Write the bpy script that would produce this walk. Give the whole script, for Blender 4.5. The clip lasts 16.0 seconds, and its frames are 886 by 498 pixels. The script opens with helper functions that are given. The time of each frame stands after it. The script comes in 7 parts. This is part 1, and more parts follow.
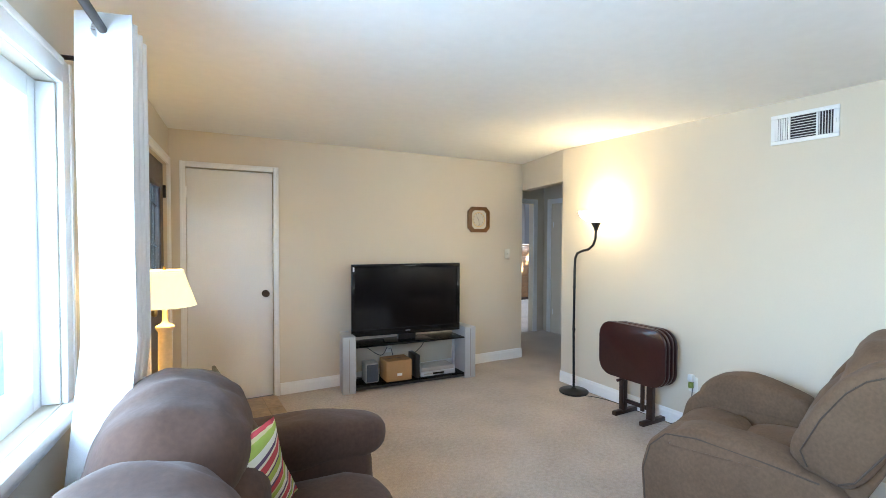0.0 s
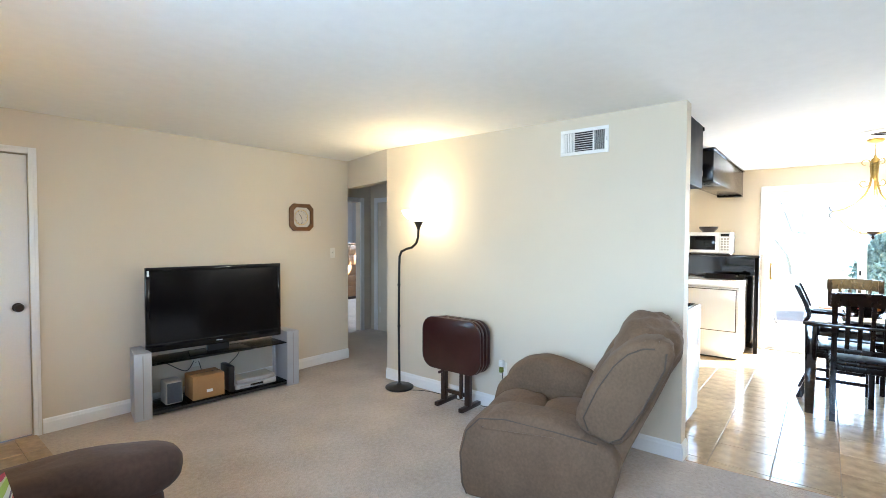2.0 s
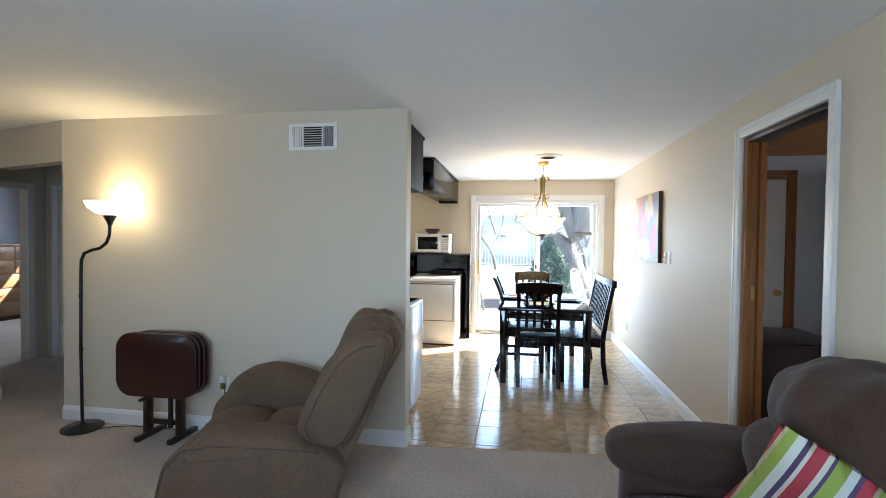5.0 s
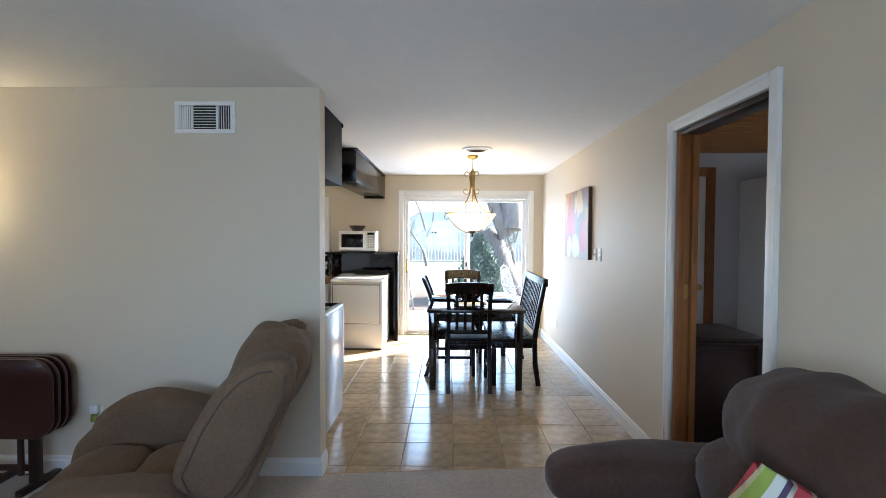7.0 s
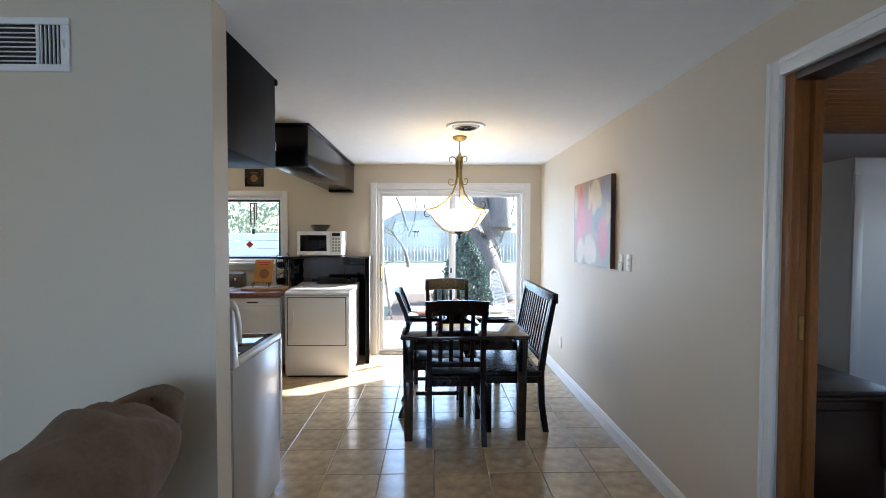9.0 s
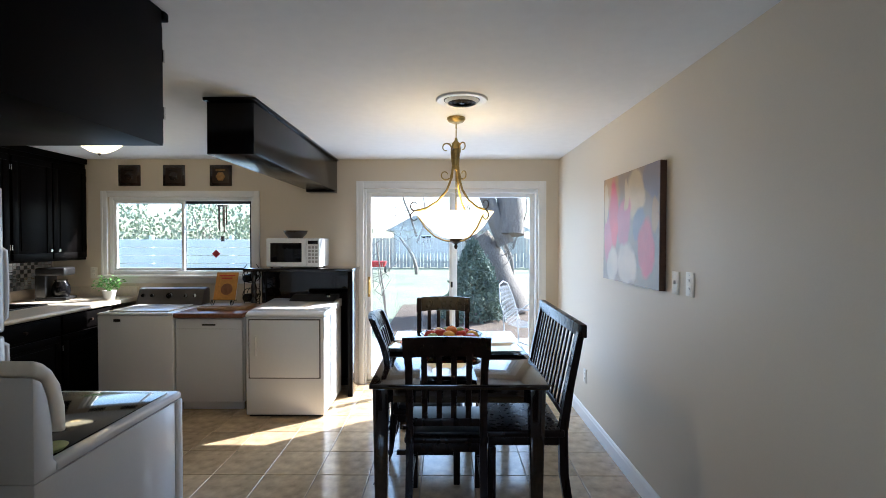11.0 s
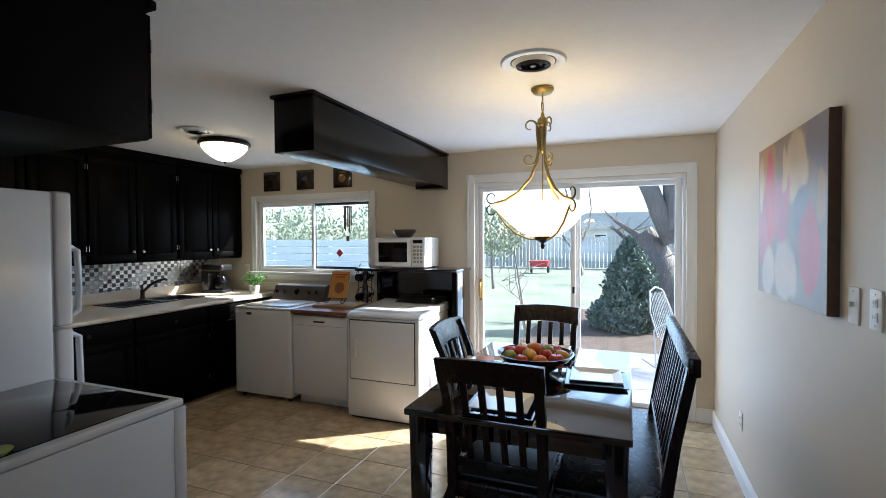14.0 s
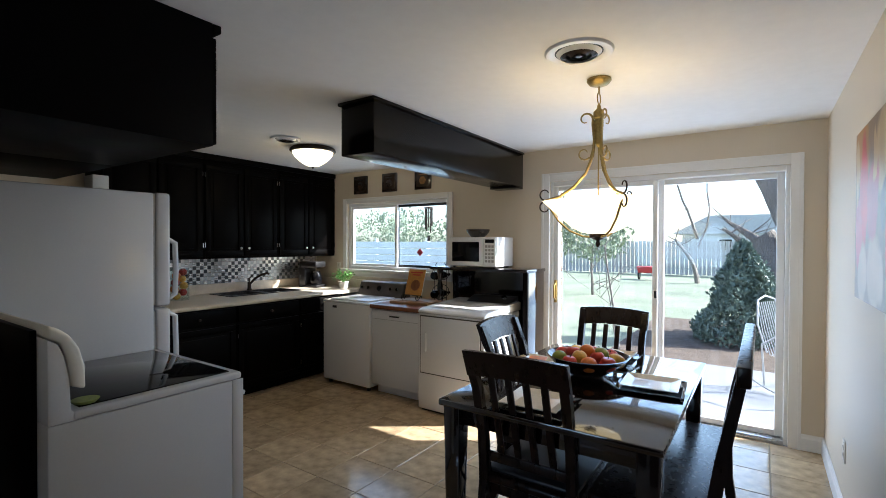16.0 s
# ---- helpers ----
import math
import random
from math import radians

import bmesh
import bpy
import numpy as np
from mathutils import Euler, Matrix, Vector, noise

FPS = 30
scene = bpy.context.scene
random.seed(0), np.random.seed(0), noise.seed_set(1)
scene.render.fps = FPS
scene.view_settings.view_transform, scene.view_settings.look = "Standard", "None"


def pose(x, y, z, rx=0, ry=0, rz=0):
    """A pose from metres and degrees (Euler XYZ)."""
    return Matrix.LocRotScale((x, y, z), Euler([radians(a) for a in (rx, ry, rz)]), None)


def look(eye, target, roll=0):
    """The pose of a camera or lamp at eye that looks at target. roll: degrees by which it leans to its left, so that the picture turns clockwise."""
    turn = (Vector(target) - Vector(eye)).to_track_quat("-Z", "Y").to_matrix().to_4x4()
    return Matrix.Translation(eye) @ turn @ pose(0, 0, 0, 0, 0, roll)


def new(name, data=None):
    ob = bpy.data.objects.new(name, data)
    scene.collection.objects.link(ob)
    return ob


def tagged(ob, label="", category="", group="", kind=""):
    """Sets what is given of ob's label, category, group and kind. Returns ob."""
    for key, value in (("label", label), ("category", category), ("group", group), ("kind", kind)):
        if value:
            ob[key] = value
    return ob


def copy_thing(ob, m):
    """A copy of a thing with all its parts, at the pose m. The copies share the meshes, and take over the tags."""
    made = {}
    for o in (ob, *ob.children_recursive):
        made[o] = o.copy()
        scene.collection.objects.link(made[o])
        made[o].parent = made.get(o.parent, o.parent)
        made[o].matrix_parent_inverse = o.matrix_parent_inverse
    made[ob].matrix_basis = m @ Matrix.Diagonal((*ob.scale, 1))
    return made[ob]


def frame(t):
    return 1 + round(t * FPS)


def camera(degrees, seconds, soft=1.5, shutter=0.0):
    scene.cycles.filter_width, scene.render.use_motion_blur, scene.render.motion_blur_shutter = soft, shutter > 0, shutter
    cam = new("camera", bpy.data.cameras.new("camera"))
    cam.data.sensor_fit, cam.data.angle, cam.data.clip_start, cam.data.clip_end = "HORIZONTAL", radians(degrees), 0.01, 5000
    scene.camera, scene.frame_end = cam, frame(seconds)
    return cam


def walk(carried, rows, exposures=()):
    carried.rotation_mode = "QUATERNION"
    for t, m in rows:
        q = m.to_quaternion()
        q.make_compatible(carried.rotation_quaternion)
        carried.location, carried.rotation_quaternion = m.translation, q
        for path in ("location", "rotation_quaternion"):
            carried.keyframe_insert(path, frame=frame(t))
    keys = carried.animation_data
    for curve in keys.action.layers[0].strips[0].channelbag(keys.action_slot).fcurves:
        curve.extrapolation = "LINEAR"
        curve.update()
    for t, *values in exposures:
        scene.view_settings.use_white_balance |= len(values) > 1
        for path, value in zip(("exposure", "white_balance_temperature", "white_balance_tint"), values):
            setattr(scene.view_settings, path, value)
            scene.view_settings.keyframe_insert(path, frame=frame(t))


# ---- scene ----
cam = camera(86.9, 16.0, soft=0.8)
# seconds, eye x y z, heading (0 looks along +x), pitch, roll
ROWS = [
    (0, 2.186, -0.136, 1.482, 59.96, -1.58, 0.20),
    (0.5, 2.204, -0.133, 1.490, 55.52, -1.63, 0.00),
    (1, 2.237, -0.135, 1.488, 50.34, -1.66, 0.10),
    (1.5, 2.233, -0.111, 1.473, 44.45, -1.55, 0.00),
    (2, 2.264, -0.114, 1.480, 39.34, -1.66, 0.20),
    (2.5, 2.307, -0.122, 1.478, 33.84, -1.60, 0.30),
    (3, 2.344, -0.142, 1.473, 28.63, -1.49, 0.30),
    (3.5, 2.373, -0.159, 1.469, 23.42, -1.32, 0.40),
    (4, 2.404, -0.170, 1.469, 18.45, -1.29, 0.60),
    (4.5, 2.431, -0.168, 1.463, 13.54, -1.20, 0.60),
    (5, 2.454, -0.170, 1.462, 9.18, -1.26, 0.60),
    (5.5, 2.486, -0.171, 1.461, 5.65, -1.27, 0.56),
    (6, 2.542, -0.175, 1.464, 3.25, -1.34, 0.46),
    (6.5, 2.641, -0.180, 1.469, 1.71, -1.47, 0.34),
    (7, 2.798, -0.184, 1.476, 0.77, -1.66, 0.24),
    (7.5, 3.031, -0.186, 1.483, 0.17, -1.92, 0.20),
    (8, 3.308, -0.186, 1.490, -0.34, -2.21, 0.20),
    (8.5, 3.588, -0.197, 1.493, -0.80, -2.21, 0.30),
    (9, 3.873, -0.204, 1.499, -1.26, -1.78, 0.10),
    (9.5, 4.144, -0.223, 1.504, -1.59, -1.54, 0.07),
    (10, 4.389, -0.261, 1.510, -1.59, -1.29, 0.08),
    (10.5, 4.603, -0.311, 1.515, -1.03, -1.13, 0.08),
    (11, 4.783, -0.369, 1.520, 0.32, -1.11, 0.07),
    (11.5, 4.925, -0.430, 1.522, 2.69, -1.32, -0.00),
    (12, 5.046, -0.490, 1.523, 5.66, -1.66, -0.10),
    (12.5, 5.146, -0.586, 1.517, 9.65, -1.80, -0.30),
    (13, 5.220, -0.694, 1.511, 13.81, -1.75, -0.50),
    (13.5, 5.288, -0.782, 1.512, 17.67, -1.49, -0.50),
    (14, 5.351, -0.884, 1.514, 21.50, -1.17, -0.30),
    (14.5, 5.391, -0.976, 1.509, 25.69, -1.06, -0.00),
    (15, 5.417, -1.058, 1.493, 29.77, -0.89, 0.10),
    (15.5, 5.442, -1.127, 1.486, 32.96, -0.86, 0.20),
    (16, 5.458, -1.173, 1.474, 34.33, -0.69, 0.20),
]
EXPOSURES = [(0.0, 4.24, 6020, 9), (1.5, 4.34, 6000, 9), (2.5, 4.08, 5950, 8), (3.5, 3.68, 5950, 8), (4.0, 3.46, 5980, 8), (5.0, 3.05, 6000, 10), (7.5, 2.86, 5900, 12), (8.0, 2.82, 5850, 12), (9.0, 2.47, 5760, 12), (12.0, 2.0, 5650, 11), (16.0, 1.88, 5760, 11)]
walk(cam, [(t, pose(x, y, z, 90 + pitch, 0, heading - 90) @ pose(0, 0, 0, 0, 0, roll)) for t, x, y, z, heading, pitch, roll in ROWS], EXPOSURES)

# ---- light ----
SUN_TRAVEL = Vector((-0.463, 0.655, -0.578))
world = bpy.data.worlds.new("world")
scene.world = world
world.use_nodes = True
wn, wl = world.node_tree.nodes, world.node_tree.links
sky = wn.new("ShaderNodeTexSky")
sky.sky_type = "NISHITA"
sky.sun_disc = False
sky.sun_elevation = radians(37)
sky.sun_rotation = math.atan2(-SUN_TRAVEL.x, -SUN_TRAVEL.y)
sky.air_density, sky.dust_density = 1.0, 1.6
wn["Background"].inputs["Strength"].default_value = 0.15
wl.new(sky.outputs[0], wn["Background"].inputs["Color"])


def lamp(name, kind, energy, color, m, **kw):
    data = bpy.data.lights.new(name, kind)
    data.energy, data.color = energy, color
    ob = new(name, data)
    ob.matrix_world = m
    for k, v in kw.items():
        if k == "size":
            data.shape, data.size, data.size_y = "RECTANGLE", v[0], v[1]
        if k == "angle":
            data.angle = v
        if k == "radius":
            data.shadow_soft_size = v
        if k == "spread":
            data.spread = v
    return ob


lamp("sun", "SUN", 5.0, (1.0, 0.93, 0.82), look((30, -30, 30), Vector((30, -30, 30)) + SUN_TRAVEL), angle=radians(0.5))
SKYLIGHT = (0.56, 0.74, 1.0)
# sky light in the window openings
lamp("skylight_living", "AREA", 7.6, SKYLIGHT, look((1.47, 0.62, 1.45), (4.0, 1.5, 1.25)), size=(2.2, 1.0))
lamp("skylight_slider", "AREA", 7.5, SKYLIGHT, look((9.84, -0.42, 1.05), (6, -0.42, 0.9)), size=(1.6, 1.85))
lamp("skylight_kitchen", "AREA", 1, SKYLIGHT, look((9.84, 2.4, 1.54), (6, 2.4, 1.2)), size=(1.5, 0.75))
# the den window is unseen: opening and lamp are added to light the den
lamp("skylight_den", "AREA", 2.2, SKYLIGHT, look((5.6, -5.35, 1.4), (5.6, -2, 1.2)), size=(1.4, 1.0))
lamp("skylight_bedroom", "AREA", 5, SKYLIGHT, look((10.0, 7.3, 1.78), (7, 7.2, 1.2)), size=(1.2, 0.28))
WARM = (1.0, 0.67, 0.24)
lamp("floor_lamp_bulb", "POINT", 0.27, WARM, pose(5.455, 2.80, 1.70), radius=0.05)
lamp("table_lamp_bulb", "POINT", 0.8, WARM, pose(2.145, 2.82, 1.20), radius=0.04)
lamp("chandelier_bulb", "POINT", 1.25, WARM, pose(8.013, -0.44, 1.72), radius=0.06)
lamp("bedroom_globe_bulb", "POINT", 0.35, WARM, pose(7.90, 7.02, 2.21), radius=0.06)
lamp("kitchen_light_bulb", "POINT", 0.6, WARM, pose(8.385, 2.30, 2.20), radius=0.05)

# ---- materials ----


def mat(name, color, rough=0.6, metal=0.0, var=0.12, scale=6.0, fine=60.0, bump=0.15, bump_scale=None, coat=0.0, spec=0.5,
        sheen=0.0, stretch=(1, 1, 1), random_value=0.0, emit=None, trans=0.0, dist=0.002):
    """A procedural surface: base colour varied at two scales, roughness variation and fine relief."""
    m = bpy.data.materials.new(name)
    m.use_nodes = True
    n, l = m.node_tree.nodes, m.node_tree.links
    b = n["Principled BSDF"]
    co = n.new("ShaderNodeTexCoord")
    mp = n.new("ShaderNodeMapping")
    mp.inputs["Scale"].default_value = stretch
    l.new(co.outputs["Object"], mp.inputs["Vector"])
    big, small = n.new("ShaderNodeTexNoise"), n.new("ShaderNodeTexNoise")
    for t, s, d in ((big, scale, 3), (small, fine, 4)):
        t.inputs["Scale"].default_value, t.inputs["Detail"].default_value = s, d
        l.new(mp.outputs[0], t.inputs["Vector"])
    mix = n.new("ShaderNodeMath")
    mix.operation = "ADD"
    l.new(big.outputs["Fac"], mix.inputs[0])
    l.new(small.outputs["Fac"], mix.inputs[1])
    ramp = n.new("ShaderNodeMapRange")
    ramp.inputs["From Min"].default_value, ramp.inputs["From Max"].default_value = 0.6, 1.4
    ramp.inputs["To Min"].default_value, ramp.inputs["To Max"].default_value = 1 - var, 1 + var
    l.new(mix.outputs[0], ramp.inputs["Value"])
    val = ramp.outputs[0]
    if random_value:
        info = n.new("ShaderNodeObjectInfo")
        r2 = n.new("ShaderNodeMapRange")
        r2.inputs["To Min"].default_value, r2.inputs["To Max"].default_value = 1 - random_value, 1 + random_value
        l.new(info.outputs["Random"], r2.inputs["Value"])
        mm = n.new("ShaderNodeMath")
        mm.operation = "MULTIPLY"
        l.new(val, mm.inputs[0])
        l.new(r2.outputs[0], mm.inputs[1])
        val = mm.outputs[0]
    hsv = n.new("ShaderNodeHueSaturation")
    hsv.inputs["Color"].default_value = (*color, 1)
    l.new(val, hsv.inputs["Value"])
    l.new(hsv.outputs[0], b.inputs["Base Color"])
    rr = n.new("ShaderNodeMapRange")
    rr.inputs["To Min"].default_value, rr.inputs["To Max"].default_value = max(0.02, rough * 0.85), min(1, rough * 1.15)
    l.new(big.outputs["Fac"], rr.inputs["Value"])
    l.new(rr.outputs[0], b.inputs["Roughness"])
    b.inputs["Metallic"].default_value = metal
    b.inputs["Coat Weight"].default_value = coat
    b.inputs["Specular IOR Level"].default_value = spec
    b.inputs["Sheen Weight"].default_value = sheen
    b.inputs["Transmission Weight"].default_value = trans
    if emit:
        b.inputs["Emission Color"].default_value = (*emit[0], 1)
        b.inputs["Emission Strength"].default_value = emit[1]
    if bump:
        bp = n.new("ShaderNodeBump")
        bp.inputs["Strength"].default_value, bp.inputs["Distance"].default_value = bump, dist
        src = small
        if bump_scale:
            src = n.new("ShaderNodeTexNoise")
            src.inputs["Scale"].default_value, src.inputs["Detail"].default_value = bump_scale, 5
            l.new(mp.outputs[0], src.inputs["Vector"])
        l.new(src.outputs["Fac"], bp.inputs["Height"])
        l.new(bp.outputs[0], b.inputs["Normal"])
    return m


WALL = mat("beige_paint", (0.64, 0.56, 0.445), 0.55, var=0.03, scale=1.5, fine=220, bump=0.25, dist=0.001)
CEIL = mat("ceiling_paint", (0.80, 0.79, 0.77), 0.8, var=0.035, scale=1.2, fine=14, bump=0.35, bump_scale=6, dist=0.010)
TRIM = mat("white_trim_paint", (0.80, 0.79, 0.77), 0.35, var=0.03, scale=3, fine=90, bump=0.06)
DOORW = mat("white_door_paint", (0.78, 0.76, 0.74), 0.4, var=0.03, scale=2, fine=80, bump=0.06)
CARPET = mat("beige_carpet", (0.43, 0.36, 0.295), 1.0, var=0.24, scale=2.4, fine=40, bump=0.9, bump_scale=150, sheen=0.25, spec=0.1, dist=0.008)
GREYCARPET = mat("grey_brown_carpet", (0.25, 0.21, 0.18), 1.0, var=0.25, scale=4, fine=150, bump=1.0, bump_scale=220, spec=0.1, dist=0.01)
TILE = mat("tan_stone_tile", (0.46, 0.34, 0.205), 0.16, var=0.45, scale=4, fine=14, bump=0.10, random_value=0.12, spec=0.6)
GROUT = mat("tile_grout", (0.28, 0.22, 0.15), 0.9, var=0.15, scale=8, fine=150, bump=0.4)
ENTRYTILE = mat("brown_entry_tile", (0.36, 0.25, 0.15), 0.4, var=0.35, scale=6, fine=25, bump=0.15, random_value=0.12)
BLACKCAB = mat("black_brown_cabinet_paint", (0.0022, 0.0017, 0.0016), 0.45, var=0.2, scale=4, fine=70, bump=0.05, spec=0.04)
BEAMBLACK = mat("espresso_beam_paint", (0.004, 0.0028, 0.0024), 0.18, var=0.2, scale=4, fine=70, bump=0.04, spec=0.25)
ESPRESSO = mat("espresso_wood", (0.006, 0.0032, 0.003), 0.09, var=0.35, scale=5, fine=60, stretch=(1, 6, 6), bump=0.03, coat=0.7, spec=0.6)
CHAIRWOOD = mat("dark_cherry_wood", (0.008, 0.003, 0.0022), 0.28, var=0.35, scale=6, fine=60, stretch=(6, 6, 1), bump=0.08, spec=0.25)
MAHOGANY = mat("mahogany_veneer", (0.028, 0.0045, 0.004), 0.3, var=0.3, scale=6, fine=50, stretch=(1, 5, 1), bump=0.06, coat=0.3)
OAK = mat("honey_oak", (0.27, 0.10, 0.026), 0.4, var=0.3, scale=5, fine=45, stretch=(6, 6, 1), bump=0.1, coat=0.15)
PINE = mat("pine_planks", (0.36, 0.14, 0.03), 0.42, var=0.35, scale=4, fine=40, stretch=(8, 1, 8), bump=0.12, random_value=0.25)
DARKCHEST = mat("dark_walnut", (0.026, 0.011, 0.007), 0.35, var=0.35, scale=5, fine=50, stretch=(6, 1, 6), bump=0.08)
TANFABRIC = mat("tan_microfibre", (0.138, 0.086, 0.052), 0.95, var=0.22, scale=5, fine=60, bump=0.4, bump_scale=24, dist=0.005, sheen=0.05, spec=0.15)
BROWNFABRIC = mat("brown_microfibre", (0.070, 0.038, 0.026), 0.9, var=0.25, scale=5, fine=60, bump=0.5, bump_scale=26, dist=0.004, sheen=0.10, spec=0.15)
SEAM = mat("dark_seam_piping", (0.07, 0.046, 0.032), 0.9, var=0.1)
WHITEAPP = mat("white_enamel", (0.80, 0.80, 0.80), 0.22, var=0.02, scale=3, fine=60, bump=0.02, coat=0.3)
# Greyed copy of the white enamel: weaker light at this end is in its colour.
DIMWHITE = mat("dimmed_white_enamel", (0.56, 0.565, 0.58), 0.24, var=0.03, scale=3, fine=120, bump=0.05, coat=0.2)
GREYAPP = mat("grey_plastic", (0.32, 0.31, 0.30), 0.4, var=0.08)
BLACKGLASS = mat("black_glass", (0.005, 0.005, 0.006), 0.07, var=0.1, bump=0.0, spec=0.35)
BLACKPLASTIC = mat("black_plastic", (0.014, 0.014, 0.015), 0.35, var=0.15, fine=120, bump=0.05)
SCREEN = mat("dark_screen", (0.004, 0.004, 0.005), 0.12, var=0.05, bump=0)
SILVER = mat("silver_painted_metal", (0.46, 0.47, 0.50), 0.38, metal=0.35, var=0.06, fine=120, bump=0.04)
STEEL = mat("brushed_steel", (0.55, 0.55, 0.56), 0.28, metal=1.0, var=0.1, fine=140, stretch=(1, 1, 12), bump=0.05)
CHROME = mat("chrome", (0.72, 0.72, 0.72), 0.12, metal=1.0, var=0.05, bump=0)
BRASS = mat("aged_brass", (0.62, 0.42, 0.14), 0.3, metal=1.0, var=0.2, fine=60, bump=0.05)
GOLD = mat("antique_gold_metal", (0.33, 0.24, 0.085), 0.40, metal=0.8, var=0.3, scale=9, fine=90, bump=0.1)
BRONZE = mat("dark_bronze", (0.035, 0.022, 0.015), 0.4, metal=0.5, var=0.25, fine=90, bump=0.06)
BLACKMETAL = mat("black_metal", (0.012, 0.012, 0.013), 0.4, metal=0.3, var=0.15, bump=0.04)
COUNTER = mat("cream_laminate", (0.62, 0.54, 0.43), 0.35, var=0.12, scale=20, fine=140, bump=0.03)
BUTCHER = mat("butcher_block", (0.22, 0.085, 0.035), 0.35, var=0.4, scale=5, fine=50, stretch=(3, 14, 3), bump=0.1, coat=0.2)
LIGHTWOOD = mat("light_wood_board", (0.42, 0.26, 0.13), 0.5, var=0.25, scale=6, fine=60, stretch=(1, 8, 8), bump=0.08)
CARDBOARD = mat("cardboard", (0.36, 0.20, 0.085), 0.85, var=0.12, scale=6, fine=90, bump=0.12)
CURTAIN = mat("white_linen_curtain", (0.80, 0.80, 0.80), 0.9, var=0.05, scale=8, fine=300, bump=0.3, bump_scale=400, trans=0.0, sheen=0.3)
VINYL = mat("white_vinyl", (0.80, 0.80, 0.79), 0.3, var=0.02, scale=3, fine=90, bump=0.03)
PAPER = mat("white_paper", (0.75, 0.75, 0.73), 0.6, var=0.05)
CERAMIC = mat("cream_ceramic", (0.66, 0.60, 0.50), 0.2, var=0.06, coat=0.4)
DARKCERAMIC = mat("dark_brown_ceramic", (0.030, 0.018, 0.014), 0.18, var=0.3, coat=0.5)
REDFRUIT = mat("red_fruit_skin", (0.42, 0.035, 0.018), 0.35, var=0.4, scale=18, fine=90, bump=0.08)
GREENFRUIT = mat("green_fruit_skin", (0.20, 0.24, 0.04), 0.4, var=0.35, scale=18, fine=90, bump=0.08)
YELLOWFRUIT = mat("yellow_fruit_skin", (0.62, 0.36, 0.05), 0.4, var=0.3, scale=18, fine=90, bump=0.08)
ORANGEFRUIT = mat("orange_fruit_skin", (0.58, 0.16, 0.02), 0.5, var=0.25, scale=18, fine=160, bump=0.2)
HEDGELEAF = mat("pale_hedge_leaf", (0.24, 0.28, 0.19), 0.7, var=0.5, scale=5, fine=40, bump=0.1)
CONSOLE = mat("dark_taupe_plastic", (0.075, 0.065, 0.058), 0.4, var=0.1)
LEAF = mat("house_plant_leaf", (0.09, 0.25, 0.035), 0.5, var=0.4, scale=12, fine=60, bump=0.1)
SHRUBLEAF = mat("evergreen_leaf", (0.13, 0.175, 0.14), 0.6, var=0.5, scale=6, fine=40, bump=0.1)
BARK = mat("tree_bark", (0.22, 0.185, 0.165), 0.95, var=0.45, scale=5, fine=22, stretch=(4, 4, 1), bump=1.0, bump_scale=14, dist=0.04)
GRASS = mat("lawn_grass", (0.22, 0.24, 0.165), 1.0, var=0.4, scale=0.6, fine=30, bump=0.8, bump_scale=60, dist=0.03)
MULCH = mat("bark_mulch", (0.11, 0.075, 0.055), 1.0, var=0.5, scale=6, fine=50, bump=1.0, bump_scale=40, dist=0.03)
# Dark bluish concrete: the patio's shade is put into its colour.
CONCRETE = mat("shaded_patio_concrete", (0.22, 0.22, 0.24), 0.85, var=0.16, scale=2, fine=70, bump=0.3)
FENCEWOOD = mat("weathered_fence_wood", (0.46, 0.43, 0.40), 0.9, var=0.3, scale=3, fine=30, stretch=(5, 5, 1), bump=0.3)
PALEFENCE = mat("pale_painted_board", (0.72, 0.73, 0.74), 0.7, var=0.12, scale=3, fine=40, bump=0.15)
SIDING = mat("pale_siding", (0.55, 0.54, 0.52), 0.7, var=0.1, scale=2, fine=40, bump=0.1)
ROOFING = mat("grey_shingle_roof", (0.45, 0.44, 0.44), 0.9, var=0.25, scale=4, fine=30, bump=0.4)
BRICKM = mat("tan_brick", (0.36, 0.25, 0.19), 0.9, var=0.25, scale=7, fine=60, bump=0.3, random_value=0.2)
MIRRORM = mat("mirror", (0.9, 0.9, 0.9), 0.02, metal=1.0, var=0.0, bump=0)
GREYWALL = mat("grey_paint", (0.40, 0.40, 0.42), 0.6, var=0.03, scale=1.5, fine=200, bump=0.2)
DENWALL = mat("pale_grey_paint", (0.52, 0.51, 0.53), 0.6, var=0.03, scale=1.5, fine=200, bump=0.2)
IVORY = mat("ivory_plastic", (0.74, 0.70, 0.62), 0.4, var=0.03)
CREAMPAINT = mat("cream_lamp_paint", (0.62, 0.50, 0.30), 0.4, var=0.12, fine=60)
SHADE = mat("glowing_lamp_shade", (0.70, 0.50, 0.24), 0.8, var=0.05, fine=200, bump=0.1, emit=((1.0, 0.70, 0.30), 0.10))
GLOWGLASS = mat("glowing_alabaster_glass", (0.9, 0.84, 0.7), 0.3, var=0.05, scale=5, emit=((1.0, 0.76, 0.38), 0.6), bump=0)
GLOWBOWL = mat("glowing_white_glass", (0.9, 0.88, 0.8), 0.3, var=0.05, emit=((1.0, 0.82, 0.50), 1.3), bump=0)
BLUEGREY = mat("blue_grey_painted_metal", (0.055, 0.065, 0.085), 0.5, var=0.15, spec=0.25)
REDM = mat("red_paint", (0.45, 0.03, 0.03), 0.5, var=0.1)
ORANGEM = mat("amber_printed_paper", (0.50, 0.24, 0.05), 0.6, var=0.2, scale=14)


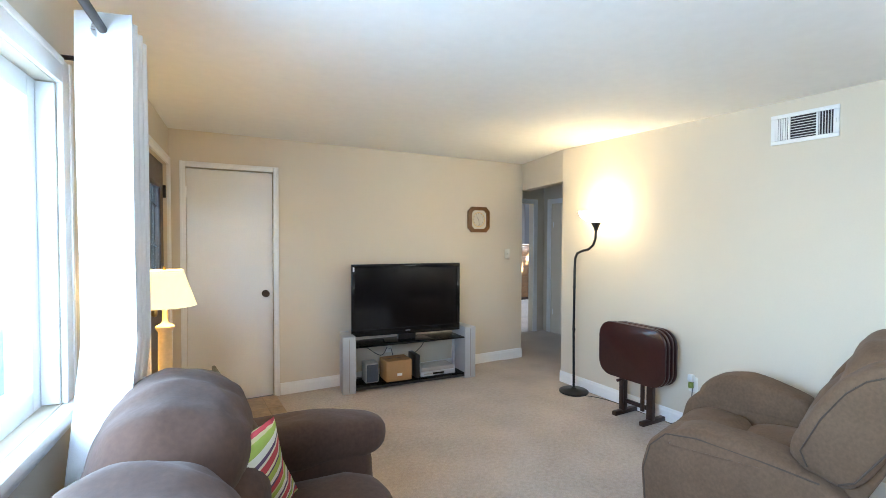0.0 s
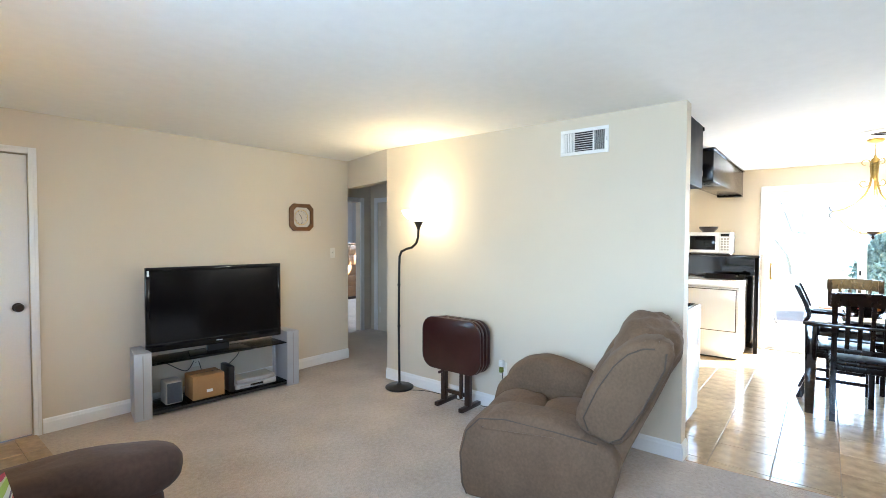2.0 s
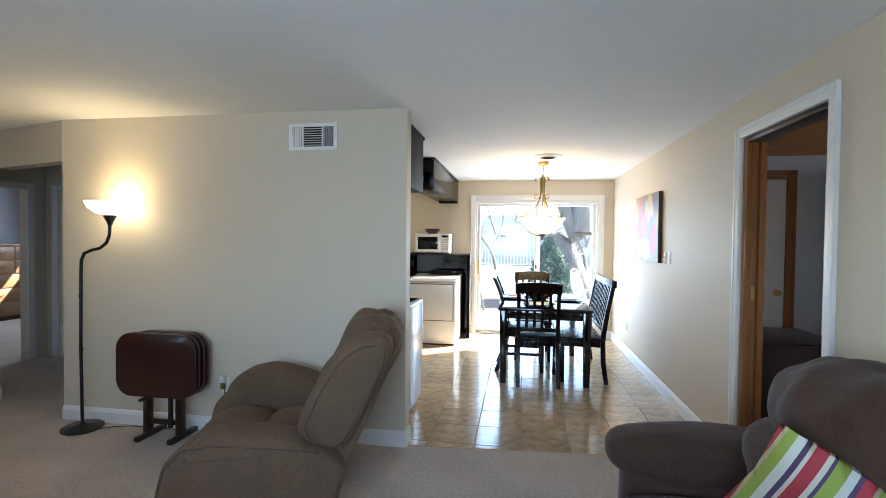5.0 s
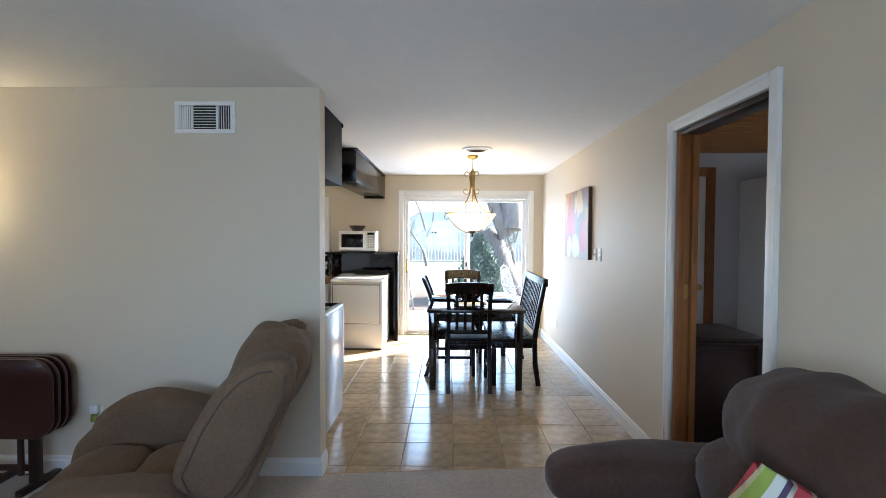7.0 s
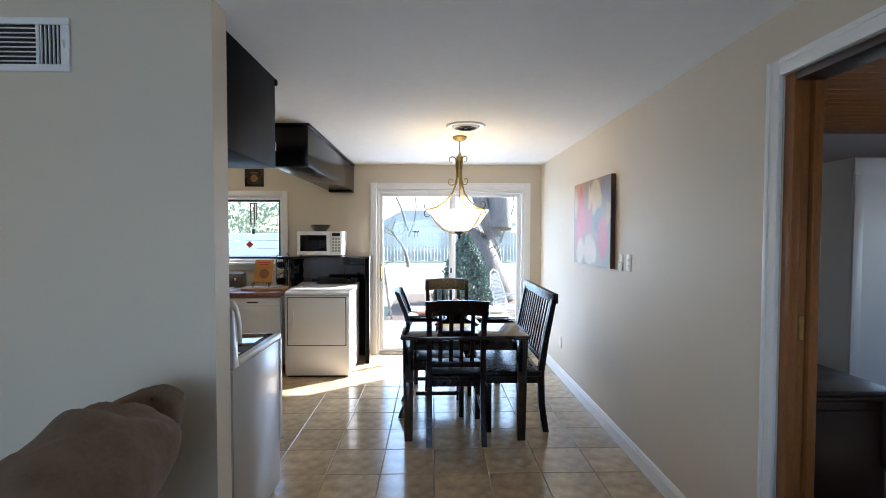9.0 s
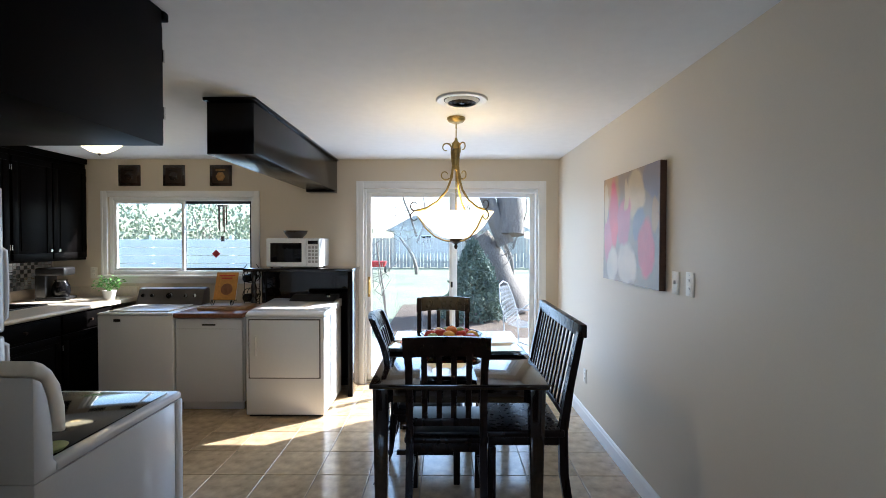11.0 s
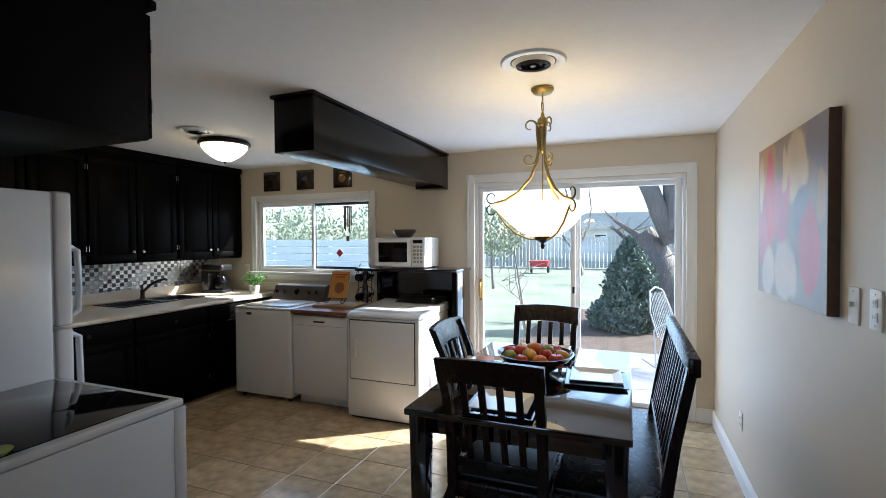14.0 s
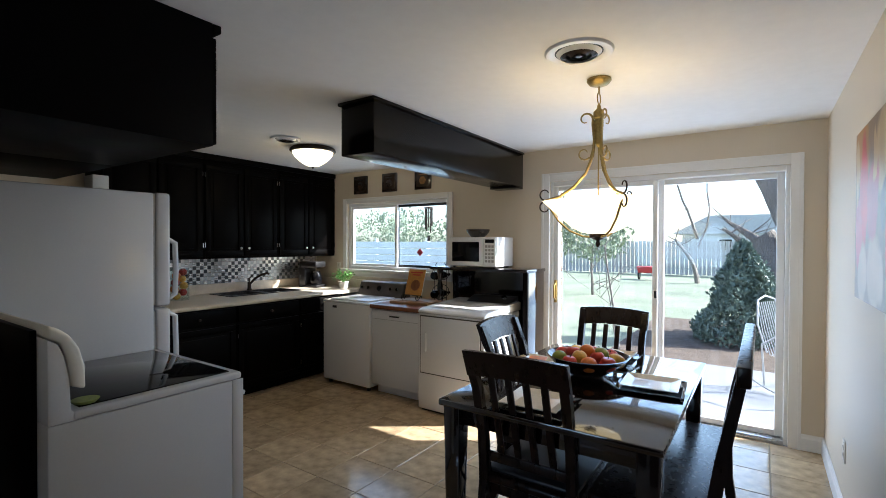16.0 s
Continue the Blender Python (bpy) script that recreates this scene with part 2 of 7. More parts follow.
def glass(name, tint=(0.93, 0.97, 0.97), rough=0.0, alpha=0.93):
    """Thin clear pane: mostly see-through with a gloss on it."""
    m = bpy.data.materials.new(name)
    m.use_nodes = True
    n, l = m.node_tree.nodes, m.node_tree.links
    n.remove(n["Principled BSDF"])
    tr, gl, mx, fr = n.new("ShaderNodeBsdfTransparent"), n.new("ShaderNodeBsdfGlossy"), n.new("ShaderNodeMixShader"), n.new("ShaderNodeLayerWeight")
    tr.inputs[0].default_value = (*tint, 1)
    gl.inputs["Roughness"].default_value = rough
    fr.inputs["Blend"].default_value = 0.3
    power, scale_ = n.new("ShaderNodeMath"), n.new("ShaderNodeMath")
    power.operation, scale_.operation = "POWER", "MULTIPLY_ADD"
    power.inputs[1].default_value = 3.0
    scale_.inputs[1].default_value, scale_.inputs[2].default_value = 0.6, 0.035
    l.new(fr.outputs["Facing"], power.inputs[0])
    l.new(power.outputs[0], scale_.inputs[0])
    l.new(scale_.outputs[0], mx.inputs[0])
    l.new(tr.outputs[0], mx.inputs[1])
    l.new(gl.outputs[0], mx.inputs[2])
    l.new(mx.outputs[0], n["Material Output"].inputs[0])
    return m


PANE = glass("window_glass")
SMOKED = glass("smoked_glass", (0.25, 0.28, 0.30))
LEADED = glass("leaded_glass", (0.75, 0.82, 0.88), 0.15)


def ramp_material(name, axis, stops, scale=1.0, rough=0.8, wobble=0.0, bump=0.2):
    """Bands of colour along one axis of the object."""
    m = bpy.data.materials.new(name)
    m.use_nodes = True
    n, l = m.node_tree.nodes, m.node_tree.links
    b = n["Principled BSDF"]
    co, sep, r = n.new("ShaderNodeTexCoord"), n.new("ShaderNodeSeparateXYZ"), n.new("ShaderNodeValToRGB")
    l.new(co.outputs["Object"], sep.inputs[0])
    src = sep.outputs[axis]
    mul = n.new("ShaderNodeMath")
    mul.operation = "MULTIPLY_ADD"
    mul.inputs[1].default_value, mul.inputs[2].default_value = scale, 0.5
    l.new(src, mul.inputs[0])
    fr = n.new("ShaderNodeMath")
    fr.operation = "FRACT"
    l.new(mul.outputs[0], fr.inputs[0])
    l.new(fr.outputs[0], r.inputs[0])
    r.color_ramp.interpolation = "CONSTANT"
    while len(r.color_ramp.elements) < len(stops):
        r.color_ramp.elements.new(0.5)
    for e, (p, c) in zip(r.color_ramp.elements, stops):
        e.position, e.color = p, (*c, 1)
    l.new(r.outputs[0], b.inputs["Base Color"])
    b.inputs["Roughness"].default_value = rough
    nz, bp = n.new("ShaderNodeTexNoise"), n.new("ShaderNodeBump")
    nz.inputs["Scale"].default_value = 300
    l.new(co.outputs["Object"], nz.inputs["Vector"])
    bp.inputs["Strength"].default_value, bp.inputs["Distance"].default_value = bump, 0.002
    l.new(nz.outputs["Fac"], bp.inputs["Height"])
    l.new(bp.outputs[0], b.inputs["Normal"])
    return m


STRIPES = ramp_material("striped_pillow_cloth", 0, [
    (0.0, (0.42, 0.04, 0.05)), (0.14, (0.62, 0.56, 0.42)), (0.18, (0.09, 0.05, 0.10)), (0.24, (0.62, 0.60, 0.50)), (0.34, (0.30, 0.36, 0.06)),
    (0.46, (0.50, 0.42, 0.22)), (0.50, (0.42, 0.04, 0.05)), (0.62, (0.09, 0.05, 0.10)), (0.67, (0.60, 0.58, 0.50)), (0.76, (0.30, 0.36, 0.06)), (0.90, (0.09, 0.05, 0.10)), (0.94, (0.62, 0.56, 0.42))], scale=4.6)

# ---- mesh helpers ----


def part(name, bm, material, parent=None, label="", smooth=40, m=None):
    """Links a bmesh as one mesh object, under a thing or part."""
    me = bpy.data.meshes.new(name)
    bmesh.ops.recalc_face_normals(bm, faces=bm.faces)
    bm.to_mesh(me)
    bm.free()
    me.materials.append(material)
    if smooth:
        me.shade_smooth()
        me.set_sharp_from_angle(angle=radians(smooth))
    ob = new(name, me)
    if parent:
        ob.parent = parent
    if m is not None:
        ob.matrix_basis = m
    if label:
        ob["label"] = label
    return ob


def structure(name, bm, material, label, category, m=None, smooth=0):
    return tagged(part(name, bm, material, smooth=smooth, m=m), label, category, kind="structure")


def thing(name, m, label, category, group=""):
    e = new(name)
    e.empty_display_size = 0.1
    e.matrix_basis = m
    return tagged(e, label, category, group)


def box(x0, x1, y0, y1, z0, z1, bevel=0.0, seg=2, bm=None):
    """An axis-aligned block with rounded edges."""
    own = bmesh.new()
    c = [((x0 + x1) / 2, (y0 + y1) / 2, (z0 + z1) / 2), (abs(x1 - x0), abs(y1 - y0), abs(z1 - z0))]
    bmesh.ops.create_cube(own, size=1, matrix=Matrix.Translation(c[0]) @ Matrix.Diagonal((*c[1], 1)))
    if bevel:
        bmesh.ops.bevel(own, geom=own.edges[:], offset=min(bevel, min(c[1]) * 0.45), segments=seg, profile=0.5, affect="EDGES")
    if bm is None:
        return own
    return join(bm, own)


def join(bm, other, m=None):
    """Adds the faces of other to bm."""
    if m is not None:
        other.transform(m)
    vs = [bm.verts.new(v.co) for v in other.verts]
    other.verts.index_update()
    for f in other.faces:
        bm.faces.new([vs[v.index] for v in f.verts])
    other.free()
    return bm


def lathe(profile, seg=32, m=None, closed=True):
    """A turned body from (radius, height) pairs."""
    bm = bmesh.new()
    rings = []
    for r, z in profile:
        if r < 1e-5:
            rings.append([bm.verts.new((0, 0, z))])
        else:
            rings.append([bm.verts.new((r * math.cos(2 * math.pi * i / seg), r * math.sin(2 * math.pi * i / seg), z)) for i in range(seg)])
    for a, b in zip(rings, rings[1:]):
        for i in range(seg):
            j = (i + 1) % seg
            if len(a) == 1 and len(b) == 1:
                continue
            if len(a) == 1:
                bm.faces.new((a[0], b[i], b[j]))
            elif len(b) == 1:
                bm.faces.new((a[i], a[j], b[0]))
            else:
                bm.faces.new((a[i], a[j], b[j], b[i]))
    if m is not None:
        bm.transform(m)
    return bm


def tube(points, radius, seg=8, radius_end=None, bm=None):
    """A round bar along points."""
    own = bmesh.new()
    pts = [Vector(p) for p in points]
    rings, up = [], Vector((0.123, 0.456, 0.88)).normalized()
    for i, p in enumerate(pts):
        d = (pts[min(i + 1, len(pts) - 1)] - pts[max(i - 1, 0)]).normalized()
        side = d.cross(up)
        if side.length < 1e-3:
            side = d.cross(Vector((1, 0, 0)))
        side.normalize()
        up = side.cross(d).normalized()
        f = i / max(1, len(pts) - 1)
        r = radius if radius_end is None else radius + (radius_end - radius) * f
        rings.append([own.verts.new(p + r * (side * math.cos(2 * math.pi * k / seg) + up * math.sin(2 * math.pi * k / seg))) for k in range(seg)])
    for a, b in zip(rings, rings[1:]):
        for k in range(seg):
            own.faces.new((a[k], a[(k + 1) % seg], b[(k + 1) % seg], b[k]))
    own.faces.new(rings[0][::-1])
    own.faces.new(rings[-1])
    return own if bm is None else join(bm, own)


def prism(outline, depth, axis="y", bevel=0.0, seg=2):
    """A flat outline drawn out: axis y takes (x, z) pairs from y = 0 to depth, z takes (x, y), x takes (y, z)."""
    bm = bmesh.new()
    put = {"y": lambda a, b, d: (a, d, b), "z": lambda a, b, d: (a, b, d), "x": lambda a, b, d: (d, a, b)}[axis]
    lo = [bm.verts.new(put(a, b, 0)) for a, b in outline]
    hi = [bm.verts.new(put(a, b, depth)) for a, b in outline]
    n = len(lo)
    bm.faces.new(lo)
    bm.faces.new(hi[::-1])
    for i in range(n):
        bm.faces.new((lo[i], hi[i], hi[(i + 1) % n], lo[(i + 1) % n]))
    bmesh.ops.recalc_face_normals(bm, faces=bm.faces)
    if bevel:
        bmesh.ops.bevel(bm, geom=bm.edges[:], offset=bevel, segments=seg, profile=0.5, affect="EDGES")
    return bm


def cushion(sx, sy, sz, e=2.6, seg=28, rings=16, wrinkle=0.0, seed=0.0, fold=0.0):
    """A stuffed, rounded block (superellipsoid) centred on the origin, with soft folds."""
    bm = bmesh.new()

    def sp(w, p):
        return math.copysign(abs(w) ** p, w)
    rows = []
    for i in range(rings + 1):
        v = -math.pi / 2 + math.pi * i / rings
        row = []
        for k in range(seg):
            u = 2 * math.pi * k / seg
            p = 2 / e
            x, y, z = sp(math.cos(v), p) * sp(math.cos(u), p), sp(math.cos(v), p) * sp(math.sin(u), p), sp(math.sin(v), p)
            co = Vector((x * sx / 2, y * sy / 2, z * sz / 2))
            if wrinkle:
                co += wrinkle * Vector((x, y, z)) * (noise.noise(co * 5 + Vector((seed, 0, 0))) + 0.5 * noise.noise(co * 13 + Vector((0, seed, 0))))
            if fold:
                co += fold * Vector((x, y, z)) * math.sin(co.x * 38 + 3 * noise.noise(co * 4)) * max(0.0, z) ** 2
            row.append(co)
        rows.append(row)
    top, bot = bm.verts.new(rows[-1][0]), bm.verts.new(rows[0][0])
    vr = [[bm.verts.new(c) for c in row] for row in rows[1:-1]]
    for a, b in zip(vr, vr[1:]):
        for k in range(seg):
            bm.faces.new((a[k], a[(k + 1) % seg], b[(k + 1) % seg], b[k]))
    for k in range(seg):
        bm.faces.new((bot, vr[0][(k + 1) % seg], vr[0][k]))
        bm.faces.new((top, vr[-1][k], vr[-1][(k + 1) % seg]))
    return bm


def wall_mesh(u0, u1, z0, z1, thick, openings=()):
    """A wall along x from u0 to u1, from y = 0 to thick, with holes (u0, u1, z0, z1) right through it."""
    us = sorted({u0, u1, *[o[0] for o in openings], *[o[1] for o in openings]})
    zs = sorted({z0, z1, *[o[2] for o in openings], *[o[3] for o in openings]})
    us, zs = [u for u in us if u0 <= u <= u1], [z for z in zs if z0 <= z <= z1]

    def solid(i, k):
        if not (0 <= i < len(us) - 1 and 0 <= k < len(zs) - 1):
            return False
        u, z = (us[i] + us[i + 1]) / 2, (zs[k] + zs[k + 1]) / 2
        return not any(o[0] < u < o[1] and o[2] < z < o[3] for o in openings)
    bm = bmesh.new()
    for i in range(len(us) - 1):
        for k in range(len(zs) - 1):
            if not solid(i, k):
                continue
            a, b, c, d = us[i], us[i + 1], zs[k], zs[k + 1]
            quads = [((a, 0, c), (b, 0, c), (b, 0, d), (a, 0, d)), ((a, thick, c), (a, thick, d), (b, thick, d), (b, thick, c))]
            if not solid(i - 1, k):
                quads.append(((a, 0, c), (a, 0, d), (a, thick, d), (a, thick, c)))
            if not solid(i + 1, k):
                quads.append(((b, 0, c), (b, thick, c), (b, thick, d), (b, 0, d)))
            if not solid(i, k - 1):
                quads.append(((a, 0, c), (a, thick, c), (b, thick, c), (b, 0, c)))
            if not solid(i, k + 1):
                quads.append(((a, 0, d), (b, 0, d), (b, thick, d), (a, thick, d)))
            for q in quads:
                bm.faces.new([bm.verts.new(p) for p in q])
    bmesh.ops.remove_doubles(bm, verts=bm.verts, dist=1e-5)
    return bm


ALONG_Y = Matrix(((0, -1, 0, 0), (1, 0, 0, 0), (0, 0, 1, 0), (0, 0, 0, 1)))  # the wall's x runs along +y, its thickness towards -x


def at(x, y, z=0.0, turn=0.0):
    return pose(x, y, z, 0, 0, turn)


# ---- plan ----
C = 2.36                       # ceiling
XV, XF = 5.61, 9.68            # wall with the air vent, wall with the sliding door
YR, YT = -1.545, 4.334         # wall with the painting, wall behind the television
YE = 0.598                      # free end of the vent wall
YS = 3.76                      # wall behind the sink
P0 = Vector((2.17, 4.408, 0))     # corner by the front door
WIN_M = Matrix.Translation(P0) @ Matrix(((-0.1152, 0.9933, 0, 0), (-0.9933, -0.1152, 0, 0), (0, 0, 1, 0), (0, 0, 0, 1)))

# ---- structure: floors, ceilings, walls ----
structure("ground", box(-30, 70, -45, 50, -0.62, -0.12), GRASS, "lawn of patchy spring grass", "lawn")
structure("foundation", box(1.2, 9.83, -5.6, 9.4, -0.12, -0.03), CONCRETE, "grey concrete slab under the house", "slab")
structure("patio", box(9.84, 12.3, -3.4, 3.6, -0.3, -0.06, 0.01), CONCRETE, "pale concrete patio slab outside the sliding door, coloured as in shade", "patio")
structure("floor_living", prism([(1.3, YR), (5.79, YR), (XV + 0.02, YE - 0.02), (XV - 0.015, YE), (XV - 0.015, YT + 0.02), (1.3, YT + 0.02)], 0.024, "z"), CARPET, "beige cut-pile carpet with vacuum marks", "carpet", Matrix.Translation((0, 0, -0.018)))
structure("floor_hall", box(XV - 0.014, 7.25, YS + 0.14, 5.45, -0.02, 0.0), CARPET, "beige hall carpet", "carpet")
structure("floor_hall_front", box(XV - 0.014, 7.25, 3.3, YS + 0.139, -0.022, -0.001), CARPET, "beige carpet at the hall opening", "carpet")
structure("floor_bedroom", box(5.8, 10.0, 5.46, 9.2, -0.02, 0.0), CARPET, "beige bedroom carpet", "carpet")
structure("floor_den", box(3.2, 7.8, -5.3, YR - 0.001, -0.02, 0.0), GREYCARPET, "dark grey-brown carpet in the den", "carpet")
kitchen_floor = structure("floor_kitchen", box(XV - 0.013, XF, YR, 3.29, -0.02, -0.004), GROUT, "tan stone tile floor with narrow grout joints", "tile floor")
entry_floor = structure("floor_entry", box(2.1, 3.0, 3.20, YT, 0.0055, 0.008), GROUT, "brown tile patch by the front door", "tile floor")
structure("floor_threshold", prism([(5.788, YR + 0.01), (5.803, YR + 0.01), (XV + 0.033, YE - 0.022), (XV + 0.018, YE - 0.022)], 0.008, "z", 0.002), LIGHTWOOD, "thin edge strip between carpet and tile", "threshold")

structure("ceiling", box(1.2, XF + 0.15, YR - 0.1, YT + 0.14, C, C + 0.12), CEIL, "white ceiling with a light hand-trowelled texture", "ceiling")
structure("ceiling_hall", box(5.7, 10.2, YT + 0.141, 9.3, C, C + 0.12), CEIL, "white hall ceiling", "ceiling")

w = wall_mesh(2.0, 5.885, 0, C, 0.14, [(2.284, 2.982, 0, 2.055)])
structure("wall_television", w, WALL, "beige painted wall with a closet door", "wall", Matrix.Translation((0, YT, 0)))
structure("closet_back", box(1.95, 3.2, YT + 0.14, YT + 0.2, 0, C), WALL, "closet back wall", "wall")

# the vent wall, its thickness from XV to XV + 0.12
w = wall_mesh(YE, YT, 0, C, 0.12, [(3.37, YT + 1, 0, C + 1)])
structure("wall_vent", w, WALL, "beige painted partition with an opening to the hall", "wall", Matrix.Translation((XV + 0.12, 0, 0)) @ ALONG_Y)

structure("wall_vent_header", prism([(XV, 3.371), (5.885, YT - 0.001), (6.0, YT - 0.001), (XV + 0.12, 3.371)], C - 2.04, "z"), WALL, "beige wall above the hall opening", "wall", Matrix.Translation((0, 0, 2.04)))

w = wall_mesh(1.2, XF + 0.14, 0, C, 0.12, [(4.807, 5.65, 0, 2.107)])
structure("wall_painting", w, WALL, "beige painted wall with a pocket-door opening", "wall", Matrix.Translation((0, YR - 0.12, 0)))

w = wall_mesh(YR, YS + 0.14, 0, C, 0.14, [(-1.337, 0.486, 0.0, 2.056), (1.640, 3.178, 1.15, 1.968)])
structure("wall_slider", w, WALL, "beige painted wall with sliding door and kitchen window", "wall", Matrix.Translation((XF + 0.14, 0, 0)) @ ALONG_Y)

w = wall_mesh(-0.05, 6.1, 0, C, 0.14, [(2.63, 5.0, 0.93, 1.97), (0.19, 1.08, 0, 2.05)])
structure("wall_window", w, WALL, "beige painted front wall with window and front door", "wall", WIN_M @ Matrix.Translation((0, -0.14, 0)))

structure("wall_sink", box(6.301, XF, YS, YS + 0.14, 0, C), WALL, "beige wall behind the sink", "wall")
structure("wall_hall_kitchen", box(7.25, 7.37, YS + 0.141, 5.45, 0, C), WALL, "beige hall wall", "wall")
structure("wall_fridge_side", box(XV + 0.121, 6.2, 3.25, 3.369, 0, C), WALL, "end of the kitchen partition", "wall")
structure("wall_pantry", box(6.2, 6.3, 3.25, YS + 0.14, 0, C), WALL, "short partition between hall and kitchen", "wall")
w = wall_mesh(XV - 1.0, 7.37, 0, C, 0.1, [(6.40, 7.04, 0, 1.985)])
structure("wall_hall_end", w, WALL, "beige hall wall with an open bedroom doorway", "wall", Matrix.Translation((0, 5.46, 0)))
structure("wall_hall_back", box(5.74, 5.86, YT + 0.141, 5.459, 0, C), WALL, "beige hall side wall", "wall")
structure("bedroom_wall_far", box(5.7, 10.1, 9.2, 9.3, 0, C), GREYWALL, "grey bedroom wall", "wall")
structure("bedroom_wall_side", box(5.6, 5.7, 5.56, 9.3, 0, C), GREYWALL, "grey bedroom wall", "wall")
w = wall_mesh(5.3, 9.3, 0, C, 0.1, [(6.6, 8.0, 1.6, 1.95)])
structure("bedroom_wall_window", w, GREYWALL, "grey bedroom wall with a window", "wall", Matrix.Translation((10.1, 0, 0)) @ ALONG_Y)
structure("bedroom_wall_near", box(7.38, 10.0, 5.4, 5.5, 0, C), GREYWALL, "grey bedroom wall", "wall")

# den beyond the pocket door
structure("den_wall_far", box(7.7, 7.8, -5.4, YR - 0.12, 0, 2.36), DENWALL, "pale grey den wall", "wall")
w = wall_mesh(3.1, 7.8, 0, 2.36, 0.1, [(4.8, 6.4, 0.9, 1.95)])
structure("den_wall_window", w, DENWALL, "pale grey den wall with an added window", "wall", Matrix.Translation((0, -5.4, 0)))
structure("den_wall_near", box(3.1, 3.2, -5.4, YR - 0.12, 0, 2.36), DENWALL, "pale grey den wall", "wall")
den_ceiling = structure("den_ceiling", box(3.1, 7.8, -5.4, YR - 0.12, 2.36, 2.40), DARKCHEST, "knotty pine plank ceiling", "ceiling")

# roof and eaves
structure("eave", box(9.831, 10.0, -6.2, 5.2, 2.36, 2.44), SIDING, "white boxed eave over the patio side", "eave")
structure("roof", box(0.6, 10.02, -6.2, 9.9, 2.5, 2.62), ROOFING, "grey shingle roof deck", "roof")

# baseboards
BASE = 0.115


def baseboard(name, x0, y0, x1, y1, inward):
    d = Vector((x1 - x0, y1 - y0, 0))
    n = Vector(inward).normalized()
    prof = [(0.001, 0.0), (0.016, 0.0), (0.016, BASE - 0.03), (0.012, BASE - 0.02), (0.010, BASE - 0.008), (0.005, BASE), (0.001, BASE)]
    bm = bmesh.new()
    ends = [[bm.verts.new(Vector((x, y, 0)) + n * a + Vector((0, 0, b))) for a, b in prof] for x, y in ((x0, y0), (x1, y1))]
    k = len(prof)
    for i in range(k):
        bm.faces.new((ends[0][i], ends[1][i], ends[1][(i + 1) % k], ends[0][(i + 1) % k]))
    bm.faces.new(ends[0][::-1])
    bm.faces.new(ends[1])
    return structure(name, bm, TRIM, "white painted baseboard with a moulded top edge", "baseboard")


baseboard("baseboard_tv", 3.035, YT, 5.885, YT, (0, -1, 0))
baseboard("baseboard_vent", XV, YE, XV, 3.37, (-1, 0, 0))
baseboard("baseboard_end", XV - 0.015, YE, XV + 0.12, YE, (0, -1, 0))
baseboard("baseboard_right_far", 5.716, YR, XF, YR, (0, 1, 0))
baseboard("baseboard_right_near", 1.5, YR, 4.74, YR, (0, 1, 0))
baseboard("baseboard_slider_right", XF, YR, XF, -1.415, (-1, 0, 0))
baseboard("baseboard_opening", XV + 0.12, 3.37, XV, 3.37, (0, 1, 0))
baseboard("baseboard_hall", 7.25, 4.1, 7.25, 4.45, (-1, 0, 0))


def casing(name, m, width, height, w=0.06, sill=False, material=None, proud=0.018, bottom=0.0):
    """Mitred-looking trim round an opening: local x along the wall, z up, y out of the wall."""
    t = tagged(new(name), "white painted casing round the opening" if material is None else "stained wood casing", "trim", kind="structure")
    t.matrix_basis = m
    mt = material or TRIM
    for nm, b in (("side", (-w, 0, bottom, height + w)), ("side", (width, width + w, bottom, height + w)), ("head", (0, width, height, height + w))):
        bm = box(b[0], b[1], 0.0, proud, b[2], b[3], 0.004)
        if nm == "head":
            join(bm, box(b[0], b[1], proud - 0.002, proud + 0.005, b[3] - 0.02, b[3], 0.002))
        else:
            o = b[0] if b[0] < 0 else b[1] - 0.02
            join(bm, box(o, o + 0.02, proud - 0.002, proud + 0.005, b[2], b[3], 0.002))
        part(nm, bm, mt, t)
    if sill:
        part("sill", box(-w - 0.02, width + w + 0.02, 0, 0.05, bottom - 0.035, bottom, 0.006), mt, t)
        part("apron", box(-w, width + w, 0, 0.015, bottom - 0.09, bottom - 0.036, 0.004), mt, t)
    return t


FACE_NEG_X = Matrix(((0, -1, 0, 0), (1, 0, 0, 0), (0, 0, 1, 0), (0, 0, 0, 1)))   # x along +y, y towards -x
FACE_NEG_Y = Matrix(((-1, 0, 0, 0), (0, -1, 0, 0), (0, 0, 1, 0), (0, 0, 0, 1)))  # x along -x, y towards -y
casing("trim_closet", at(2.982, YT) @ FACE_NEG_Y, 0.698, 2.055, 0.045)
casing("trim_pocket_door", at(4.807, YR), 0.843, 2.107, 0.065)
casing("trim_slider", at(XF, -1.337) @ FACE_NEG_X, 1.823, 2.056, 0.077, proud=0.022)
casing("trim_kitchen_window", at(XF, 1.640) @ FACE_NEG_X, 1.538, 1.968, 0.062, sill=True, bottom=1.15)
casing("trim_bedroom_door", at(7.04, 5.46) @ FACE_NEG_Y, 0.64, 1.985, 0.07)
casing("trim_window_living", WIN_M @ Matrix.Translation((2.63, 0, 0)), 2.37, 1.97, 0.08, sill=True, bottom=0.93)
casing("trim_front_door", WIN_M @ Matrix.Translation((0.19, 0, 0)), 0.89, 2.05, 0.06)
casing("trim_hall_closet", at(7.25, 4.52) @ FACE_NEG_X, 0.76, 1.985, 0.07)
